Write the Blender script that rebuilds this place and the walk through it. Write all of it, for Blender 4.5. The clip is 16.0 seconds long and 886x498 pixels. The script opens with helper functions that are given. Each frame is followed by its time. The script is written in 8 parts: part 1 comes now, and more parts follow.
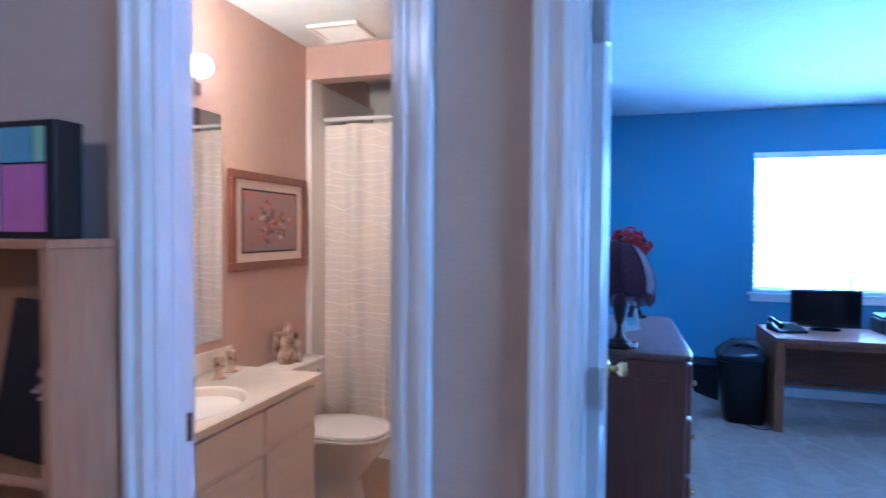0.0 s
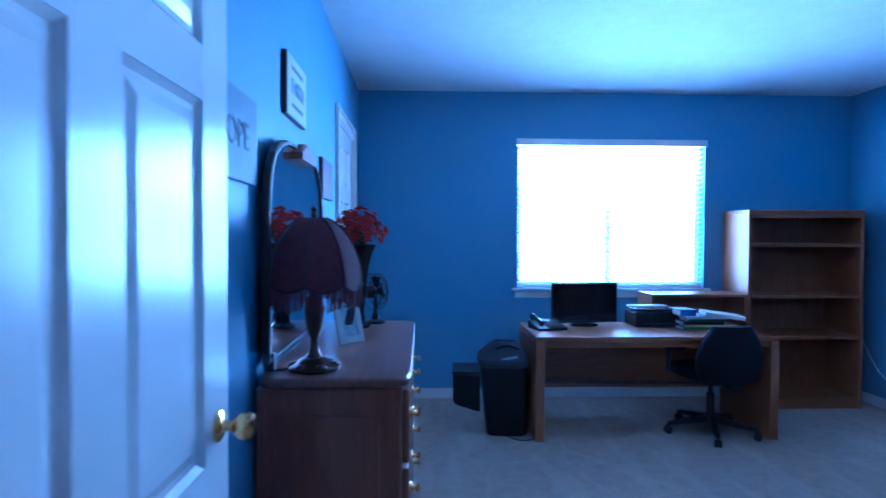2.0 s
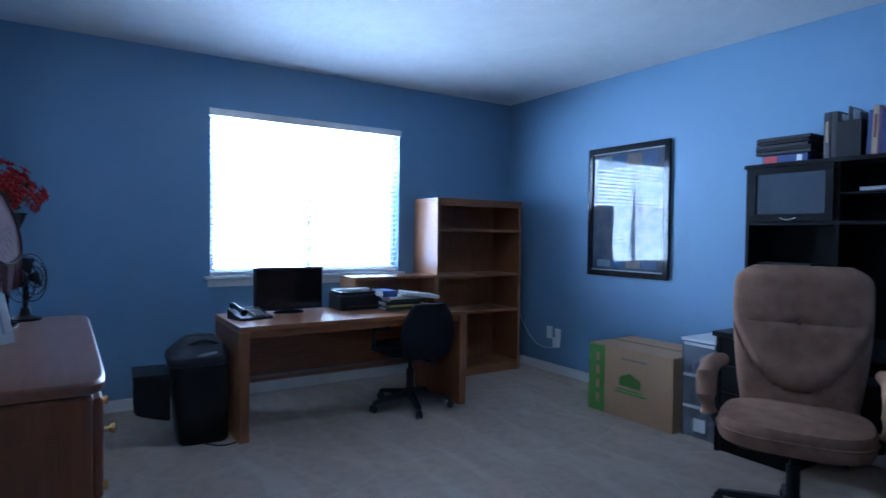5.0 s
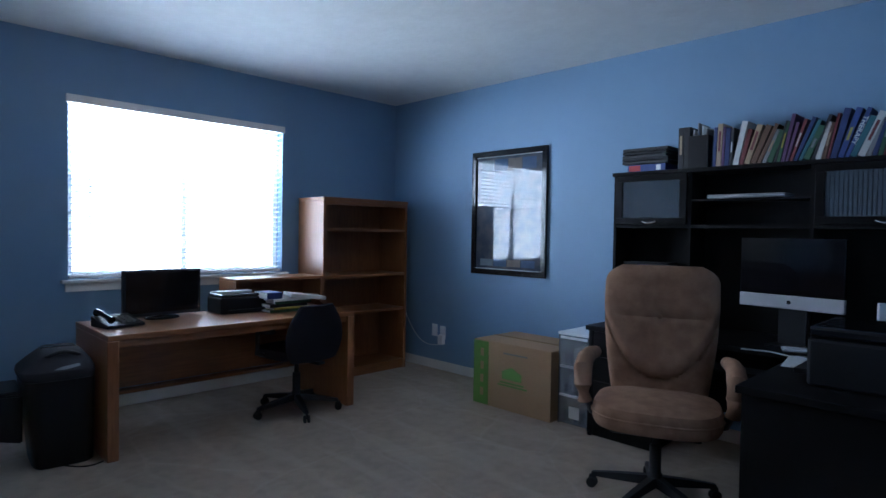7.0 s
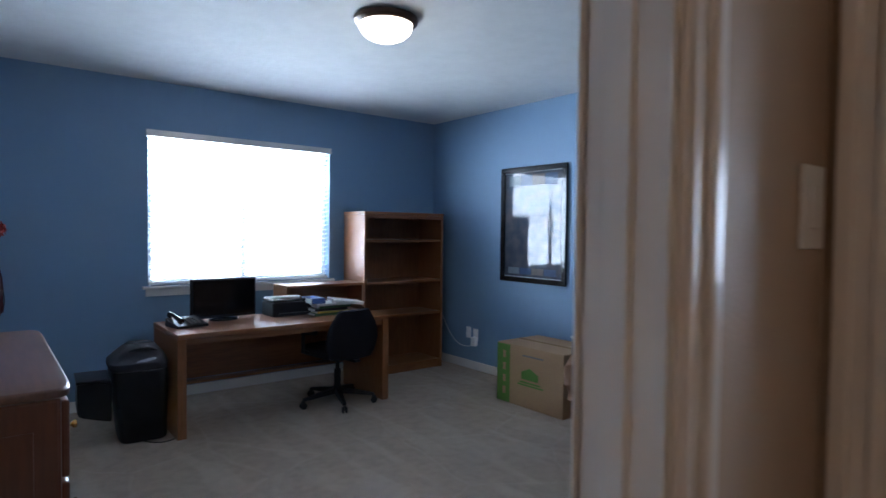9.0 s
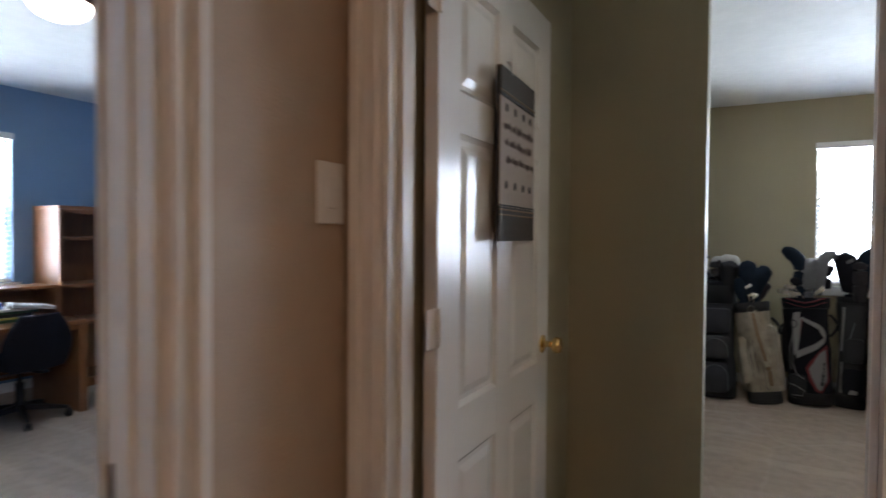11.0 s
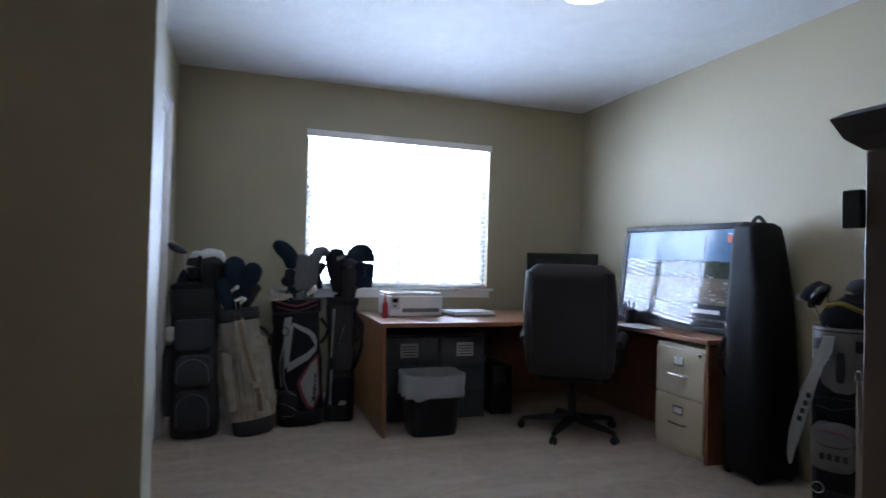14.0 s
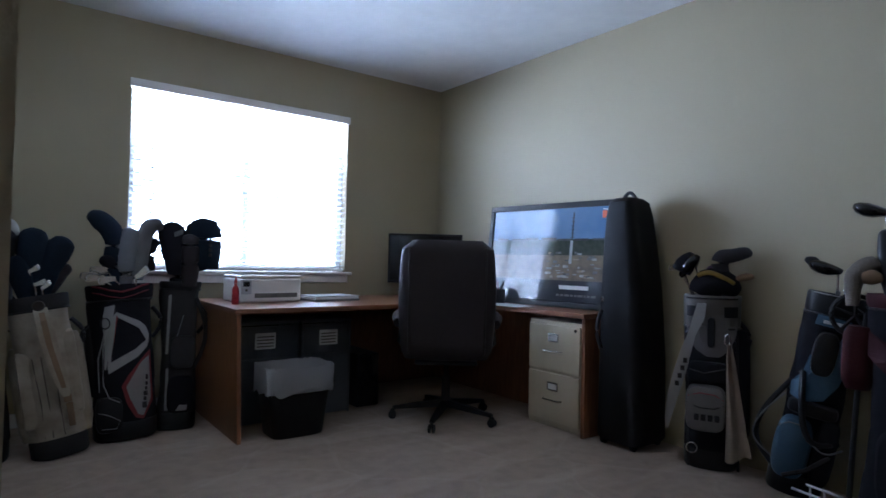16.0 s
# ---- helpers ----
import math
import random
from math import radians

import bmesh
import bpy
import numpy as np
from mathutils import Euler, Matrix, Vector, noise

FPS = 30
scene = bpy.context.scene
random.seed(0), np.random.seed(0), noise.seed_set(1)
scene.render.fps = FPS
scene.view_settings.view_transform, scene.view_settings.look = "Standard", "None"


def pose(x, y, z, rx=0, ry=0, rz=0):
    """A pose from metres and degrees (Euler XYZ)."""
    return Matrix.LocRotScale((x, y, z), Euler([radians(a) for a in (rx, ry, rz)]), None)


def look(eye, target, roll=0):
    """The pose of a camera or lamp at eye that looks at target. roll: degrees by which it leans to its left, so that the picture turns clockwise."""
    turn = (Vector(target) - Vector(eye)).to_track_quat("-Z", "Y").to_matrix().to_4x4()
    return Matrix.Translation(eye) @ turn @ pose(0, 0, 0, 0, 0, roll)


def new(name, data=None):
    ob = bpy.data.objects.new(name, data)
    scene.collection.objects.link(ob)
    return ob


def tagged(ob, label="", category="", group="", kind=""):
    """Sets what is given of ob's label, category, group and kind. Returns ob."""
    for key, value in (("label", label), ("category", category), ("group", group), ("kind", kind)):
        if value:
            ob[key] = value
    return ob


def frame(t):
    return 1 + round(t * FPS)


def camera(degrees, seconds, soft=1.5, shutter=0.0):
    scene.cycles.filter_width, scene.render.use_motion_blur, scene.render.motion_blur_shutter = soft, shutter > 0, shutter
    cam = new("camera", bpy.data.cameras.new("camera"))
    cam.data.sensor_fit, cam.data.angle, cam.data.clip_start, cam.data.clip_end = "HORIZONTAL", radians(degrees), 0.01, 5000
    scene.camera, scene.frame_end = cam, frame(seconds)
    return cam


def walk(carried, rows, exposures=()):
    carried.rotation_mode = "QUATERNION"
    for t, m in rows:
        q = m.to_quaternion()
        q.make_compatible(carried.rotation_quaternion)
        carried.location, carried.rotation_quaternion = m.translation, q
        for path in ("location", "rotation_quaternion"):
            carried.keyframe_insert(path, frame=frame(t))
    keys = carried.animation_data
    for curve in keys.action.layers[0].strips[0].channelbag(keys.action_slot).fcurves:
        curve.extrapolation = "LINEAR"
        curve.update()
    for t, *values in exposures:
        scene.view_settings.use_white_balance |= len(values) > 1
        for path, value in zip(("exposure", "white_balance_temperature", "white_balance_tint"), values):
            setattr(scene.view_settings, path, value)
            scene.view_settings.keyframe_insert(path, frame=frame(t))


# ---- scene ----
cam = camera(74.5, 16.0, shutter=0.5)
PATH = [
    (0, (0.104, -0.116, 1.478), (-0.472, 1.798, 1.416), 0.4),
    (0.5, (0.262, 0.071, 1.456), (-0.16, 2.024, 1.383), 0.6),
    (1, (0.346, 0.334, 1.418), (0.052, 2.311, 1.354), 0.2),
    (1.5, (0.382, 0.587, 1.406), (0.266, 2.583, 1.357), 0.2),
    (2, (0.468, 0.864, 1.367), (0.543, 2.862, 1.327), 0.2),
    (2.5, (0.472, 1.049, 1.372), (0.738, 3.03, 1.321), 0.3),
    (3, (0.427, 1.132, 1.363), (0.912, 3.072, 1.314), 0.5),
    (3.5, (0.396, 1.16, 1.326), (1.077, 3.04, 1.28), 0.7),
    (4, (0.385, 1.169, 1.284), (1.216, 2.987, 1.24), 0.5),
    (4.5, (0.364, 1.164, 1.271), (1.33, 2.915, 1.226), 0.5),
    (5, (0.354, 1.147, 1.271), (1.446, 2.821, 1.223), 0.7),
    (7.5, (0.285, 1.167, 1.32), (1.712, 2.568, 1.267), 0.9),
    (7.7, (0.291, 1.128, 1.338), (1.619, 2.624, 1.286), 0.8),
    (8, (0.297, 1.065, 1.368), (1.548, 2.624, 1.315), 0.6),
    (8.2, (0.306, 0.992, 1.423), (1.484, 2.606, 1.354), 0.5),
    (10.5, (0.013, 0.185, 1.363), (1.635, 1.354, 1.326), 0.6),
    (11, (0.266, 0.201, 1.366), (2.026, 1.148, 1.318), 0.4),
    (11.5, (0.488, 0.253, 1.364), (2.346, 0.991, 1.306), 1.0),
    (12, (0.731, 0.313, 1.371), (2.682, 0.749, 1.306), 1.8),
    (12.5, (1.039, 0.309, 1.342), (3.03, 0.485, 1.29), 1.8),
    (13, (1.332, 0.266, 1.33), (3.33, 0.172, 1.284), 2.2),
    (13.5, (1.519, 0.251, 1.189), (3.476, -0.157, 1.216), 2.0),
    (14, (1.649, 0.235, 1.19), (3.536, -0.424, 1.224), 1.5),
    (14.5, (1.819, 0.21, 1.169), (3.65, -0.594, 1.211), 1.3),
    (15, (1.961, 0.241, 1.132), (3.726, -0.698, 1.181), 1.3),
    (15.5, (2.061, 0.319, 1.082), (3.734, -0.776, 1.129), 1.3),
    (16, (2.125, 0.379, 1.048), (3.722, -0.824, 1.089), 1.3),
]
EXPOSURES = [(0.0, 0.84, 3420, 9), (1.0, 0.60, 3230, 9), (1.5, 0.52, 3320, 9), (2.0, 0.24, 3420, 10), (3.0, 0.03, 3750, 10), (3.5, -0.12, 3880, 10),
             (5.0, -0.13, 4580, 9), (7.5, -0.55, 5450, 9), (8.2, -0.38, 5550, 9), (10.5, 0.1, 5850, 12), (11.5, 0.45, 6200, 13), (12.5, 0.32, 5750, 14), (13.0, 0.30, 5600, 14),
             (14.0, -0.02, 5250, 15), (16.0, -0.33, 5120, 16)]
walk(cam, [(t, look(eye, target, roll)) for t, eye, target, roll in PATH], EXPOSURES)

# ---------- world, lights ----------
world = bpy.data.worlds.new("world")
scene.world = world
world.use_nodes = True
wn = world.node_tree.nodes
sky = wn.new("ShaderNodeTexSky")
sky.sky_type, sky.sun_disc = 'NISHITA', False
sky.sun_elevation, sky.sun_rotation = radians(50), radians(150)
world.node_tree.links.new(sky.outputs[0], wn["Background"].inputs[0])
wn["Background"].inputs[1].default_value = 0.1


def lamp(name, kind, m, power, color, size=0.1, size_y=None):
    data = bpy.data.lights.new(name, kind)
    data.energy, data.color = power, color
    if kind == 'AREA':
        data.shape, data.size, data.size_y = 'RECTANGLE', size, size_y or size
    elif kind == 'POINT':
        data.shadow_soft_size = size
    ob = new(name, data)
    ob.matrix_world = m
    return ob


sun = lamp("sun", 'SUN', pose(0, 0, 20, 40, 0, 150), 3.0, (1, 0.95, 0.88))
sun.data.angle = radians(0.5)
DAY = (0.80, 0.90, 1.0)
lamp("daylight_blue_room", 'AREA', look((2.09, 5.92, 1.56), (2.09, 3.0, 1.2)), 158, DAY, 1.6, 1.2)
lamp("daylight_green_room", 'AREA', look((6.545, -1.05, 1.56), (3.0, -1.05, 1.2)), 165, DAY, 1.6, 1.2)
lamp("ceiling_bulb_blue", 'POINT', pose(2.01, 3.41, 2.52), 4, (1, 0.80, 0.56), 0.05)
lamp("ceiling_bulb_green", 'POINT', pose(4.08, -1.32, 2.52), 3, (1, 0.76, 0.60), 0.05)
lamp("vanity_bulb", 'POINT', pose(-1.58, 1.74, 2.18), 15, (1, 0.53, 0.16), 0.05)
lamp("vanity_bulb", 'POINT', pose(-1.58, 1.97, 2.18), 15, (1, 0.53, 0.16), 0.05)
# Unseen lamp without a fixture, added to warm and brighten the hall.
lamp("hall_fill", 'POINT', pose(-0.9, -0.9, 2.45), 19, (1, 0.66, 0.42), 0.12)

# ---------- materials ----------


def material(name, color, rough=0.6, metal=0.0, color2=None, scale=30.0, mix=0.5, bump=0.0, bump_scale=None,
             stretch=(1, 1, 1), emit=None, strength=0.0, coat=0.0, spec=0.5, big=0.12, random_tint=0.0):
    """Two scales of noise between two colours, with fine relief."""
    m = bpy.data.materials.new(name)
    m.use_nodes = True
    n, l = m.node_tree.nodes, m.node_tree.links
    b = n["Principled BSDF"]
    b.inputs["Roughness"].default_value, b.inputs["Metallic"].default_value = rough, metal
    b.inputs["Coat Weight"].default_value = coat
    b.inputs["Specular IOR Level"].default_value = spec
    co = n.new("ShaderNodeTexCoord")
    mp = n.new("ShaderNodeMapping")
    mp.inputs["Scale"].default_value = stretch
    l.new(co.outputs["Object"], mp.inputs[0])
    c2 = color2 or tuple(c * 0.82 for c in color)
    fine, wide = n.new("ShaderNodeTexNoise"), n.new("ShaderNodeTexNoise")
    fine.inputs["Scale"].default_value, fine.inputs["Detail"].default_value = scale, 5
    wide.inputs["Scale"].default_value = scale * 0.06
    for t in (fine, wide):
        l.new(mp.outputs[0], t.inputs["Vector"])
    a, d = n.new("ShaderNodeMix"), n.new("ShaderNodeMix")
    a.data_type = d.data_type = 'RGBA'
    a.inputs["A"].default_value, a.inputs["B"].default_value = (*color, 1), (*c2, 1)
    ramp = n.new("ShaderNodeMapRange")
    ramp.inputs["From Min"].default_value, ramp.inputs["From Max"].default_value = 0.35, 0.65
    ramp.inputs["To Max"].default_value = mix
    l.new(fine.outputs[0], ramp.inputs[0])
    l.new(ramp.outputs[0], a.inputs["Factor"])
    wr = n.new("ShaderNodeMapRange")
    wr.inputs["From Min"].default_value, wr.inputs["From Max"].default_value, wr.inputs["To Max"].default_value = 0.4, 0.7, big
    l.new(wide.outputs[0], wr.inputs[0])
    l.new(wr.outputs[0], d.inputs["Factor"])
    l.new(a.outputs["Result"], d.inputs["A"])
    d.inputs["B"].default_value = (*(c * 0.6 for c in color), 1)
    out = d.outputs["Result"]
    if random_tint:
        info, hsv = n.new("ShaderNodeObjectInfo"), n.new("ShaderNodeHueSaturation")
        rr = n.new("ShaderNodeMapRange")
        rr.inputs["To Min"].default_value, rr.inputs["To Max"].default_value = 1 - random_tint, 1 + random_tint
        l.new(info.outputs["Random"], rr.inputs[0])
        l.new(rr.outputs[0], hsv.inputs["Value"])
        l.new(out, hsv.inputs["Color"])
        out = hsv.outputs[0]
    l.new(out, b.inputs["Base Color"])
    if bump:
        t = n.new("ShaderNodeTexNoise")
        t.inputs["Scale"].default_value, t.inputs["Detail"].default_value = bump_scale or scale * 2, 4
        l.new(mp.outputs[0], t.inputs["Vector"])
        k = n.new("ShaderNodeBump")
        k.inputs["Strength"].default_value, k.inputs["Distance"].default_value = bump, 0.01
        l.new(t.outputs[0], k.inputs["Height"])
        l.new(k.outputs[0], b.inputs["Normal"])
    if emit:
        b.inputs["Emission Color"].default_value = (*emit, 1)
        b.inputs["Emission Strength"].default_value = strength
    return m


def glass_material(name, color=(1, 1, 1), rough=0.0, alpha=1.0):
    m = material(name, color, rough, scale=3, mix=0.0, big=0.0)
    b = m.node_tree.nodes["Principled BSDF"]
    b.inputs["Transmission Weight"].default_value = alpha
    b.inputs["IOR"].default_value = 1.45
    return m


BLUE = material("blue_wall_paint", (0.185, 0.29, 0.43), 0.55, scale=14, mix=0.25, bump=0.12, bump_scale=160, color2=(0.17, 0.27, 0.41))
GREEN = material("sage_wall_paint", (0.345, 0.30, 0.197), 0.6, scale=14, mix=0.25, bump=0.12, bump_scale=160, color2=(0.34, 0.298, 0.195))
TAUPE = material("taupe_hall_paint", (0.46, 0.36, 0.27), 0.55, scale=14, mix=0.25, bump=0.12, bump_scale=160)
ROSE = material("rose_bath_paint", (0.56, 0.385, 0.29), 0.5, scale=14, mix=0.25, bump=0.1, bump_scale=160)
CEIL = material("textured_ceiling_white", (0.72, 0.72, 0.70), 0.8, scale=9, mix=0.3, bump=0.28, bump_scale=22)
CARPET = material("beige_carpet", (0.55, 0.445, 0.35), 0.95, color2=(0.42, 0.33, 0.255), scale=220, mix=0.6, bump=0.9, bump_scale=420, spec=0.1, big=0.35)
VINYL = material("tan_vinyl_floor", (0.5, 0.36, 0.24), 0.35, scale=18)
TRIM = material("white_gloss_trim", (0.76, 0.735, 0.70), 0.22, spec=0.42, scale=8, mix=0.10, bump=0.02, bump_scale=40, big=0.05)
WHITE = material("white_plastic", (0.78, 0.78, 0.77), 0.35, scale=10, mix=0.1)
PAINTEDCREAM = material("painted_cream_pottery", (0.55, 0.42, 0.29), 0.4, color2=(0.28, 0.15, 0.09), scale=45, mix=0.9)
CREAM = material("cream_laminate", (0.84, 0.80, 0.72), 0.3, scale=10, mix=0.15)
MARBLE = material("cultured_marble", (0.80, 0.72, 0.58), 0.15, scale=5, mix=0.4, color2=(0.72, 0.62, 0.48))
CERAMIC = material("white_porcelain", (0.82, 0.77, 0.70), 0.1, scale=5, mix=0.1)
OAK = material("honey_oak", (0.26, 0.105, 0.037), 0.4, color2=(0.18, 0.07, 0.024), scale=9, mix=0.8, bump=0.12, stretch=(9, 9, 0.7), bump_scale=20)
OAKX = material("honey_oak_lengthwise", (0.26, 0.105, 0.037), 0.35, color2=(0.18, 0.07, 0.024), scale=9, mix=0.8, bump=0.12, stretch=(0.7, 9, 9), bump_scale=20)
WALNUT = material("brown_desk_laminate", (0.26, 0.115, 0.05), 0.38, color2=(0.16, 0.065, 0.028), scale=9, mix=0.8, bump=0.06, stretch=(6, 0.7, 9), bump_scale=20)
WALNUTZ = material("brown_desk_laminate_upright", (0.24, 0.105, 0.045), 0.4, color2=(0.15, 0.06, 0.026), scale=9, mix=0.8, bump=0.06, stretch=(6, 6, 0.7), bump_scale=20)
CHERRY = material("cherry_veneer", (0.20, 0.062, 0.027), 0.28, color2=(0.12, 0.036, 0.017), scale=9, mix=0.6, bump=0.03, stretch=(5, 5, 0.5), bump_scale=20, coat=0.3)
CHERRYTOP = material("worn_dresser_top", (0.20, 0.085, 0.045), 0.28, color2=(0.12, 0.048, 0.026), scale=9, mix=0.7, bump=0.02, stretch=(6, 0.5, 6), coat=0.25)
CABWOOD = material("walnut_stained_wood", (0.065, 0.032, 0.018), 0.4, scale=9, mix=0.7, stretch=(6, 6, 0.8), bump=0.05)
DARKWOOD = material("espresso_wood", (0.028, 0.018, 0.014), 0.4, scale=9, mix=0.7, stretch=(6, 6, 0.8), bump=0.05)
BLACKWOOD = material("black_desk_laminate", (0.006, 0.0055, 0.006), 0.5, spec=0.12, scale=9, mix=0.6, stretch=(1, 6, 6), bump=0.03)
BLACK = material("black_plastic", (0.011, 0.011, 0.013), 0.42, scale=40, mix=0.4, bump=0.05, spec=0.3)
GLOSS = material("gloss_black_plastic", (0.008, 0.008, 0.01), 0.12, scale=20, mix=0.2)
DARKGLASS = material("black_screen_glass", (0.004, 0.004, 0.005), 0.08, scale=10, mix=0.1, spec=0.2)
FABRIC = material("black_fabric", (0.014, 0.014, 0.019), 0.9, scale=180, mix=0.6, bump=0.3, spec=0.15)
GREYFAB = material("charcoal_fabric", (0.045, 0.045, 0.052), 0.85, scale=150, mix=0.6, bump=0.3, spec=0.15)
CHARLEATHER = material("dark_brown_leather", (0.026, 0.021, 0.024), 0.5, spec=0.3, scale=60, mix=0.5, bump=0.25, bump_scale=240)
SUEDE = material("tan_suede", (0.30, 0.175, 0.112), 0.9, color2=(0.20, 0.112, 0.07), scale=16, mix=0.7, bump=0.18, bump_scale=90, spec=0.15)
CARD = material("brown_cardboard", (0.36, 0.225, 0.12), 0.8, scale=25, mix=0.4, bump=0.06, stretch=(1, 1, 6))
CARDGREEN = material("green_printed_cardboard", (0.10, 0.22, 0.03), 0.7, scale=25, mix=0.4)
BRASS = material("polished_brass", (0.80, 0.56, 0.22), 0.16, 1.0, scale=20, mix=0.3)
CHROME = material("brushed_metal", (0.62, 0.62, 0.63), 0.25, 1.0, scale=30, mix=0.3)
BRONZE = material("dark_bronze", (0.07, 0.04, 0.028), 0.3, 0.7, scale=20, mix=0.4)
ALU = material("silver_aluminium", (0.55, 0.56, 0.59), 0.3, 0.6, scale=30, mix=0.1)
BEIGEMETAL = material("putty_painted_steel", (0.52, 0.45, 0.32), 0.4, scale=20, mix=0.15)
SHADE = material("burgundy_lampshade_cloth", (0.095, 0.019, 0.027), 0.8, color2=(0.055, 0.012, 0.02), scale=60, mix=0.6, bump=0.2)
BRAID = material("dark_plum_braid", (0.05, 0.014, 0.022), 0.8, scale=80, mix=0.5, bump=0.2)
RED = material("red_silk_petals", (0.42, 0.016, 0.012), 0.7, color2=(0.22, 0.008, 0.008), scale=40, mix=0.6)
LEAF = material("dark_green_leaves", (0.03, 0.06, 0.02), 0.6, scale=30)
MIRROR = material("mirror_silver", (0.88, 0.9, 0.92), 0.02, 1.0, scale=2, mix=0.0, big=0.0)
GLASS = glass_material("clear_glass")
# Tinted darker than FROST, for the dark space under the sage desk.
DARKFROST = glass_material("dark_frosted_plastic", (0.085, 0.095, 0.115), 0.4, 0.5)
FROST = glass_material("frosted_plastic", (0.80, 0.86, 0.92), 0.2, 0.8)
LINER = glass_material("milky_bin_liner", (0.78, 0.80, 0.84), 0.35, 0.72)
RIBGLASS = glass_material("ribbed_glass", (0.16, 0.19, 0.23), 0.2, 0.6)
PAPER = material("white_paper", (0.75, 0.75, 0.74), 0.8, scale=20, mix=0.1)
DARKINK = material("dark_ink", (0.03, 0.03, 0.035), 0.7, scale=20)
INK = material("grey_ink", (0.16, 0.15, 0.14), 0.7, scale=20)
GLOW = material("lit_glass_dome", (0.9, 0.85, 0.78), 0.4, emit=(1, 0.86, 0.68), strength=9, scale=4, mix=0.1)
BULB = material("lit_bulb", (0.9, 0.85, 0.78), 0.4, emit=(1, 0.80, 0.55), strength=14, scale=4, mix=0.1)
RUBBER = material("black_rubber", (0.01, 0.01, 0.01), 0.7, scale=30)
SLAT = material("white_blind_slat", (0.85, 0.86, 0.88), 0.4, scale=10, mix=0.1, emit=None)
sb = SLAT.node_tree.nodes
tr, mx = sb.new("ShaderNodeBsdfTranslucent"), sb.new("ShaderNodeMixShader")
tr.inputs[0].default_value = (0.9, 0.92, 0.95, 1)
mx.inputs[0].default_value = 0.5
SLAT.node_tree.links.new(sb["Principled BSDF"].outputs[0], mx.inputs[1])
SLAT.node_tree.links.new(tr.outputs[0], mx.inputs[2])
SLAT.node_tree.links.new(mx.outputs[0], sb["Material Output"].inputs[0])
OUTSIDE = material("bright_overcast_distance", (0.8, 0.85, 0.9), 1.0, emit=(0.86, 0.93, 1.0), strength=7, scale=0.6, mix=0.2)

# vacuum tracks: broad paler strokes in the pile
cn, cl = CARPET.node_tree.nodes, CARPET.node_tree.links
cb = cn["Principled BSDF"]
src = cb.inputs["Base Color"].links[0].from_socket
tc, tm, tn, trg, tmx = (cn.new("ShaderNode" + k) for k in ("TexCoord", "Mapping", "TexNoise", "MapRange", "Mix"))
tm.inputs["Scale"].default_value, tm.inputs["Rotation"].default_value = (4.2, 0.9, 1), (0, 0, radians(-32))
tn.inputs["Scale"].default_value, tn.inputs["Detail"].default_value = 1.3, 1.5
trg.inputs["From Min"].default_value, trg.inputs["From Max"].default_value, trg.inputs["To Max"].default_value = 0.52, 0.62, 0.26
tmx.data_type = 'RGBA'
tmx.inputs["B"].default_value = (0.68, 0.58, 0.48, 1)
cl.new(tc.outputs["Object"], tm.inputs[0])
cl.new(tm.outputs[0], tn.inputs["Vector"])
cl.new(tn.outputs[0], trg.inputs[0])
cl.new(trg.outputs[0], tmx.inputs["Factor"])
cl.new(src, tmx.inputs["A"])
wob, vor, vrg, vmx, add = (cn.new("ShaderNode" + k) for k in ("TexNoise", "TexVoronoi", "MapRange", "Mix", "VectorMath"))
wob.inputs["Scale"].default_value = 3.0
add.operation = 'MULTIPLY_ADD'
add.inputs[1].default_value = (0.12, 0.12, 0)
vor.feature = 'DISTANCE_TO_EDGE'
vor.inputs["Scale"].default_value = 1.35
vrg.inputs["From Min"].default_value, vrg.inputs["From Max"].default_value = 0.020, 0.006
vrg.inputs["To Max"].default_value = 0.13
vmx.data_type = 'RGBA'
vmx.inputs["B"].default_value = (0.74, 0.64, 0.54, 1)
cl.new(tc.outputs["Object"], wob.inputs["Vector"])
cl.new(wob.outputs["Color"], add.inputs[0])
cl.new(tc.outputs["Object"], add.inputs[2])
cl.new(add.outputs[0], vor.inputs["Vector"])
cl.new(vor.outputs["Distance"], vrg.inputs[0])
cl.new(vrg.outputs[0], vmx.inputs["Factor"])
cl.new(tmx.outputs["Result"], vmx.inputs["A"])
cl.new(vmx.outputs["Result"], cb.inputs["Base Color"])

# ---------- mesh helpers ----------


def box(bm, x0, x1, y0, y1, z0, z1, bev=0.0, m=None, seg=2):
    r = bmesh.ops.create_cube(bm, size=1.0)
    vs = r["verts"]
    bmesh.ops.transform(bm, verts=vs, matrix=Matrix.LocRotScale(((x0 + x1) / 2, (y0 + y1) / 2, (z0 + z1) / 2), None,
                                                              (abs(x1 - x0), abs(y1 - y0), abs(z1 - z0))))
    if bev:
        es = list({e for v in vs for e in v.link_edges})
        r2 = bmesh.ops.bevel(bm, geom=es, offset=bev, segments=seg, affect='EDGES', profile=0.5)
        vs = list({v for f in r2["faces"] for v in f.verts} | {v for v in vs if v.is_valid})
    if m is not None:
        bmesh.ops.transform(bm, verts=vs, matrix=m)
    return bm


def loft(bm, rings, m=None, cap=True):
    """Closed rings of equal length joined into one skin."""
    rows = [[bm.verts.new(m @ Vector(p) if m is not None else p) for p in ring] for ring in rings]
    n = len(rows[0])
    for a, b in zip(rows, rows[1:]):
        for i in range(n):
            bm.faces.new((a[i], a[(i + 1) % n], b[(i + 1) % n], b[i]))
    if cap:
        bm.faces.new(list(reversed(rows[0])))
        bm.faces.new(rows[-1])
    return bm


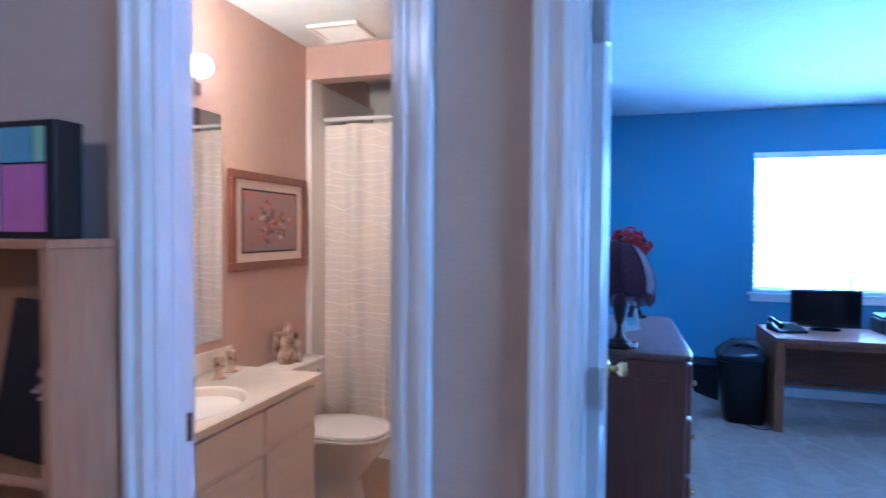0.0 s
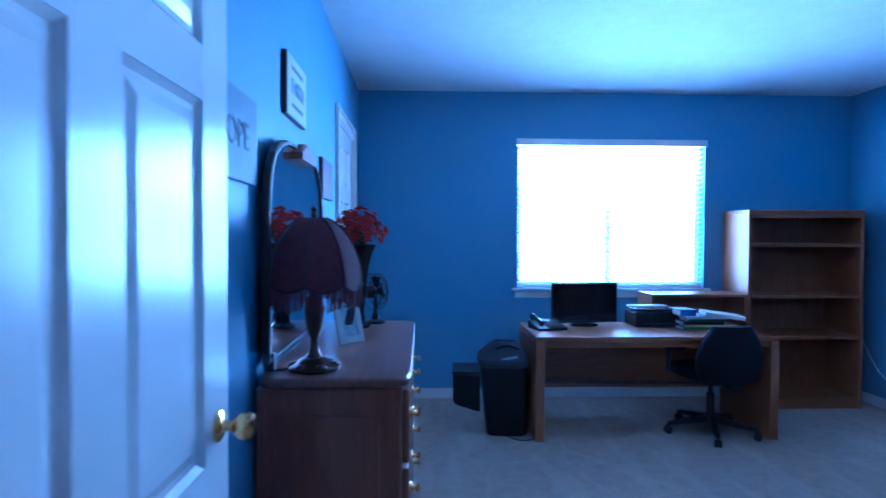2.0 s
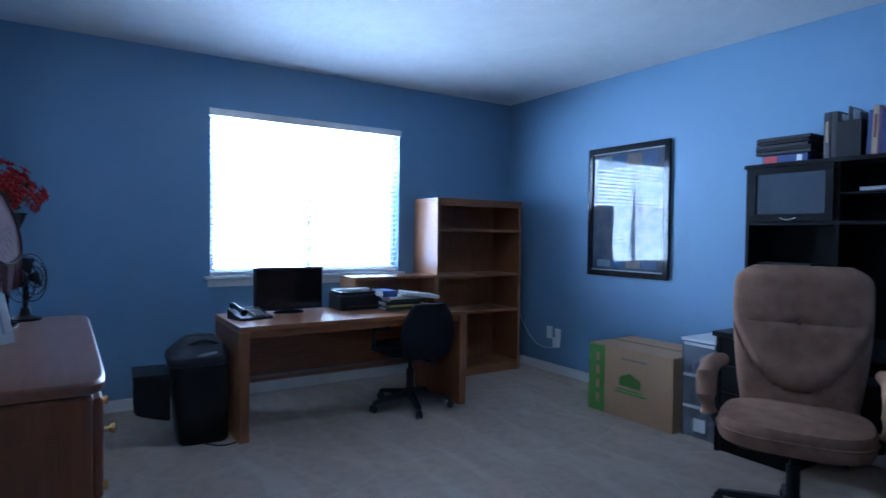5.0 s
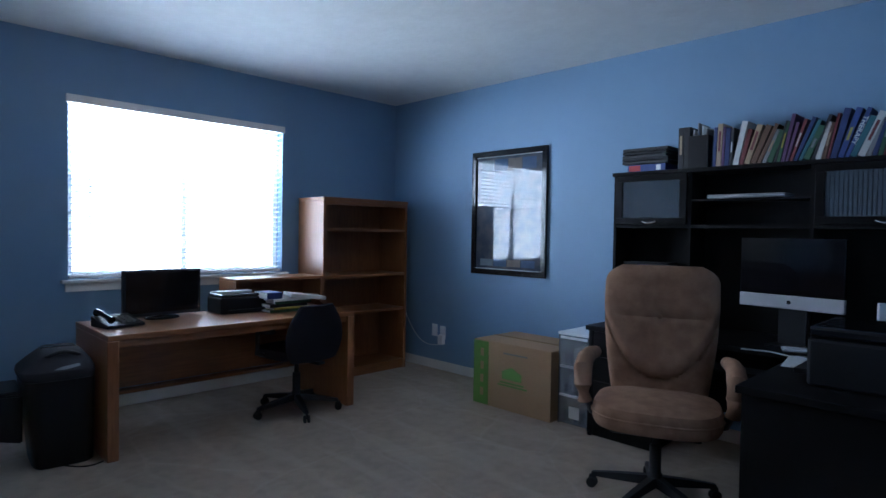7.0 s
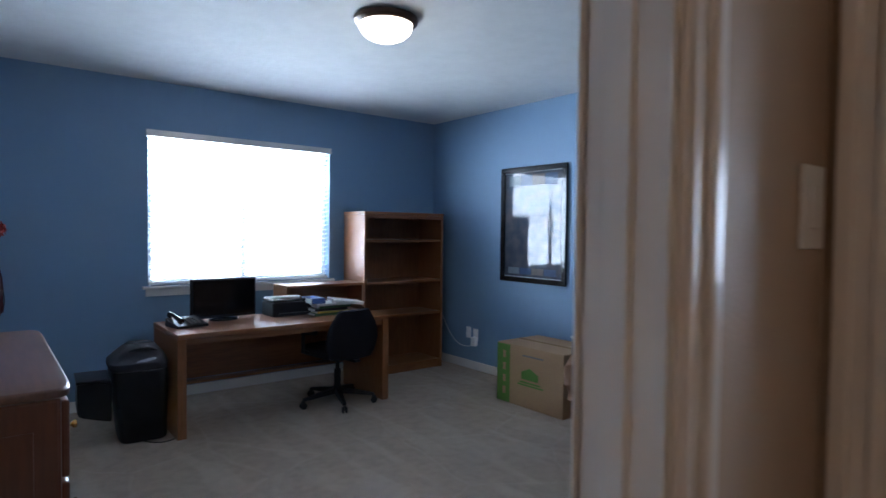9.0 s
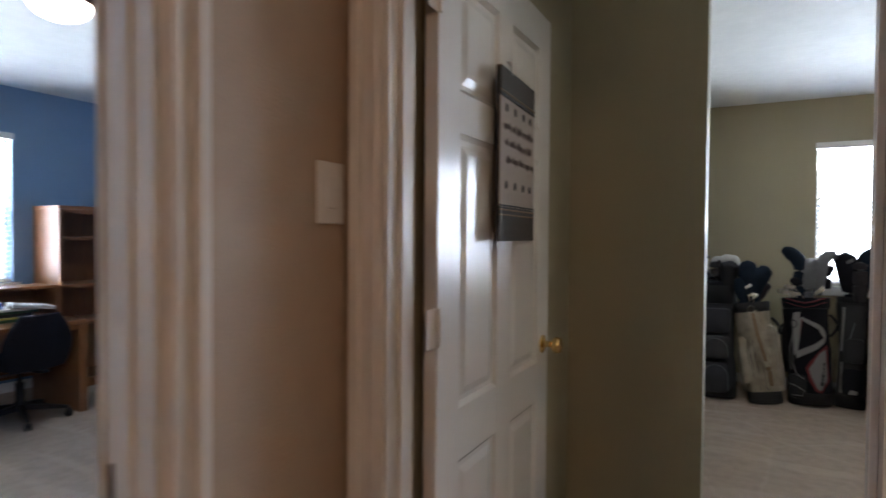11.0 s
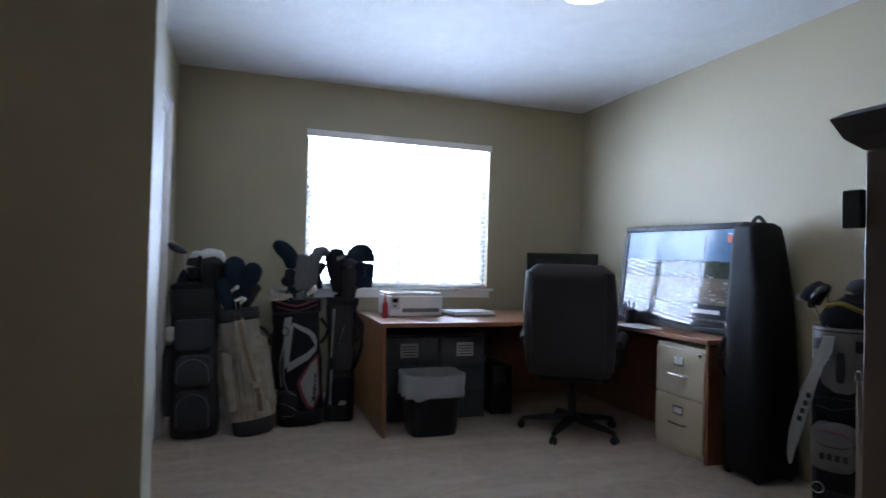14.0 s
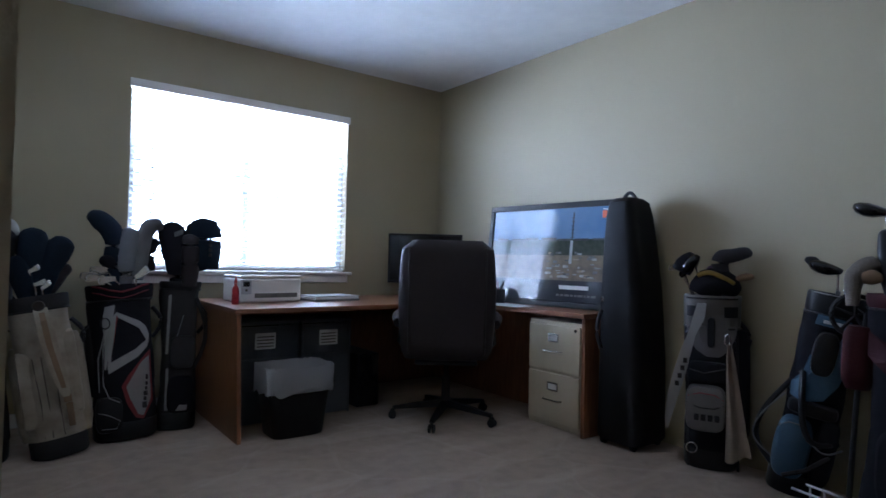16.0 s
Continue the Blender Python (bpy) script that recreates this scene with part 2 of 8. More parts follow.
def oval(cx, cy, z, rx, ry, n=20, p=2.0):
    """A superellipse ring."""
    out = []
    for i in range(n):
        a = 2 * math.pi * i / n
        c, s = math.cos(a), math.sin(a)
        out.append((cx + rx * math.copysign(abs(c) ** (2 / p), c), cy + ry * math.copysign(abs(s) ** (2 / p), s), z))
    return out


def lathe(bm, profile, seg=20, m=None, cap=True):
    return loft(bm, [oval(0, 0, z, max(r, 0.0005), max(r, 0.0005), seg) for r, z in profile], m, cap)


def tube(bm, pts, r, seg=8, m=None):
    """A round bar along points; r is one radius or one for each point."""
    pts = [Vector(p) for p in pts]
    rings = []
    for i, p in enumerate(pts):
        d = (pts[min(i + 1, len(pts) - 1)] - pts[max(i - 1, 0)]).normalized()
        q = d.to_track_quat("Z", "Y")
        rr = r[i] if isinstance(r, (list, tuple)) else r
        rings.append([p + q @ Vector((rr * math.cos(2 * math.pi * k / seg), rr * math.sin(2 * math.pi * k / seg), 0)) for k in range(seg)])
    return loft(bm, rings, m)


def arc(a, b, sag, n=8):
    """Points from a to b that bend by the vector sag."""
    a, b, sag = Vector(a), Vector(b), Vector(sag)
    return [a.lerp(b, i / n) + sag * math.sin(math.pi * i / n) for i in range(n + 1)]


def part(name, bm, mat, parent=None, label="", smooth=False):
    me = bpy.data.meshes.new(name)
    bmesh.ops.recalc_face_normals(bm, faces=bm.faces)
    bm.to_mesh(me)
    bm.free()
    me.materials.append(mat)
    if smooth:
        me.polygons.foreach_set("use_smooth", [True] * len(me.polygons))
        me.set_sharp_from_angle(angle=radians(40))
    ob = new(name, me)
    if parent:
        ob.parent = parent
    if label:
        tagged(ob, label)
    return ob


def again(ob, parent, m):
    """A repeat of a part on the same mesh."""
    o = ob.copy()
    scene.collection.objects.link(o)
    o.parent = parent
    o.matrix_local = m
    return o


def thing(name, m, label, category, group="", kind=""):
    ob = new(name)
    ob.matrix_world = m
    ob.empty_display_size = 0.1
    return tagged(ob, label, category, group, kind)


def B(*a, **k):
    return box(bmesh.new(), *a, **k)


def words(text, size, mat, parent, m, name="lettering", align='CENTER'):
    cu = bpy.data.curves.new(name, 'FONT')
    cu.body, cu.size, cu.align_x, cu.align_y, cu.extrude, cu.resolution_u = text, size, align, 'CENTER', 0.0008, 2
    tmp = bpy.data.objects.new(name, cu)
    scene.collection.objects.link(tmp)
    dg = bpy.context.evaluated_depsgraph_get()
    me = bpy.data.meshes.new_from_object(tmp.evaluated_get(dg))
    bpy.data.objects.remove(tmp)
    me.materials.clear()
    me.materials.append(mat)
    ob = new(name, me)
    ob.parent = parent
    ob.matrix_local = m
    return ob


def structure(name, bm, mat, label, category):
    return tagged(part(name, bm, mat), label, category, kind="structure")


# ---------- the shell ----------
H = 2.60
YH, YB = 0.972, 1.085          # hall wall, hall face and inner face
BX0, BX1, BY1 = -0.06, 4.19, 5.80   # blue room
GX1, GY0, GY1 = 6.417, -2.79, 0.70  # green room
WX0, WX1 = 1.265, 1.36        # wall with the green room's door
DOOR = 2.12

bm = bmesh.new()
box(bm, -2.6, 8.0, -3.6, 7.0, -0.12, 0)
structure("floor", bm, CARPET, "beige cut-pile carpet with vacuum marks", "floor")
bm = bmesh.new()
box(bm, -1.75, -0.18, 1.03, 4.05, 0.0, 0.008)
structure("floor_bath", bm, VINYL, "tan vinyl bathroom floor", "floor")
bm = bmesh.new()
box(bm, -2.6, 8.0, -3.6, 7.0, H, H + 0.12)
structure("ceiling", bm, CEIL, "white knockdown-textured ceiling", "ceiling")


def wall(name, mat, boxes, label):
    bm = bmesh.new()
    for b in boxes:
        box(bm, *b)
    return structure(name, bm, mat, label, "wall")


# hall wall: taupe facing the hall, with skins of the rooms' colours behind
YM = 1.03
BL, BR = -0.92, -0.315        # bathroom opening
DL, DR = 0.02, 0.825          # blue room opening
wall("wall_hall", TAUPE, [(-2.6, BL, YH, YM, 0, H), (BR, DL, YH, YM, 0, H), (DR, WX0, YH, YM, 0, H),
                          (BL, BR, YH, YM, DOOR, H), (DL, DR, YH, YM, DOOR, H)], "taupe painted hall wall with two door openings")
wall("wall_blue_south", BLUE, [(BX0, DL, YM, YB, 0, H), (DR, BX1, YM, YB, 0, H), (DL, DR, YM, YB, DOOR, H)], "blue painted wall round the door")
wall("wall_bath_south", ROSE, [(-1.75, BL, YM, YB, 0.008, H), (BR, -0.18, YM, YB, 0.008, H), (BL, BR, YM, YB, DOOR, H)], "rose painted bathroom wall round the door")
wall("wall_blue_west", BLUE, [(BX0 - 0.06, BX0, YB, 4.55, 0, H), (BX0 - 0.06, BX0, 5.40, BY1, 0, H), (BX0 - 0.06, BX0, 4.55, 5.40, 2.12, H)], "blue painted wall behind the dresser")
wall("wall_bath_east", ROSE, [(-0.18, BX0 - 0.06, YB, 4.17, 0.008, H)], "rose painted bathroom wall")
wall("wall_closet", BLUE, [(-0.8, -0.7, 4.3, 5.8, 0, H)], "back of the closet")
WL, WR, WZ0, WZ1 = 1.285, 2.905, 0.94, 2.185
wall("wall_blue_north", BLUE, [(BX0 - 0.2, WL, BY1, BY1 + 0.14, 0, H), (WR, BX1 + 0.14, BY1, BY1 + 0.14, 0, H),
                               (WL, WR, BY1, BY1 + 0.14, 0, WZ0), (WL, WR, BY1, BY1 + 0.14, WZ1, H)], "blue painted window wall")
wall("wall_blue_east", BLUE, [(BX1, BX1 + 0.12, YM, BY1, 0, H)], "blue painted wall with outlets")
wall("wall_bath_west", ROSE, [(-1.87, -1.75, 1.03, 4.17, 0, H)], "rose painted bathroom wall with a mirror")
wall("wall_bath_north", CREAM, [(-1.75, -0.18, 4.05, 4.17, 0, H)], "cream tub surround wall")
wall("bath_header", ROSE, [(-1.75, -0.18, 3.10, 3.22, 2.40, H)], "rose header over the tub")
wall("bath_wing", CERAMIC, [(-1.75, -1.715, 3.10, 4.05, 0.008, 2.40)], "white tub surround return")
GD0, GD1 = 0.025, 0.88
wall("wall_green_door", TAUPE, [(WX0, 1.31, GD1, YH, 0, H), (WX0, 1.31, -2.0, GD0, 0, H), (WX0, 1.31, GD0, GD1, DOOR, H)], "taupe painted wall beside the door")
wall("wall_green_west", GREEN, [(1.31, WX1, GD1, 0.905, 0, H), (1.31, WX1, GY0, GD0, 0, H), (1.31, WX1, GD0, GD1, DOOR, H)], "sage painted wall round the door")
wall("wall_green_entry", GREEN, [(1.31, 2.83, 0.905, YH - 0.002, 0, H)], "sage painted wall behind the open door")
wall("wall_green_stub", GREEN, [(2.71, 2.83, 0.375, 0.905, 0, H)], "sage painted end of a short wall")
wall("wall_green_north", GREEN, [(2.83, 5.10, GY1, GY1 + 0.12, 0, H), (5.78, GX1, GY1, GY1 + 0.12, 0, H), (5.10, 5.78, GY1, GY1 + 0.12, 2.10, H)], "sage painted wall with a closet door")
wall("wall_green_closet", GREEN, [(4.4, 6.0, 1.3, 1.4, 0, H)], "back of the closet")
GL, GR = -0.262, -1.85
wall("wall_green_east", GREEN, [(GX1, GX1 + 0.14, GL, GY1 + 0.1, 0, H), (GX1, GX1 + 0.14, GY0 - 0.1, GR, 0, H),
                                (GX1, GX1 + 0.14, GR, GL, 0, WZ0), (GX1, GX1 + 0.14, GR, GL, WZ1, H)], "sage painted window wall")
wall("wall_green_south", GREEN, [(1.31, GX1, GY0 - 0.1, GY0, 0, H)], "sage painted wall behind the golf bags")
# Unseen walls, added to close the hall behind and beside the camera.
wall("wall_hall_south_unseen", TAUPE, [(-2.6, WX0, -2.0, -1.9, 0, H)], "taupe painted hall wall")
wall("wall_hall_west_unseen", TAUPE, [(-2.6, -2.5, -1.9, YH, 0, H)], "taupe painted hall wall")


def skirting(name, x0, x1, y0, y1):
    bm = bmesh.new()
    box(bm, x0, x1, y0, y1, 0, 0.085, 0.004)
    return structure(name, bm, TRIM, "white painted baseboard", "baseboard")


skirting("baseboard", BX1 - 0.013, BX1, YB, BY1)
skirting("baseboard", BX0, BX1, BY1 - 0.013, BY1)
skirting("baseboard", BX0, BX0 + 0.013, YB + 0.9, 4.48)
skirting("baseboard", BX0, BX0 + 0.013, 5.47, BY1)
skirting("baseboard", GX1 - 0.013, GX1, GY0, GY1)
skirting("baseboard", 2.698, 2.71, 0.36, 0.905)
skirting("baseboard", 0.93, WX0, YH - 0.012, YH)

# ---------- door casings ----------


def casing(name, m, w, h, depth, label, sides="lr"):
    """A frame of moulded casing round an opening; local x along the wall, y into the wall from its face."""
    t = thing(name, m, label, "door frame", kind="structure")
    cw = 0.072
    for s, x in (("l", 0), ("r", w)):
        if s not in sides:
            continue
        sg = -1 if s == "l" else 1
        bm = bmesh.new()
        a, b = x, x + sg * cw
        box(bm, min(a, b), max(a, b), -0.012, 0.0, 0, h + cw, 0.003)
        box(bm, min(a + sg * 0.006, a + sg * 0.022), max(a + sg * 0.006, a + sg * 0.022), -0.019, -0.010, 0, h + 0.02, 0.004)
        box(bm, min(a + sg * 0.045, b), max(a + sg * 0.045, b), -0.024, -0.010, 0, h + cw, 0.005)
        part("side_casing", bm, TRIM, t)
        bm = bmesh.new()
        box(bm, min(x - sg * 0.001, x - sg * 0.016), max(x - sg * 0.001, x - sg * 0.016), -0.004, depth + 0.004, 0, h)
        box(bm, min(x - sg * 0.016, x - sg * 0.027), max(x - sg * 0.016, x - sg * 0.027), depth * 0.35, depth * 0.68, 0, h, 0.002)
        part("jamb", bm, TRIM, t)
    bm = bmesh.new()
    box(bm, 0.001, w - 0.001, -0.012, 0.0, h + 0.001, h + cw - 0.001, 0.003)
    box(bm, 0.001, w - 0.001, -0.024, -0.010, h + 0.045, h + cw - 0.001, 0.005)
    part("head_casing", bm, TRIM, t)
    bm = bmesh.new()
    box(bm, 0.017, w - 0.017, -0.004, depth + 0.004, h - 0.016, h - 0.001)
    part("head_jamb", bm, TRIM, t)
    return t


D = YB - YH
c = casing("door_frame_bath", pose(BL, YH, 0), BR - BL, DOOR, D, "white moulded bathroom door casing")
p = part("strike_plate", B(0.0165, 0.0185, 0.07, 0.105, 0.955, 1.025, 0.0005), BRONZE, c, "bronze strike plate")
c = casing("door_frame_blue", pose(DL, YH, 0), DR - DL, DOOR, D, "white moulded door casing of the blue room")
p = part("strike_plate", B(DR - DL - 0.0185, DR - DL - 0.0165, 0.065, 0.105, 0.93, 1.01, 0.0005), BRONZE, c, "dark strike plate")
casing("door_frame_green", pose(WX0, GD1, 0, 0, 0, -90), GD1 - GD0, DOOR, WX1 - WX0, "white moulded door casing of the sage room")
# inner casings seen from inside the rooms
casing("door_frame_blue_inner", pose(DR, YB, 0, 0, 0, 180), DR - DL, DOOR, 0.001, "white inner door casing", "l")

# ---------- panel doors ----------


def panel_door(name, m, w, h, label, hinge_z=(), knob=True, hinge_mat=None, kind="structure", knob_side=1):
    """Six-panel door; local x from the hinge to the free edge, y through the leaf, z up."""
    t = thing(name, m, label, "door", kind=kind)
    th = 0.035
    st = 0.11 * w / 0.78
    mid = 0.10 * w / 0.78
    rails = [(0.0, 0.20), (0.80, 0.93), (1.60, 1.70), (h - 0.12, h)]
    bm = bmesh.new()
    box(bm, 0, st, 0, th, 0, h, 0.002)
    box(bm, w - st, w, 0, th, 0, h, 0.002)
    box(bm, w / 2 - mid / 2, w / 2 + mid / 2, 0.0003, th - 0.0003, 0.001, h - 0.001)
    for a, b in rails:
        box(bm, st - 0.001, w - st + 0.001, 0.0005, th - 0.0005, a + 0.0005, b - 0.0005)
    body = part("stiles_and_rails", bm, TRIM, t)
    for (a0, a1), (b0, b1) in zip(rails, rails[1:]):
        for x0, x1 in ((st, w / 2 - mid / 2), (w / 2 + mid / 2, w - st)):
            bm = bmesh.new()
            rings = []
            for ins, y in ((0.0, 0.001), (0.012, 0.011), (0.024, 0.011), (0.045, 0.004)):
                rings.append([(x0 + ins, y, a1 + ins), (x1 - ins, y, a1 + ins), (x1 - ins, y, b0 - ins), (x0 + ins, y, b0 - ins)])
            loft(bm, rings, cap=False)
            bm.faces.new([bm.verts.new(p) for p in rings[-1]])
            rings2 = [[(x, th - y, z) for x, y, z in r] for r in rings]
            loft(bm, rings2, cap=False)
            bm.faces.new([bm.verts.new(p) for p in reversed(rings2[-1])])
            part("panel", bm, TRIM, t)
    if knob:
        for y, s in ((0, -1), (th, 1)):
            bm = bmesh.new()
            prof = [(0.031, 0), (0.031, 0.004), (0.024, 0.008), (0.011, 0.012), (0.010, 0.028), (0.016, 0.034), (0.026, 0.044), (0.028, 0.056), (0.024, 0.066), (0.010, 0.071), (0.001, 0.071)]
            lathe(bm, prof, 24, Matrix.Translation((w - 0.06, y, 0.985)) @ Matrix.Rotation(radians(90 if s < 0 else -90), 4, 'X'))
            part("door_knob", bm, BRASS, t, "polished brass knob", smooth=True)
    for z in hinge_z:
        bm = bmesh.new()
        box(bm, -0.002, 0.0005, 0.002, th - 0.001, z, z + 0.089)
        box(bm, -0.048, -0.001, -0.0015, 0.0, z, z + 0.089, 0.0004)
        for k in range(5):
            lathe(bm, [(0.006, z + k * 0.0178), (0.006, z + k * 0.0178 + 0.0168)], 10, Matrix.Translation((-0.004, -0.006, 0)))
        part("hinge", bm, hinge_mat or TRIM, t)
    return t


panel_door("door_blue", pose(0.073, 1.12, 0.012, 0, 0, 90), 0.95, 2.09, "white six-panel door standing open into the blue room", (0.20, 1.10, 1.85))
panel_door("door_sage", pose(1.415, 0.834, 0.012, 0, 0, 0.5), 0.819, 2.09, "white six-panel door standing open into the sage room", (0.20, 1.10, 1.85), hinge_mat=TRIM)
panel_door("door_closet_blue", pose(BX0 - 0.012, 4.565, 0.01, 0, 0, 90), 0.82, 2.10, "closed white six-panel closet door")
casing("door_frame_closet_blue", pose(BX0, 4.55, 0, 0, 0, 90), 0.85, 2.12, 0.06, "white closet door casing")
panel_door("door_closet_sage", pose(5.118, GY1 + 0.01, 0.01), 0.645, 2.08, "closed white six-panel closet door", knob=False)
casing("door_frame_closet_sage", pose(5.10, GY1, 0), 0.68, 2.10, 0.08, "white closet door casing")
casing("door_frame_south", pose(2.93, GY0, 0, 0, 0, 180), 0.80, 2.10, 0.02, "white door casing on the south wall")
panel_door("door_south", pose(2.15, GY0 + 0.003, 0.01), 0.76, 2.08, "closed white panelled door", knob=False)

# ---------- windows ----------


def blind_window(name, m, w, label):
    """Window in its reveal with an open slatted blind; local x along the wall, y outwards, z up from the floor."""
    t = thing(name, m, label, "window", kind="structure")
    z0, z1 = WZ0, WZ1
    for x0, x1, a, b in ((0.002, 0.045, z0 + 0.002, z1 - 0.002), (w - 0.045, w - 0.002, z0 + 0.002, z1 - 0.002)):
        part("frame_side", B(x0, x1, 0.085, 0.125, a, b, 0.003), WHITE, t)
    part("frame_top", B(0.046, w - 0.046, 0.085, 0.125, z1 - 0.045, z1 - 0.002, 0.003), WHITE, t)
    part("frame_bottom", B(0.046, w - 0.046, 0.085, 0.125, z0 + 0.002, z0 + 0.05, 0.003), WHITE, t)
    part("mullion", B(w / 2 - 0.022, w / 2 + 0.022, 0.085, 0.125, z0 + 0.05, z1 - 0.045, 0.003), WHITE, t)
    for x0, x1 in ((0.046, w / 2 - 0.023), (w / 2 + 0.023, w - 0.046)):
        g = part("pane", B(x0, x1, 0.103, 0.107, z0 + 0.05, z1 - 0.045), GLASS, t)
        g.visible_shadow = False
    bm = bmesh.new()
    box(bm, -0.045, w + 0.045, -0.045, 0.085, z0 - 0.026, z0 - 0.001, 0.006)
    part("sill", bm, TRIM, t)
    part("apron", B(-0.02, w + 0.02, -0.016, -0.001, z0 - 0.085, z0 - 0.027, 0.004), TRIM, t)
    part("valance", B(-0.012, w + 0.012, -0.022, 0.045, z1 - 0.035, z1 + 0.022, 0.004), TRIM, t)
    n, gap = 27, 0.0432
    bm = bmesh.new()
    rings = [[(x, -0.025, -0.004), (x, 0.0, 0.001), (x, 0.025, -0.004), (x, 0.025, -0.0065), (x, 0.0, -0.0015), (x, -0.025, -0.0065)] for x in (0.012, w - 0.012)]
    loft(bm, rings)
    s = part("slat", bm, SLAT, t)
    s.matrix_local = pose(0, 0.032, z0 + 0.05, -13)
    for k in range(1, n):
        again(s, t, pose(0, 0.032, z0 + 0.05 + k * gap, -13))
    part("bottom_rail", B(0.010, w - 0.010, 0.012, 0.052, z0 + 0.004, z0 + 0.026, 0.003), TRIM, t)
    for x in (0.13, w / 2, w - 0.13):
        for y in (0.006, 0.058):
            part("ladder_cord", tube(bmesh.new(), [(x, y, z0 + 0.02), (x, y, z1 - 0.03)], 0.0016, 5), WHITE, t)
    part("tilt_wand", tube(bmesh.new(), [(0.13, -0.004, z1 - 0.04), (0.135, -0.008, z0 + 0.35)], 0.004, 6), FROST, t)
    return t


blind_window("window_1", pose(WL, BY1, 0), WR - WL, "bright window with open white slatted blinds and a white sill")
blind_window("window_2", pose(GX1, GL, 0, 0, 0, -90), GL - GR, "bright window with open white slatted blinds and a white sill")
for nm, b in (("backdrop_north", (-6, 10, 9.5, 9.55, -2, 7)), ("backdrop_east", (10.5, 10.55, -8, 6, -2, 7))):
    bm = bmesh.new()
    box(bm, *b)
    structure(nm, bm, OUTSIDE, "bright hazy daylight outside the window", "backdrop")
bm = bmesh.new()
box(bm, -60, 60, -60, 60, -0.5, -0.3)
structure("ground", bm, material("lawn", (0.06, 0.09, 0.03), 0.9, scale=20), "lawn outside the house", "ground")
# Unseen slab above the ceiling, added to keep out sun and sky.
bm = bmesh.new()
box(bm, -2.7, 6.7, -3.7, 6.0, H + 0.13, H + 0.3)
structure("roof", bm, CEIL, "unseen slab added over the rooms against sun and sky", "roof")

# ---------- ceiling lamps, plates ----------


def dome_light(m, label):
    t = thing("ceiling_light", m, label, "ceiling light", "ceiling lights")
    part("rim", lathe(bmesh.new(), [(0.165, 0), (0.178, -0.006), (0.178, -0.03), (0.165, -0.042), (0.150, -0.044), (0.150, -0.02)], 36), BRONZE, t, "dark bronze rim", True)
    d = part("dome", lathe(bmesh.new(), [(0.149, -0.040), (0.147, -0.060), (0.135, -0.085), (0.11, -0.108), (0.07, -0.126), (0.03, -0.134), (0.001, -0.135)], 36, cap=False), GLOW, t, "lit frosted glass dome", True)
    d.visible_shadow = False
    return t


dome_light(pose(2.01, 3.41, H), "flush ceiling light with a lit glass dome and bronze rim")
dome_light(pose(4.08, -1.32, H), "flush ceiling light with a lit glass dome and bronze rim")

sw = thing("light_switch", pose(1.206, YH, 1.45), "white rocker light switch on the taupe wall", "light switch")
part("plate", B(-0.041, 0.041, -0.007, 0.0, -0.063, 0.063, 0.003), WHITE, sw)
part("rocker", B(-0.017, 0.017, -0.011, -0.006, -0.033, 0.033, 0.003), WHITE, sw)


def outlet(m):
    t = thing("wall_outlet", m, "white wall outlet plate low on the blue wall", "outlet", "outlets")
    part("plate", B(-0.036, 0.036, -0.006, 0, -0.058, 0.058, 0.003), WHITE, t)
    for z in (-0.02, 0.02):
        part("socket", B(-0.017, 0.017, -0.009, -0.005, z - 0.014, z + 0.014, 0.003), WHITE, t)
    return t


outlet(pose(BX1, 5.17, 0.37, 0, 0, -90))
outlet(pose(BX1, 5.06, 0.36, 0, 0, -90))
t = thing("power_adapter", pose(BX1 - 0.01, 5.05, 0.31, 0, 0, -90), "white power adapter plugged into the outlet with a cord", "adapter")
part("body", B(-0.03, 0.03, -0.045, 0, -0.06, 0.03, 0.006), WHITE, t)
part("cord", tube(bmesh.new(), arc((0, -0.03, -0.06), (-0.5, -0.05, 0.22), (0, -0.02, -0.12), 12), 0.003, 6), WHITE, t)

# ---------- blue room ----------


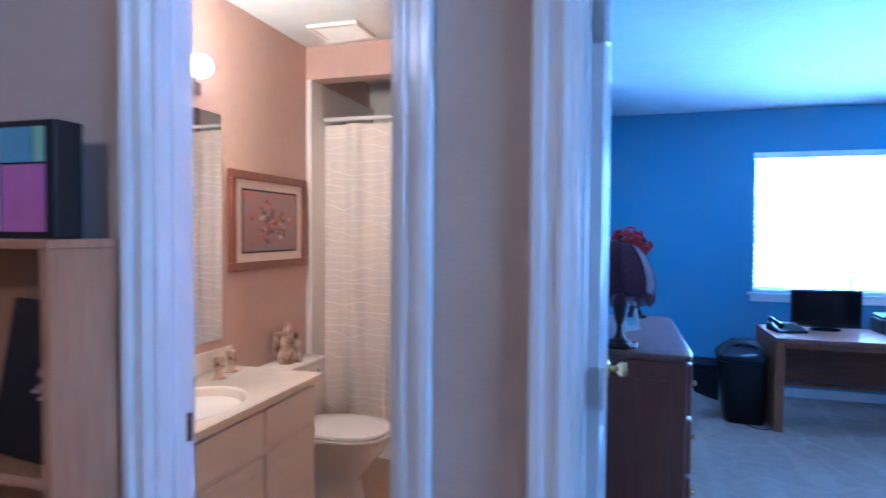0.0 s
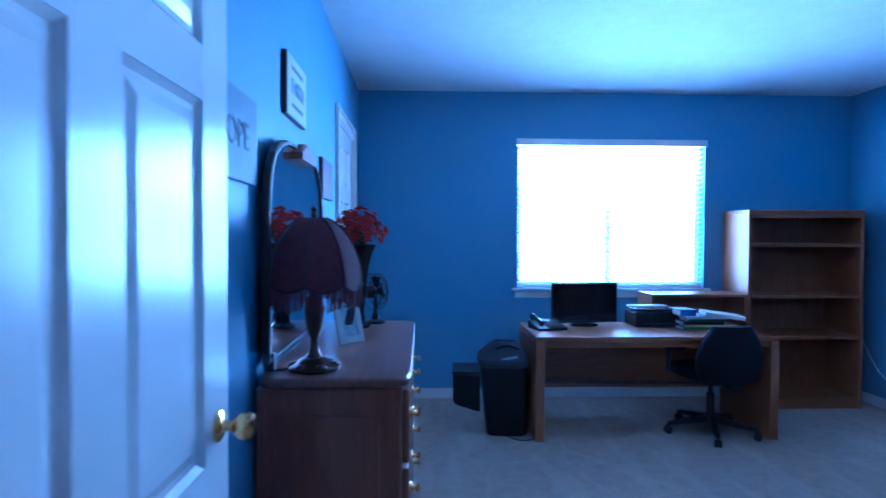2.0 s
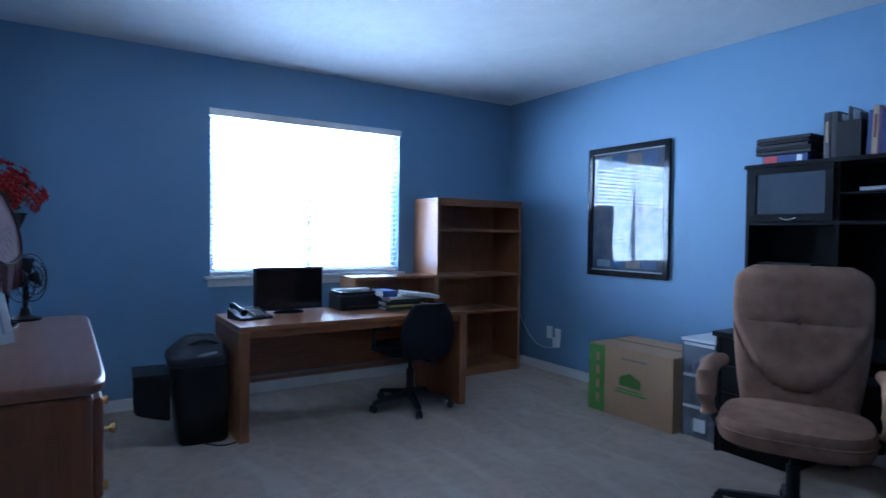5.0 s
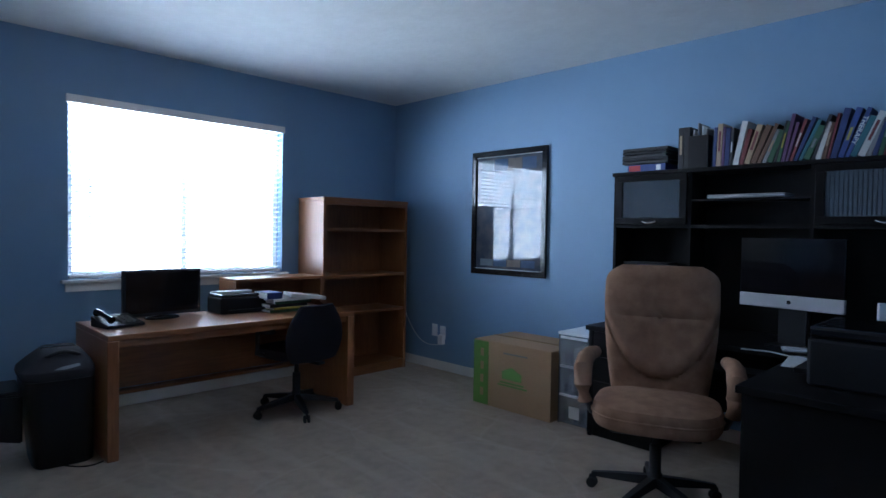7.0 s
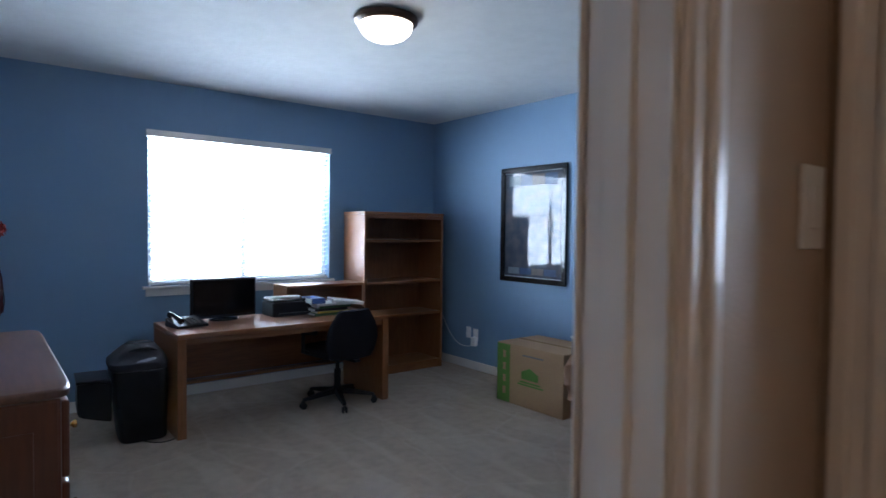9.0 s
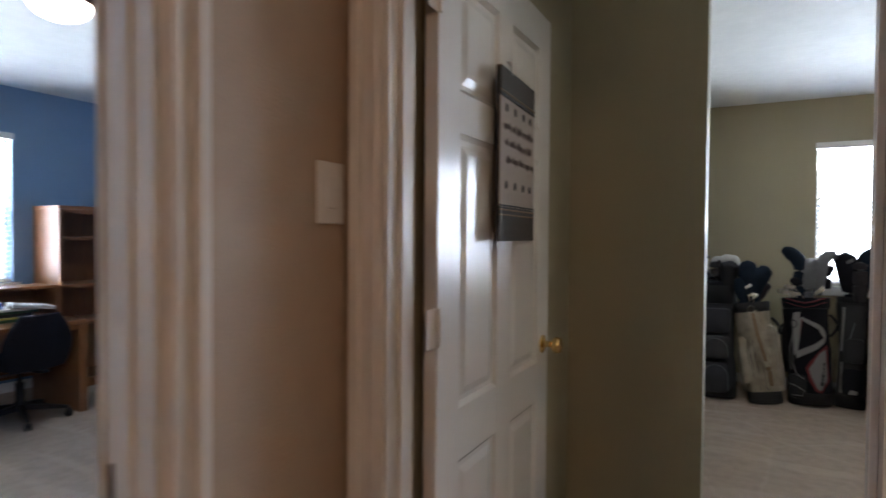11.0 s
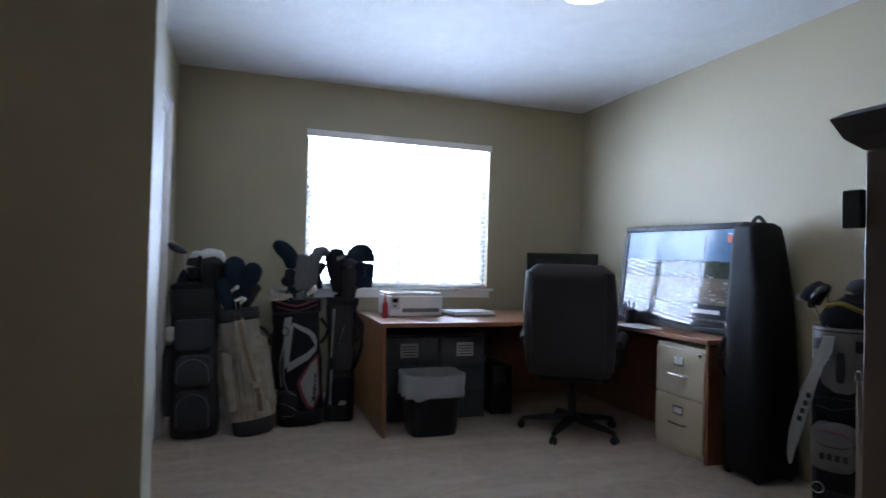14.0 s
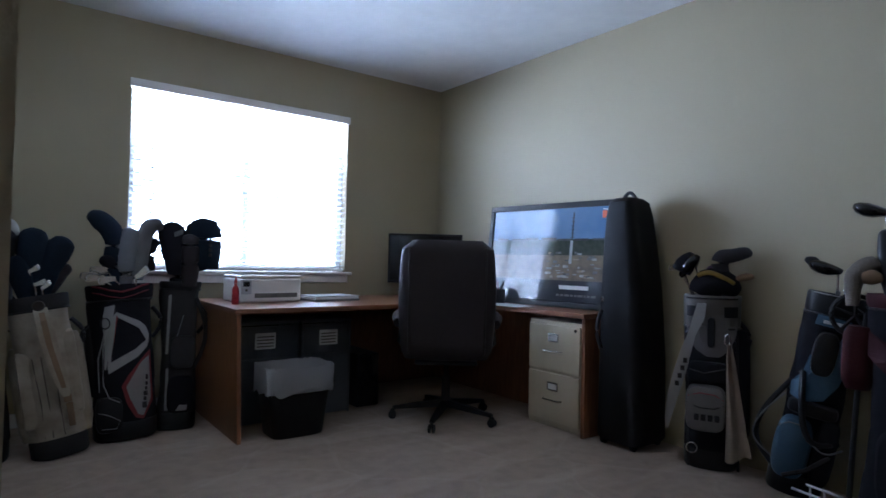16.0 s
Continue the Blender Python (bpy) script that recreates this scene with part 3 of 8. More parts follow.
def dresser():
    t = thing("dresser", pose(-0.045, 2.66, 0), "worn cherry veneer dresser with rounded front and brass pulls", "dresser")
    w, d, h = 1.27, 0.485, 0.93
    part("body", B(0.0, d - 0.03, 0.015, w - 0.015, 0.09, h - 0.03, 0.012), CHERRY, t)
    bm = bmesh.new()
    loft(bm, [oval(d / 2, w / 2, z, d / 2 - i, w / 2 - i, 48, 14) for z, i in ((h - 0.03, 0.008), (h - 0.026, 0.001), (h - 0.008, 0.0), (h - 0.002, 0.004), (h, 0.01))])
    part("top", bm, CHERRYTOP, t, "worn brown top", True)
    part("side_panel", B(0.06, d - 0.10, 0.008, 0.016, 0.16, h - 0.12, 0.003), CHERRY, t)
    for r, (a, b) in enumerate(((0.12, 0.37), (0.385, 0.635), (0.65, 0.885))):
        for y0, y1 in ((0.035, w / 2 - 0.006), (w / 2 + 0.006, w - 0.035)):
            bm = bmesh.new()
            box(bm, d - 0.032, d - 0.008, y0, y1, a, b, 0.008)
            dr = part("drawer", bm, CHERRY, t)
            for yy in (y0 + (y1 - y0) * 0.25, y0 + (y1 - y0) * 0.75):
                bm = bmesh.new()
                lathe(bm, [(0.020, 0), (0.018, 0.004), (0.007, 0.008), (0.006, 0.018), (0.013, 0.024), (0.014, 0.032), (0.001, 0.036)], 14, Matrix.Translation((d - 0.008, yy, (a + b) / 2)) @ Matrix.Rotation(radians(90), 4, 'Y'))
                part("pull", bm, BRASS, dr, "brass pull", True)
    for x in (0.03, d - 0.09):
        for y in (0.04, w - 0.10):
            bm = bmesh.new()
            loft(bm, [oval(x + 0.03, y + 0.03, z, r, r, 12, 3) for z, r in ((0.0, 0.022), (0.05, 0.03), (0.09, 0.034))])
            part("foot", bm, CHERRY, t)
    return t


dresser()


def dresser_mirror():
    t = thing("dresser_mirror", pose(-0.035, 2.72, 0.932), "tall arched mirror in a dark carved frame standing on the dresser", "mirror")
    w, h = 1.0, 0.79

    def outline(ins, x):
        pts = []
        half, top, sh = w / 2 - ins, h - ins, 0.22
        pts.append((x, w / 2 - half, ins + 0.03))
        pts.append((x, w / 2 - half, h - sh - 0.10))
        for i in range(13):
            a = math.pi - math.pi * i / 12
            c, s = math.cos(a), math.sin(a)
            pts.append((x, w / 2 + half * math.copysign(abs(c) ** 0.55, c), h - sh - 0.10 + (sh + 0.10 - ins) * abs(s) ** 0.75))
        pts.append((x, w / 2 + half, h - sh - 0.10))
        pts.append((x, w / 2 + half, ins + 0.03))
        return pts
    bm = bmesh.new()
    loft(bm, [outline(0.0, 0.0), outline(0.0, 0.022), outline(0.006, 0.026), outline(0.014, 0.026), outline(0.016, 0.021), outline(0.016, 0.004)], cap=False)
    part("frame", bm, DARKWOOD, t, "dark wooden frame")
    bm = bmesh.new()
    bm.faces.new([bm.verts.new(p) for p in outline(0.014, 0.018)])
    part("glass", bm, MIRROR, t, "silvered mirror glass")
    bm = bmesh.new()
    bm.faces.new([bm.verts.new(p) for p in outline(0.004, 0.003)])
    part("backing", bm, DARKWOOD, t)
    bm = bmesh.new()
    loft(bm, [[(x, w / 2 - 0.13 + 0.26 * u, h - 0.035 + 0.05 * math.sin(math.pi * u) * k + (0.0 if k else -0.01)) for u in [i / 8 for i in range(9)]] + [(x, w / 2 + 0.13, h - 0.06), (x, w / 2 - 0.13, h - 0.06)] for x, k in ((0.02, 1.0), (0.045, 1.0), (0.055, 0.7))])
    part("crest", bm, CHERRYTOP, t, "carved brown crest")
    for y in (0.03, w - 0.07):
        part("post", B(-0.004, 0.03, y, y + 0.035, 0.0, 0.06, 0.004), DARKWOOD, t)
    return t


dresser_mirror()


def table_lamp():
    t = thing("table_lamp", pose(0.115, 2.80, 0.93), "bronze table lamp with a burgundy fringed bell shade", "lamp")
    part("base", lathe(bmesh.new(), [(0.082, 0), (0.085, 0.008), (0.074, 0.016), (0.060, 0.022), (0.045, 0.034), (0.030, 0.042)], 24), BRONZE, t, "", True)
    for k in range(6):
        a = k * math.pi / 3
        bm = bmesh.new()
        bmesh.ops.create_uvsphere(bm, u_segments=8, v_segments=6, radius=0.02, matrix=pose(0.066 * math.cos(a), 0.066 * math.sin(a), 0.014) @ Matrix.Diagonal((1, 1, 0.6, 1)))
        part("base_leaf", bm, BRONZE, t, smooth=True)
    part("stem", lathe(bmesh.new(), [(0.028, 0.040), (0.020, 0.052), (0.014, 0.07), (0.012, 0.10), (0.022, 0.125), (0.030, 0.16), (0.034, 0.20), (0.028, 0.235), (0.014, 0.25), (0.020, 0.262), (0.010, 0.275), (0.008, 0.495)], 20), BRONZE, t, "", True)
    n, top, drop = 48, 0.50, 0.215

    def flare(u):
        return 0.040 + 0.118 * math.sin(u * math.pi / 2) ** 0.95

    def scallop(a):
        return 0.020 * abs(math.sin(4 * a))
    bm = bmesh.new()
    rings = []
    for i in range(14):
        u = i / 13
        rings.append([(flare(u) * (1 - 0.055 * abs(math.sin(4 * a))) * math.cos(a), flare(u) * (1 - 0.055 * abs(math.sin(4 * a))) * math.sin(a),
                       top - drop * u ** 1.35 - scallop(a) * u ** 6) for a in [2 * math.pi * k / n for k in range(n)]])
    loft(bm, rings, cap=False)
    sh = part("shade", bm, SHADE, t, "burgundy cloth shade in eight gathered panels", True)
    for k in range(8):
        a = k * math.pi / 4
        pts = [((flare(u) + 0.001) * math.cos(a), (flare(u) + 0.001) * math.sin(a), top - drop * u ** 1.35) for u in [i / 8 for i in range(9)]]
        part("rib", tube(bmesh.new(), pts, 0.0035, 6), BRAID, sh, "dark braid")
    bm = bmesh.new()
    ring = [(flare(1) * (1 - 0.055 * abs(math.sin(4 * a))) * math.cos(a), flare(1) * (1 - 0.055 * abs(math.sin(4 * a))) * math.sin(a), top - drop - scallop(a)) for a in [2 * math.pi * k / 64 for k in range(65)]]
    part("hem_braid", tube(bm, ring, 0.005, 6), BRAID, sh, "dark braid round the hem")
    bm = bmesh.new()
    rnd = random.Random(3)
    for k in range(210):
        a = 2 * math.pi * k / 210
        ln = 0.055 + 0.014 * rnd.random()
        r = flare(1) * (1 - 0.055 * abs(math.sin(4 * a)))
        z = top - drop - scallop(a)
        p0 = Vector((r * math.cos(a), r * math.sin(a), z))
        p1 = Vector(((r + 0.004 * rnd.uniform(-1, 1)) * math.cos(a + rnd.uniform(-.02, .02)), (r + 0.003) * math.sin(a), z - ln))
        tube(bm, [p0, p1], 0.0018, 4)
    f = part("fringe", bm, SHADE, sh, "hanging burgundy fringe")
    tagged(f, kind="stuff")
    part("finial", lathe(bmesh.new(), [(0.004, top), (0.012, top + 0.008), (0.006, top + 0.02), (0.012, top + 0.03), (0.001, top + 0.042)], 12), BRONZE, t, "", True)
    part("cord", tube(bmesh.new(), [(-0.07, 0, 0.006), (-0.10, -0.03, 0.004), (-0.14, -0.02, 0.004)], 0.0025, 5), BLACK, t)
    return t


table_lamp()


def flower_vase():
    t = thing("flower_vase", pose(0.165, 3.70, 0.93), "tall dark vase full of red silk flowers", "vase")
    part("vase", lathe(bmesh.new(), [(0.055, 0), (0.060, 0.01), (0.036, 0.025), (0.028, 0.07), (0.034, 0.16), (0.044, 0.26), (0.060, 0.34), (0.082, 0.395), (0.088, 0.40), (0.070, 0.39), (0.040, 0.33)], 24), GLOSS, t, "gloss dark flared vase", True)
    rnd = random.Random(8)
    petals = bmesh.new()
    for k in range(7):
        a = k * 2 * math.pi / 7
        v = [petals.verts.new(q) for q in ((0, 0, 0), (0.012 * math.cos(a - .4), 0.012 * math.sin(a - .4), 0.006), (0.024 * math.cos(a), 0.024 * math.sin(a), 0.004), (0.012 * math.cos(a + .4), 0.012 * math.sin(a + .4), 0.006))]
        petals.faces.new(v)
    bmesh.ops.create_icosphere(petals, subdivisions=1, radius=0.008, matrix=Matrix.Translation((0, 0, 0.004)))
    first = part("blossom", petals, RED, t)
    n = 0
    while n < 120:
        p = Vector((rnd.uniform(-1, 1), rnd.uniform(-1, 1), rnd.uniform(-0.25, 1)))
        if not 0.55 < p.length < 1.0:
            continue
        q = p.to_track_quat("Z", "Y")
        s = rnd.uniform(0.8, 1.35)
        m = Matrix.LocRotScale((p.x * 0.135, p.y * 0.155, 0.45 + p.z * 0.125), q @ Euler((rnd.uniform(-.5, .5), rnd.uniform(-.5, .5), rnd.uniform(0, 6))).to_quaternion(), (s, s, s))
        if n == 0:
            first.matrix_local = m
        else:
            again(first, t, m)
        n += 1
    bm = bmesh.new()
    for k in range(60):
        p = Vector((rnd.uniform(-1, 1), rnd.uniform(-1, 1), rnd.uniform(-0.3, 0.7))).normalized() * rnd.uniform(0.3, 0.85)
        tube(bm, [(0, 0, 0.36), (p.x * 0.06, p.y * 0.07, 0.43), (p.x * 0.13, p.y * 0.15, 0.45 + p.z * 0.12)], 0.002, 4)
        e = Vector((p.x * 0.13, p.y * 0.15, 0.44 + p.z * 0.11))
        w = Vector((rnd.uniform(-1, 1), rnd.uniform(-1, 1), 0)).normalized() * 0.018
        bm.faces.new([bm.verts.new(x) for x in (e, e + w + Vector((0, 0, .012)), e + 2.2 * w, e + w - Vector((0, 0, .01)))])
    tagged(part("stems_and_leaves", bm, LEAF, t, "dark green stems and leaves"), kind="stuff")
    return t


flower_vase()


def small_fan():
    t = thing("desk_fan", pose(0.235, 3.84, 0.93, 0, 0, 35), "small dark desk fan with a wire guard on the dresser", "fan")
    part("base", lathe(bmesh.new(), [(0.05, 0), (0.052, 0.01), (0.02, 0.02), (0.014, 0.05)], 18), BLACK, t, "", True)
    part("stem", tube(bmesh.new(), [(0, 0, 0.04), (0, 0, 0.13)], 0.01), BLACK, t)
    m = Matrix.Translation((0, 0, 0.16)) @ Matrix.Rotation(radians(90), 4, 'Y')
    for r, z in ((0.09, -0.02), (0.09, 0.02), (0.065, 0.032), (0.04, 0.038)):
        bm = bmesh.new()
        tube(bm, [(r * math.cos(a), r * math.sin(a), z) for a in [2 * math.pi * i / 28 for i in range(29)]], 0.0022, 5, m)
        part("guard_ring", bm, BLACK, t)
    for k in range(18):
        a = 2 * math.pi * k / 18
        part("guard_wire", tube(bmesh.new(), [(0.02 * math.cos(a), 0.02 * math.sin(a), 0.04), (0.07 * math.cos(a), 0.07 * math.sin(a), 0.032), (0.09 * math.cos(a), 0.09 * math.sin(a), 0.0)], 0.0012, 4, m), BLACK, t)
    part("motor", lathe(bmesh.new(), [(0.03, -0.06), (0.035, -0.02), (0.02, 0.0), (0.015, 0.02)], 16, m), BLACK, t, "", True)
    for k in range(4):
        bm = bmesh.new()
        q = m @ Matrix.Rotation(k * math.pi / 2, 4, 'Z')
        loft(bm, [[(0.015, -0.012, 0), (0.015, 0.012, 0.01), (0.015, 0.012, 0.012), (0.015, -0.012, 0.002)], [(0.075, -0.03, -0.006), (0.075, 0.03, 0.012), (0.075, 0.03, 0.014), (0.075, -0.03, -0.004)]], q)
        part("blade", bm, GREYFAB, t)


small_fan()


def photo_frame(m, w, h, label, mat, pic, tilt=14):
    t = thing("photo_frame", m, label, "photo frame")
    q = Matrix.Rotation(radians(-tilt), 4, 'X')
    bw = 0.028
    for b in ((-w / 2, w / 2, 0, 0.012, 0, bw), (-w / 2, w / 2, 0, 0.012, h - bw, h), (-w / 2, -w / 2 + bw, 0, 0.012, bw, h - bw), (w / 2 - bw, w / 2, 0, 0.012, bw, h - bw)):
        part("frame_bar", B(*b, 0.002, m=q), mat, t)
    part("picture", B(-w / 2 + bw, w / 2 - bw, 0.005, 0.007, bw, h - bw, m=q), pic, t)
    part("stand", B(-0.02, 0.02, 0.010, 0.016, 0.0, h * 0.7, m=Matrix.Rotation(radians(14), 4, 'X') @ Matrix.Translation((0, 0.012 + h * 0.09, 0))), BLACK, t)
    return t


PICBLUE = material("pale_photo_print", (0.45, 0.55, 0.62), 0.2, color2=(0.2, 0.25, 0.3), scale=14, mix=0.9)
photo_frame(pose(0.19, 3.25, 0.935, 0, 0, 48), 0.13, 0.19, "white photo frame standing on the dresser", material("pale_painted_wood", (0.45, 0.46, 0.47), 0.5, scale=20), PICBLUE)


def wall_sign(name, m, w, h, th, label, mat, edge):
    t = thing(name, m, label, "wall sign")
    part("board", B(-w / 2, w / 2, -th, -0.001, -h / 2, h / 2, 0.002), edge, t)
    part("face", B(-w / 2 + 0.004, w / 2 - 0.004, -th - 0.003, -th + 0.001, -h / 2 + 0.004, h / 2 - 0.004), mat, t)
    return t


SIGNGREY = material("grey_sign_face", (0.11, 0.15, 0.20), 0.6, scale=12, mix=0.6)
SIGNINK = material("slate_ink", (0.07, 0.092, 0.12), 0.7, scale=20)
SIGNPALE = material("pale_sign_face", (0.46, 0.47, 0.47), 0.6, scale=14, mix=0.5)
SIGNPLUM = material("plum_sign_face", (0.10, 0.06, 0.11), 0.6, scale=14, mix=0.5)
FX = Matrix.Rotation(radians(90), 4, 'X')
s = wall_sign("wall_sign", pose(BX0, 2.46, 1.655, 0, 0, 90), 0.50, 0.26, 0.012, "grey canvas sign reading HOPE on the blue wall", SIGNGREY, SIGNGREY)
words("HOPE", 0.115, SIGNINK, s, pose(0.02, -0.0165, 0.0) @ FX)
s = wall_sign("wall_sign", pose(BX0, 3.27, 1.955, 0, 0, 90), 0.36, 0.24, 0.02, "pale wooden sign reading FAITH on the blue wall", SIGNPALE, DARKWOOD)
words("FAITH", 0.085, SIGNGREY, s, pose(0.0, -0.0245, 0.0) @ FX)
for z in (0.075, -0.07):
    part("script_line", B(-0.1, 0.1, -0.0245, -0.022, z - 0.008, z + 0.008), INK, s)
wall_sign("wall_sign", pose(BX0, 4.05, 1.675, 0, 0, 90), 0.33, 0.21, 0.02, "plum canvas sign on the blue wall", SIGNPLUM, DARKWOOD)


def oak_bookcase():
    t = thing("bookcase", pose(3.06, 5.385, 0), "empty honey oak bookcase with four shelves", "bookcase")
    w, d, h = 0.945, 0.40, 1.595
    part("side_panel", B(0, 0.028, 0, d, 0, h - 0.03, 0.002), OAK, t)
    part("side_panel", B(w - 0.028, w, 0, d, 0, h - 0.03, 0.002), OAK, t)
    part("top", B(-0.004, w + 0.004, -0.008, d, h - 0.0295, h, 0.005), OAKX, t)
    part("back", B(0.0285, w - 0.0285, d - 0.012, d - 0.003, 0.02, h - 0.03), OAK, t)
    for z in (0.075, 0.575, 0.905, 1.315):
        part("shelf", B(0.0285, w - 0.0285, 0.004, d - 0.0125, z - 0.012, z + 0.012, 0.002), OAKX, t)
    part("kick", B(0.0285, w - 0.0285, 0.02, 0.035, 0.0, 0.062), OAKX, t)
    part("apron", B(0.0285, w - 0.0285, 0.0, 0.015, h - 0.062, h - 0.030), OAKX, t)


oak_bookcase()


def oak_desk():
    t = thing("desk", pose(1.235, 4.70, 0), "honey oak desk with panel sides below the window", "desk")
    w, d, h = 1.66, 0.68, 0.705
    part("top", B(0, w, 0, d, h - 0.032, h, 0.004), OAKX, t)
    for x in (0.0, w - 0.06):
        part("side_panel", B(x, x + 0.06, 0.004, d - 0.01, 0, h - 0.033, 0.004), OAK, t)
    part("apron", B(0.061, w - 0.061, 0.02, 0.04, h - 0.075, h - 0.033, 0.002), OAKX, t)
    part("modesty_panel", B(0.061, w - 0.061, d - 0.08, d - 0.062, 0.26, h - 0.033), OAKX, t)
    part("foot_rail", B(0.061, w - 0.061, d - 0.16, d - 0.085, 0.235, 0.258, 0.003), OAKX, t)


oak_desk()
r = thing("desk_riser", pose(2.27, 5.34, 0.705), "small honey oak riser shelf on the desk", "riser")
part("top", B(0, 0.76, 0, 0.30, 0.20, 0.222, 0.003), OAKX, r)
for x in (0.0, 0.74):
    part("side", B(x, x + 0.02, 0.002, 0.298, 0, 0.1995), OAK, r)
part("back", B(0.021, 0.739, 0.28, 0.29, 0.0, 0.1995), OAKX, r)


def monitor(m, w, h, label, lift=0.06, group=""):
    """Flat monitor; local front faces -y."""
    t = thing("monitor", m, label, "monitor", group)
    part("stand_foot", lathe(bmesh.new(), [(0.11, 0), (0.112, 0.006), (0.10, 0.014), (0.03, 0.02)], 28, Matrix.Diagonal((1, 0.8, 1, 1))), GLOSS, t, "", True)
    part("stand_neck", B(-0.03, 0.03, -0.005, 0.02, 0.015, lift + 0.08, 0.004), GLOSS, t)
    part("bezel", B(-w / 2, w / 2, -0.025, 0.012, lift, lift + h, 0.006), BLACK, t)
    part("screen", B(-w / 2 + 0.014, w / 2 - 0.014, -0.0275, -0.024, lift + 0.022, lift + h - 0.014), GLOSS, t, "dark switched-off screen")
    return t


monitor(pose(1.70, 5.22, 0.706, 0, 0, 6), 0.51, 0.30, "black flat monitor standing on the desk", 0.022)
bxp = thing("printer", pose(2.05, 5.10, 0.706), "low black printer on the desk", "printer")
part("body", B(0, 0.37, 0, 0.24, 0, 0.115, 0.012), BLACK, bxp)
part("lid", B(0.006, 0.364, 0.006, 0.234, 0.117, 0.138, 0.008), GLOSS, bxp)
part("tray", B(0.05, 0.32, -0.02, 0.0, 0.012, 0.03, 0.003), BLACK, bxp)
part("paper", B(0.02, 0.30, 0.15, 0.225, 0.139, 0.146), PAPER, bxp)
ph = thing("telephone", pose(1.30, 4.93, 0.706, 0, 0, 12), "dark desk telephone with handset and keypad", "telephone")
bm = bmesh.new()
loft(bm, [[(0, y, 0), (0.22, y, 0), (0.22, y, z), (0, y, z)] for y, z in ((0, 0.018), (0.10, 0.035), (0.2, 0.06))])
part("base", bm, BLACK, ph)
hs = part("handset", tube(bmesh.new(), [(0.03, 0.02, 0.05), (0.028, 0.06, 0.062), (0.028, 0.15, 0.082), (0.03, 0.19, 0.08)], [0.024, 0.016, 0.016, 0.024], 10), GLOSS, ph, smooth=True)
for i in range(4):
    for j in range(3):
        part("key", B(0.095 + j * 0.032, 0.118 + j * 0.032, 0.03 + i * 0.026, 0.048 + i * 0.026, 0.024 + i * 0.006, 0.036 + i * 0.0065, 0.002), INK, ph)

BOOKCOL = [material("cover_" + n, c, 0.5, scale=30, mix=0.25) for n, c in (
    ("navy", (0.02, 0.035, 0.12)), ("white", (0.55, 0.55, 0.53)), ("black", (0.015, 0.015, 0.018)), ("brown", (0.12, 0.06, 0.035)), ("tan", (0.36, 0.26, 0.16)),
    ("maroon", (0.13, 0.02, 0.025)), ("green", (0.03, 0.09, 0.045)), ("grey", (0.22, 0.22, 0.23)), ("teal", (0.03, 0.12, 0.15)), ("yellow", (0.42, 0.34, 0.06)), ("royal", (0.03, 0.055, 0.19)), ("purple", (0.09, 0.04, 0.11)))]


def book(m, w, d, h, mat, label, group, name="book"):
    """A book standing on its tail; local x is its thickness, y its depth from spine, z its height."""
    t = thing(name, m, label, "book", group)
    bm = bmesh.new()
    box(bm, 0, 0.002, 0, d, 0, h)
    box(bm, w - 0.002, w, 0, d, 0, h)
    box(bm, 0.0005, w - 0.0005, -0.003, 0.001, 0.0005, h - 0.0005, 0.001, seg=1)
    part("cover", bm, mat, t)
    part("pages", B(0.0022, w - 0.0022, 0.0012, d - 0.006, 0.003, h - 0.003), PAPER, t)
    return t


rnd = random.Random(21)
z = 0.706
for i, (mi, th) in enumerate(((6, 0.022), (9, 0.014), (2, 0.025), (6, 0.02), (1, 0.018))):
    book(pose(2.36 + rnd.uniform(-0.02, 0.03), 4.96 + rnd.uniform(-0.02, 0.02), z + th, 0, 90, 0) @ pose(0, 0, 0, 0, 0, 0), th - 0.001, 0.22, 0.30, BOOKCOL[mi], "book lying in a stack on the oak desk", "stack on the desk")
    z += th
book(pose(2.33, 4.98, z + 0.046, 0, 90, 0), 0.045, 0.2, 0.12, BOOKCOL[10], "blue and yellow binder on the stack", "stack on the desk", "binder")
book(pose(2.50, 4.94, z + 0.036, 0, 97, -12), 0.025, 0.2, 0.27, BOOKCOL[1], "white folder lying slanted on the stack", "stack on the desk", "folder")

# shredder with its side collector beside the desk


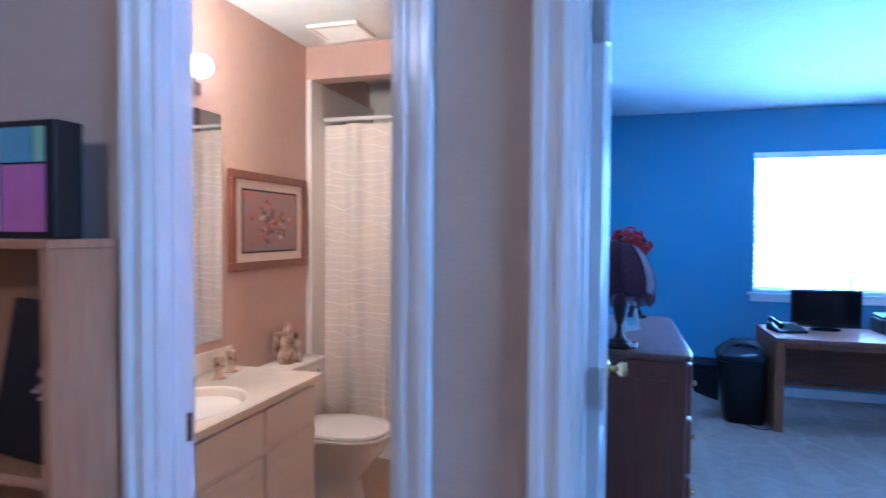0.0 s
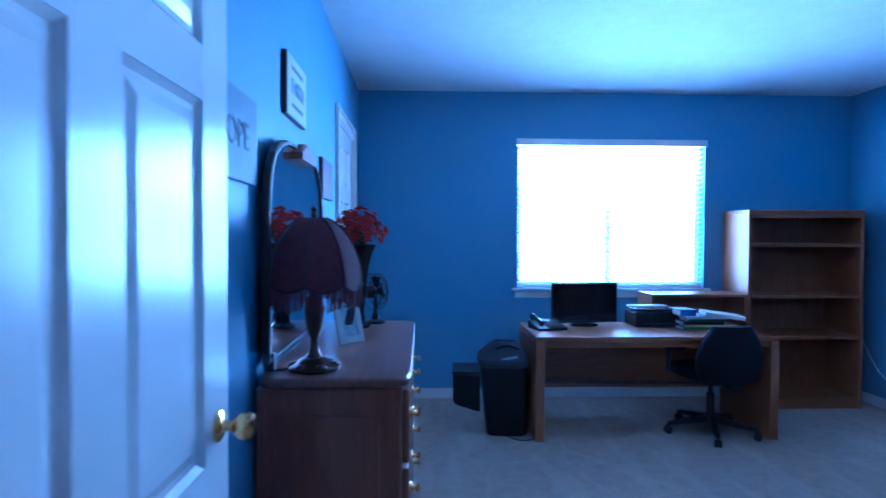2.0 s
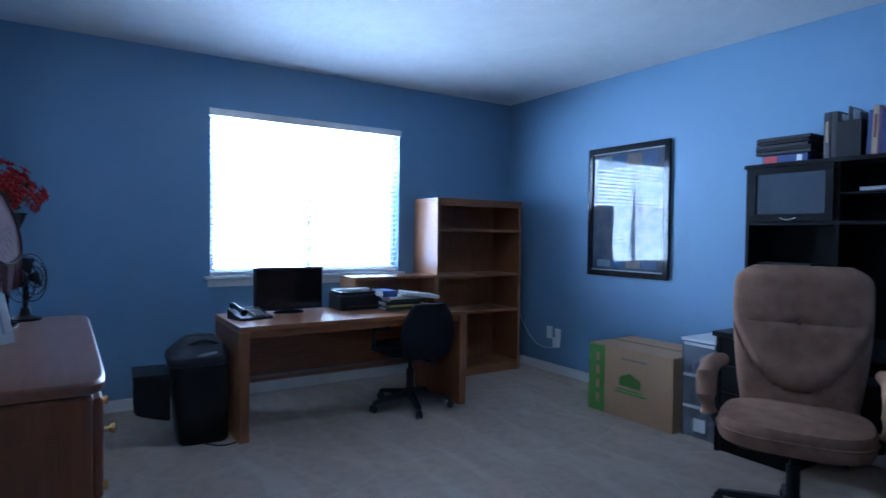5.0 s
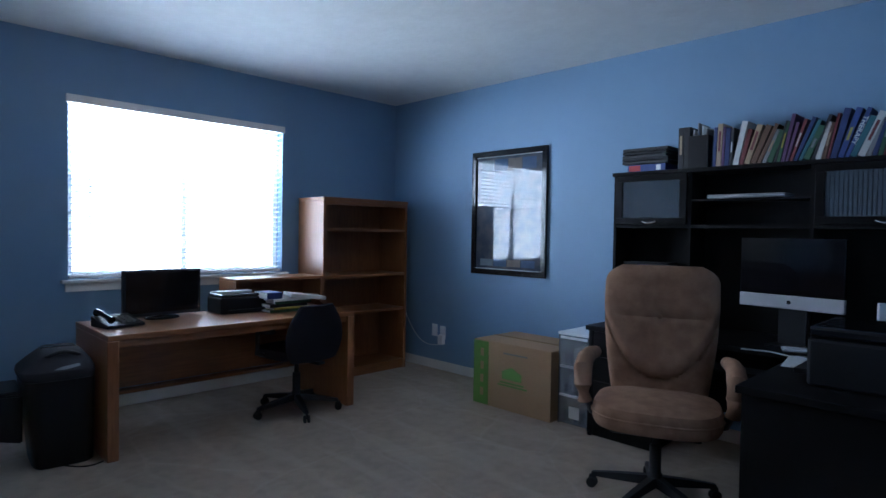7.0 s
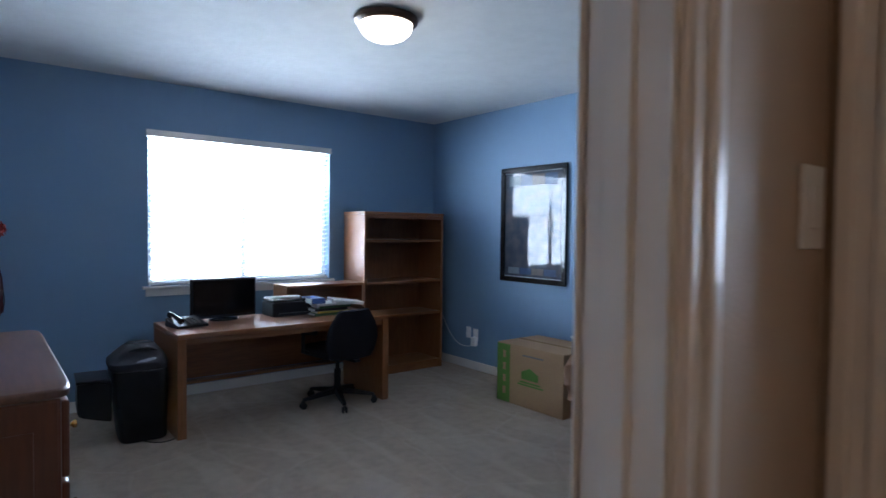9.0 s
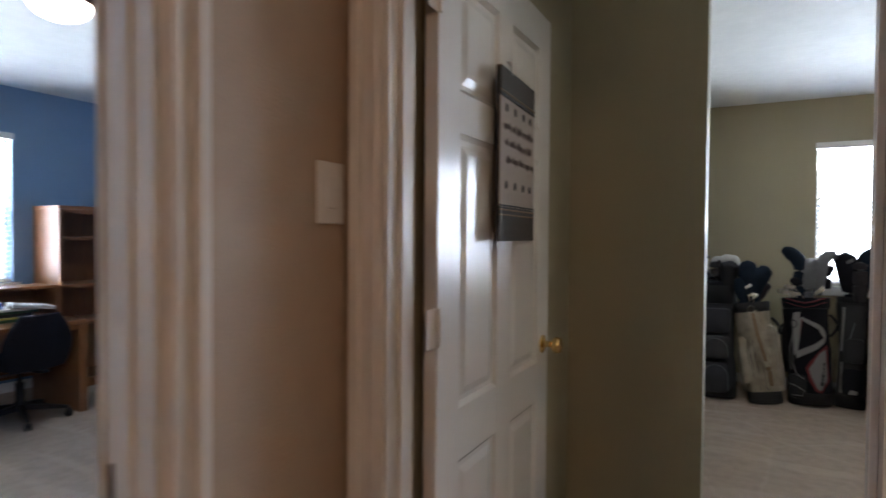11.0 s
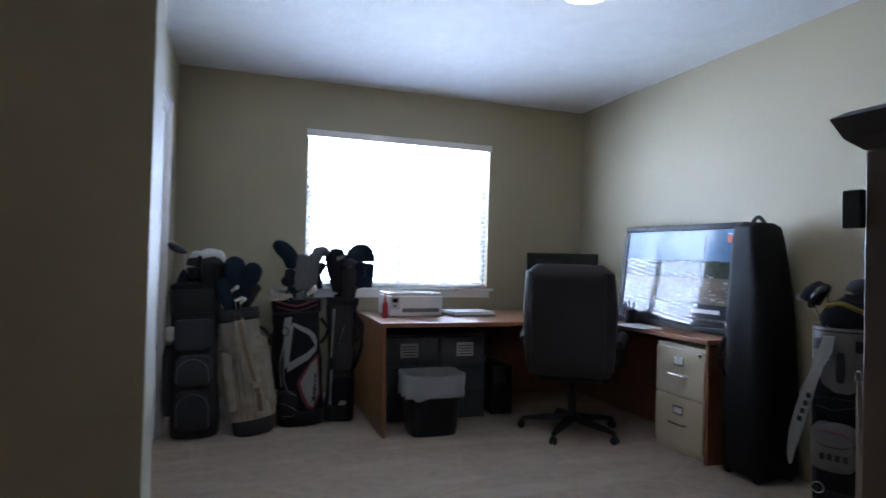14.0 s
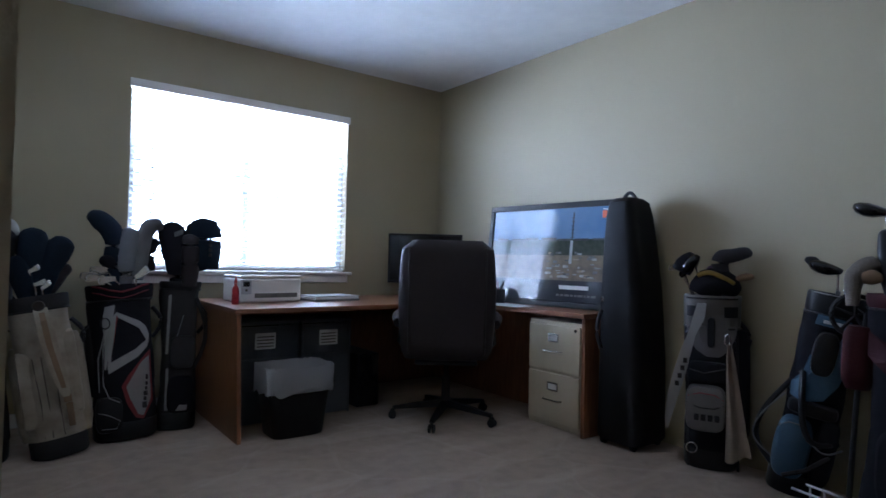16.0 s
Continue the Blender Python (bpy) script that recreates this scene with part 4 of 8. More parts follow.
def shredder():
    t = thing("waste_shredder", pose(1.055, 5.0, 0, 0, 0, -4), "bulky black paper shredder with a slanted grey head beside the desk", "shredder")
    bm = bmesh.new()
    loft(bm, [oval(dx, 0, z, rx, ry, 28, 6) for z, rx, ry, dx in ((0, 0.135, 0.17, 0.02), (0.012, 0.145, 0.18, 0.02), (0.20, 0.155, 0.19, 0.012), (0.44, 0.17, 0.20, 0.0), (0.475, 0.168, 0.198, 0.0))])
    part("bin", bm, BLACK, t, "matt black bin", True)
    bm = bmesh.new()
    loft(bm, [oval(dx, dy, z, rx, ry, 28, 4.5) for z, rx, ry, dx, dy in ((0.477, 0.172, 0.202, 0.0, 0), (0.50, 0.18, 0.21, -0.004, 0), (0.525, 0.176, 0.205, -0.004, 0), (0.565, 0.145, 0.17, 0.01, 0.02), (0.60, 0.105, 0.13, 0.02, 0.045), (0.618, 0.08, 0.10, 0.02, 0.055))])
    head = part("head", bm, GREYFAB, t, "grey slanted head", True)
    # Pale wedge: the grey highlights on the head, made as a piece.
    bm = bmesh.new()
    loft(bm, [[(x, y, z), (x + 0.07, y - 0.035, z - 0.012), (x + 0.07, y - 0.02, z - 0.004), (x, y + 0.015, z + 0.008)] for x, y, z in ((-0.12, -0.155, 0.545), (-0.05, -0.168, 0.545), (0.02, -0.150, 0.555))])
    part("control_panel", bm, SILVERED, head, "pale highlight wedge on the head")
    part("slot", B(-0.07, 0.10, 0.035, 0.06, 0.612, 0.624, 0.003), GLOSS, head)
    part("carry_grip", tube(bmesh.new(), arc((-0.06, -0.09, 0.585), (0.10, -0.09, 0.585), (0, -0.03, 0.03), 10), 0.012, 8), BLACK, head, smooth=True)
    bm = bmesh.new()
    loft(bm, [[(x, -0.13, z0), (x, 0.14, z0), (x, 0.15, z1), (x, -0.14, z1)] for x, z0, z1 in ((-0.165, 0.15, 0.41), (-0.24, 0.17, 0.415), (-0.335, 0.20, 0.425), (-0.355, 0.22, 0.425))])
    bmesh.ops.bevel(bm, geom=list(bm.edges), offset=0.008, segments=2, affect='EDGES')
    side = part("side_collector", bm, BLACK, t, "black side collector", True)
    part("collector_lip", B(-0.362, -0.17, -0.148, 0.158, 0.418, 0.436, 0.005), BLACK, side)
    part("cord", tube(bmesh.new(), arc((0.02, -0.19, 0.006), (0.19, -0.24, 0.006), (0, -0.05, 0), 8), 0.004, 6), BLACK, t)


SILVERED = material("pale_grey_wedge", (0.16, 0.17, 0.19), 0.4, scale=30, mix=0.3)
shredder()


def star_base(t, r, mat, n=5, a0=0.3, hub=0.10):
    """Five-legged swivel base with casters as parts of t."""
    for k in range(n):
        a = a0 + 2 * math.pi * k / n
        q = Matrix.Rotation(a, 4, 'Z')
        bm = bmesh.new()
        loft(bm, [[(x, -w, z0), (x, w, z0), (x, w * 0.7, z1), (x, -w * 0.7, z1)] for x, w, z0, z1 in ((0.02, 0.026, 0.085, 0.13), (r * 0.6, 0.022, 0.072, 0.105), (r, 0.016, 0.062, 0.082))], q)
        leg = part("leg", bm, mat, t)
        bm = bmesh.new()
        for s in (-1, 1):
            lathe(bm, [(0.020, -0.007), (0.026, -0.005), (0.026, 0.005), (0.020, 0.007)], 16, q @ Matrix.Translation((r, 0.013 * s, 0.0265)) @ Matrix.Rotation(radians(90), 4, 'X'))
        box(bm, r - 0.02, r + 0.014, -0.005, 0.005, 0.03, 0.064, m=q)
        part("caster", bm, RUBBER, leg, smooth=True)
    part("gas_lift", lathe(bmesh.new(), [(0.036, 0.08), (0.036, 0.14), (0.028, 0.15), (0.028, 0.28), (0.016, 0.285), (0.016, 0.40)], 18), BLACK, t, smooth=True)


def cushion(bm, cx, cy, cz, rx, ry, rz, p=4.0, n=28, m=None, tops=9):
    rings = []
    for i in range(tops):
        u = -1 + 2 * i / (tops - 1)
        k = (1 - abs(u) ** 3.2) ** (1 / 3.2) if abs(u) < 1 else 0.0
        k = 0.72 + 0.28 * k
        rings.append(oval(cx, cy, cz + rz * u, rx * k, ry * k, n, p))
    return loft(bm, rings, m)


def task_chair():
    t = thing("task_chair", pose(2.50, 4.86, 0, 0, 0, 8), "black fabric swivel task chair at the oak desk", "chair")
    star_base(t, 0.30, BLACK, a0=0.5)
    part("seat", cushion(bmesh.new(), 0, 0.02, 0.44, 0.24, 0.235, 0.04, 3.5), FABRIC, t, "", True)
    bm = bmesh.new()
    rings = []
    for i in range(11):
        u = i / 10
        wdt = 0.155 + 0.095 * math.sin(math.pi * min(1, u * 0.95 + 0.12)) ** 0.8 if u < 0.98 else 0.14
        z = 0.40 + 0.385 * u
        y = -0.215 - 0.03 * u
        rings.append([(wdt * cx, y + 0.035 * cy + 0.04 * (1 - abs(cx)) * -1 + 0.03, z) for cx, cy, _ in oval(0, 0, 0, 1, 1, 24, 3)])
    loft(bm, rings)
    part("backrest", bm, FABRIC, t, "", True)
    part("back_bar", B(-0.03, 0.03, -0.27, -0.05, 0.375, 0.395, 0.005), BLACK, t)
    for s in (-1, 1):
        part("armrest", tube(bmesh.new(), [(0.2 * s, 0.05, 0.42), (0.29 * s, 0.06, 0.45), (0.30 * s, 0.04, 0.60), (0.29 * s, -0.12, 0.62), (0.29 * s, 0.14, 0.615)], 0.018, 8), BLACK, t, smooth=True)


task_chair()

# ---------- blue room, east side ----------
pf = thing("framed_poster", pose(BX1, 4.292, 1.482, 0, 0, -90), "large poster under glass in a black frame on the blue wall", "picture")
W2, H2, bw = 0.402, 0.536, 0.048
for b in ((-W2, W2, -0.03, -0.002, -H2, -H2 + bw), (-W2, W2, -0.03, -0.002, H2 - bw, H2), (-W2, -W2 + bw, -0.03, -0.002, -H2 + bw, H2 - bw), (W2 - bw, W2, -0.03, -0.002, -H2 + bw, H2 - bw)):
    part("frame_bar", B(*b, 0.004), GLOSS, pf)
POSTER = material("blue_grey_poster_print", (0.05, 0.065, 0.09), 0.03, color2=(0.13, 0.115, 0.12), scale=9, mix=0.9, big=0.5, spec=0.45)
part("print", B(-W2 + bw + 0.006, W2 - bw - 0.006, -0.014, -0.006, -H2 + bw + 0.006, H2 - bw - 0.006), POSTER, pf, "blue and grey print")
for b in ((-W2 + bw, W2 - bw, -0.017, -0.004, -H2 + bw, -H2 + bw + 0.006), (-W2 + bw, W2 - bw, -0.017, -0.004, H2 - bw - 0.006, H2 - bw)):
    part("inner_fillet", B(*b), SIGNPALE, pf)
rnd = random.Random(5)
for i, cc in enumerate(((0.17, 0.20, 0.22), (0.06, 0.09, 0.16), (0.17, 0.145, 0.13), (0.08, 0.11, 0.18))):
    mm = material("poster_block", cc, 0.06, scale=22, mix=0.8, spec=0.22)
    part("print_block", B(-0.30 + i * 0.15, -0.16 + i * 0.15, -0.0155, -0.0135, 0.36, 0.46), mm, pf)
    part("print_block", B(-0.30 + i * 0.15, -0.16 + i * 0.15, -0.0155, -0.0135, -0.46, -0.40), mm, pf)

t = thing("cardboard_box", pose(3.64, 3.455, 0), "brown cardboard moving box with green printed ends, closed", "box")
w, d, h = 0.50, 0.71, 0.487
part("body", B(0, w, 0, d, 0, h, 0.004), CARD, t)
part("green_band", B(-0.0025, w * 0.98, d - 0.145, d + 0.0025, 0.003, h - 0.004, 0.002), CARDGREEN, t, "green printed band")
part("top_flap", B(0.002, w / 2 - 0.002, 0.002, d - 0.002, h + 0.0005, h + 0.005), CARD, t)
part("top_flap", B(w / 2 + 0.002, w - 0.002, 0.002, d - 0.002, h + 0.0005, h + 0.005), CARD, t)
part("tape", B(w / 2 - 0.025, w / 2 + 0.025, 0.001, d - 0.001, h + 0.0055, h + 0.0065), material("packing_tape", (0.42, 0.28, 0.15), 0.2, scale=20), t)
bm = bmesh.new()
bm.faces.new([bm.verts.new((-0.003, y, z)) for y, z in ((0.43, 0.23), (0.25, 0.23), (0.25, 0.285), (0.29, 0.30), (0.34, 0.325), (0.40, 0.30), (0.43, 0.285))])
part("printed_emblem", bm, CARDGREEN, t)
for z, y0, y1 in ((0.205, 0.23, 0.45), (0.185, 0.20, 0.47), (0.42, 0.2, 0.42)):
    part("printed_line", B(-0.0035, -0.001, y0, y1, z - 0.006, z + 0.006), CARDGREEN if z < 0.3 else INK, t)
for z in (0.1, 0.2, 0.3, 0.4):
    part("printed_line", B(-0.005, -0.0028, d - 0.10, d - 0.07, z - 0.03, z + 0.03), CARD, t)


def drawer_tower(name, m, w, d, h, n, label, group="", frost=None):
    edge = frost or WHITE
    frost = frost or FROST
    t = thing(name, m, label, "storage drawers", group)
    for x in (0, w - 0.012):
        part("side", B(x, x + 0.012, 0, d, 0, h - 0.02, 0.003), frost, t)
    part("top", B(-0.006, w + 0.006, -0.006, d, h - 0.0195, h, 0.006), edge, t)
    part("back", B(0.012, w - 0.012, d - 0.008, d, 0, h - 0.02), frost, t)
    z = 0.012
    dh = (h - 0.04) / n
    rr = random.Random(int(w * 1000))
    for k in range(n):
        dr = part("drawer", bmesh_drawer(0.014, w - 0.014, 0.004, d - 0.02, z, z + dh - 0.02), frost, t, "clear plastic drawer")
        part("rail", B(0.0125, w - 0.0125, -0.004, 0.012, z + dh - 0.018, z + dh - 0.001, 0.003), edge, dr)
        for j in range(4):
            a = 0.03 + j * (w - 0.09) / 4
            part("contents", B(a, a + (w - 0.1) / 4.5, 0.03, d - 0.08, z + 0.006, z + dh * rr.uniform(0.3, 0.7), 0.004), rr.choice(BOOKCOL), dr)
        z += dh
    return t


def bmesh_drawer(x0, x1, y0, y1, z0, z1):
    bm = bmesh.new()
    box(bm, x0, x1, y0, y0 + 0.004, z0, z1, 0.0015)
    box(bm, x0, x1, y1 - 0.004, y1, z0, z1)
    box(bm, x0, x0 + 0.004, y0 + 0.004, y1 - 0.004, z0, z1)
    box(bm, x1 - 0.004, x1, y0 + 0.004, y1 - 0.004, z0, z1)
    box(bm, x0, x1, y0, y1, z0 - 0.003, z0)
    return bm


t = drawer_tower("storage_tower", pose(3.70, 3.435, 0, 0, 0, -90), 0.235, 0.36, 0.635, 3, "three-drawer clear plastic tower with white rails")
part("label", B(0.09, 0.17, -0.001, 0.002, 0.05, 0.13), PAPER, t)

# black desk with hutch
t = thing("office_desk", pose(0, 0, 0), "black laminate L-shaped office desk", "desk")
part("top", B(3.60, BX1 - 0.005, 1.20, 3.17, 0.69, 0.72, 0.003), BLACKWOOD, t)
part("return_top", B(2.71, 3.5995, 1.20, 1.96, 0.69, 0.72, 0.003), BLACKWOOD, t)
part("side_panel", B(3.63, BX1 - 0.02, 3.135, 3.16, 0, 0.6895), BLACKWOOD, t)
part("pedestal", B(3.65, BX1 - 0.02, 2.72, 3.134, 0.0, 0.6895, 0.003), BLACKWOOD, t)
for z0, z1 in ((0.06, 0.36), (0.37, 0.52), (0.53, 0.68)):
    dr = part("drawer", B(3.632, 3.649, 2.73, 3.125, z0, z1, 0.003), BLACKWOOD, t)
    part("handle", tube(bmesh.new(), arc((3.63, 2.86, (z0 + z1) / 2), (3.63, 2.99, (z0 + z1) / 2), (-0.02, 0, 0), 8), 0.004), CHROME, dr, "metal handle", True)
part("return_end", B(2.73, 2.755, 1.22, 1.94, 0, 0.6895), BLACKWOOD, t)
part("return_front", B(2.756, 3.58, 1.915, 1.94, 0.0, 0.6895), BLACKWOOD, t)
part("modesty_panel", B(BX1 - 0.06, BX1 - 0.035, 1.22, 2.719, 0.2, 0.6895), BLACKWOOD, t)
part("keyboard_tray", B(3.45, 3.598, 2.1, 2.6, 0.60, 0.615, 0.003), BLACKWOOD, t)
t = thing("desk_hutch", pose(0, 0, 0.7205), "tall black hutch with ribbed glass doors on the office desk", "hutch")
hx0, hx1, hz = 3.93, BX1 - 0.015, 1.005
for y0, y1 in ((1.33, 1.35), (1.985, 2.005), (2.645, 2.665), (3.15, 3.17)):
    part("upright", B(hx0 + 0.002, hx1, y0, y1, 0, hz - 0.025), BLACKWOOD, t)
part("top", B(hx0 - 0.012, hx1, 1.32, 3.18, hz - 0.0245, hz, 0.003), BLACKWOOD, t)
part("back", B(hx1 - 0.01, hx1 - 0.002, 1.35, 3.15, 0.002, hz - 0.026), BLACKWOOD, t)
for y0, y1 in ((1.351, 1.984), (2.006, 2.644), (2.666, 3.149)):
    part("shelf", B(hx0 + 0.004, hx1 - 0.011, y0, y1, 0.635, 0.655), BLACKWOOD, t)
part("shelf", B(hx0 + 0.004, hx1 - 0.011, 2.666, 3.149, 0.30, 0.32), BLACKWOOD, t)
part("shelf", B(hx0 + 0.004, hx1 - 0.011, 2.006, 2.644, 0.80, 0.812), BLACKWOOD, t)
for y0, y1 in ((1.355, 1.98), (2.67, 3.145)):
    z0, z1 = 0.658, 0.978
    dr = part("door_frame", B(hx0 - 0.016, hx0, y0, y1, z0, z0 + 0.04, 0.002), BLACKWOOD, t)
    for b in ((y0, y1, z1 - 0.04, z1), (y0, y0 + 0.045, z0 + 0.04, z1 - 0.04), (y1 - 0.045, y1, z0 + 0.04, z1 - 0.04)):
        part("door_bar", B(hx0 - 0.016, hx0, *b, 0.002), BLACKWOOD, dr)
    bm = bmesh.new()
    n = 26
    yy = [y0 + 0.045 + (y1 - y0 - 0.09) * i / n for i in range(n + 1)]
    for a, b in zip(yy, yy[1:]):
        box(bm, hx0 - 0.010, hx0 - 0.005, a + 0.001, b - 0.001, z0 + 0.04, z1 - 0.04, 0.002, seg=1)
    part("glass", bm, RIBGLASS, dr, "ribbed glass")
    part("pull", tube(bmesh.new(), arc((hx0 - 0.018, (y0 + y1) / 2 - 0.045, z0 + 0.018), (hx0 - 0.018, (y0 + y1) / 2 + 0.045, z0 + 0.018), (-0.012, 0, -0.012), 8), 0.005), CHROME, dr, "metal pull", True)
lt = thing("laptop", pose(3.90, 2.12, 1.5335), "closed silver laptop lying on the hutch shelf", "laptop")
part("base", B(0, 0.2, 0, 0.42, 0, 0.012, 0.004), ALU, lt)
part("lid", B(0, 0.2, 0, 0.42, 0.0135, 0.021, 0.003), ALU, lt)
pb = thing("pencil_box", pose(3.96, 2.80, 1.0415), "black storage box with a purple label on the hutch shelf", "box")
part("body", B(0, 0.16, 0, 0.30, 0, 0.075, 0.006), BLACK, pb)
part("lid", B(-0.004, 0.164, -0.004, 0.304, 0.0755, 0.088, 0.005), GREYFAB, pb)
part("label", B(-0.003, 0.0, 0.09, 0.20, 0.012, 0.07), material("purple_label", (0.22, 0.12, 0.42), 0.5, scale=20), pb, "purple label")

# books on the hutch
rnd = random.Random(4)
y, top = 2.76, 0.7205 + hz + 0.0005
bk = thing("book_stack", pose(3.96, 2.83, top), "stack of black folders on a blue boxed pack", "books")
part("pack", B(0, 0.19, 0.0, 0.26, 0, 0.05, 0.003), BOOKCOL[10], bk, "blue printed pack")
part("pack_label", B(-0.002, 0.0005, 0.17, 0.25, 0.006, 0.044), material("red_label", (0.4, 0.03, 0.03), 0.5, scale=20), bk)
part("pack_label", B(-0.002, 0.0005, 0.03, 0.06, 0.008, 0.042), PAPER, bk)
for k in range(5):
    part("folder", B(-0.02 + rnd.uniform(-.01, .01), 0.20, -0.02 + rnd.uniform(-.01, .02), 0.29 + rnd.uniform(-.01, .01), 0.052 + k * 0.021, 0.052 + k * 0.021 + 0.019, 0.003), BLACK if k % 2 else BOOKCOL[2], bk)
hd = thing("file_holder", pose(3.95, 2.56, top), "black magazine holder with papers on the hutch", "holder")
part("body", bmesh_drawer(0, 0.2, 0, 0.12, 0.004, 0.20), BLACK, hd)
for k in range(4):
    part("paper", B(0.01, 0.19, 0.012 + k * 0.026, 0.016 + k * 0.026, 0.006, 0.24 + 0.02 * (k % 3), m=None), PAPER if k % 2 else BOOKCOL[7], hd)
order = (2, 2, 0, 4, 11, 0, 2, 1, 5, 4, 3, 3, 7, 6, 2, 6, 11, 11, 5, 0, 8, 6, 2, 1, 3, 5, 0, 10, 10, 8, 1, 7, 0, 6, 5, 2, 0, 8, 3, 2, 11, 6, 4, 0, 2, 7, 5, 10)
y = 2.745
lean = 0.0
for i, mi in enumerate(order):
    th = rnd.uniform(0.013, 0.034)
    hh = rnd.uniform(0.185, 0.27)
    if i < 2:
        yy, a, hh = 2.745 - i * 0.036, 0, 0.26
        th = 0.034
    else:
        if i == 2:
            y = 2.535
        a = 2 if i < 7 else 17 + 6 * math.sin(i * 0.7)
        yy = y
    dep = 0.165
    label = "book standing in the row on the hutch"
    m = pose(3.955, yy, top, 0, 0, -90) @ pose(0, 0, th * math.sin(radians(a)), 0, a, 0)
    ob = book(m, th, dep, hh, BOOKCOL[mi], label, "books on the hutch")
    if i == 28:
        words("THERAPY", 0.036, PAPER, ob, pose(th / 2, -0.0045, hh * 0.55) @ FX @ Matrix.Rotation(radians(-90), 4, 'Z'))
    elif i % 3 == 0:
        part("title_bar", B(th * 0.3, th * 0.7, -0.0045, -0.0025, hh * 0.35, hh * rnd.uniform(0.6, 0.85)), (BOOKCOL[4], BOOKCOL[7], BOOKCOL[1], BOOKCOL[9])[i % 4] if mi not in (1, 4) else BOOKCOL[5], ob)
    y -= (th + 0.002) / math.cos(radians(a))
    if y < 1.42:
        break

im = thing("desktop_computer", pose(3.80, 2.06, 0.7205, 0, 0, -98), "silver desktop computer with a dark screen", "computer")
# Silver stand coloured black for the shade it stands in.
part("foot", B(-0.09, 0.09, -0.06, 0.10, 0, 0.006, 0.002), BLACK, im)
part("neck", B(-0.07, 0.07, 0.05, 0.062, 0.006, 0.24, 0.002), BLACK, im)
part("chin", B(-0.26, 0.26, 0.0, 0.028, 0.20, 0.272, 0.004), ALU, im, "silver chin with a dark mark")
part("screen", B(-0.26, 0.26, 0.0, 0.028, 0.2725, 0.58, 0.004), DARKGLASS, im, "dark glass screen")
part("mark", lathe(bmesh.new(), [(0.011, 0), (0.011, 0.001)], 16, Matrix.Translation((0, -0.0005, 0.236)) @ FX), BLACK, im)
kb = thing("keyboard", pose(3.66, 1.90, 0.7205, 0, 0, -70), "slim white keyboard on the black desk", "keyboard")
part("case", B(-0.14, 0.14, 0, 0.11, 0, 0.01, 0.003), ALU, kb)
for i in range(4):
    for j in range(10):
        part("key", B(-0.132 + j * 0.0265, -0.110 + j * 0.0265, 0.008 + i * 0.025, 0.029 + i * 0.025, 0.0105, 0.014), WHITE, kb)
wb = thing("speaker_box", pose(3.80, 1.56, 0.7205, 0, 0, -75), "small white box with a dark round mark", "box")
part("body", B(-0.11, 0.11, 0, 0.05, 0.12, 0.27, 0.006), WHITE, wb)
part("stand", B(-0.05, 0.05, 0.005, 0.08, 0, 0.1195, 0.004), BLACK, wb)
part("round_mark", lathe(bmesh.new(), [(0.022, 0), (0.022, 0.003)], 20, Matrix.Translation((0.02, 0.0, 0.20)) @ FX), BLACK, wb)
pp = thing("papers", pose(3.26, 1.74, 0.7205, 0, 0, 8), "white papers lying on the black desk", "paper")
part("sheet", B(0, 0.28, 0, 0.2, 0, 0.003), PAPER, pp)
pr = thing("printer", pose(2.93, 1.27, 0.7205), "squat black office printer on the end of the black desk", "printer")
part("body", B(0, 0.44, 0, 0.50, 0, 0.19, 0.014), BLACK, pr)
part("scanner_lid", B(0.004, 0.436, 0.004, 0.496, 0.192, 0.235, 0.012), GLOSS, pr, "gloss black lid")
part("paper_tray", B(0.06, 0.38, 0.5, 0.56, 0.03, 0.05, 0.004), BLACK, pr)
part("output_slot", B(0.05, 0.39, 0.496, 0.504, 0.07, 0.13, 0.004), GLOSS, pr)
cb2 = thing("usb_cable", pose(3.52, 1.85, 0.7205), "thin pale cable curling over the black desk", "cable")
part("cable", tube(bmesh.new(), [(0.0, 0.35, 0.003), (0.03, 0.22, 0.003), (-0.02, 0.12, 0.003), (0.05, 0.02, 0.003), (0.12, -0.06, 0.003), (0.10, -0.12, 0.004)], 0.003, 6), PAPER, cb2)
fd = thing("file_folder", pose(3.46, 2.04, 0), "tan folder standing on the floor under the desk", "folder")
part("cover", B(-0.03, 0.0, -0.12, 0.02, 0, 0.30, 0.002), CARD, fd)


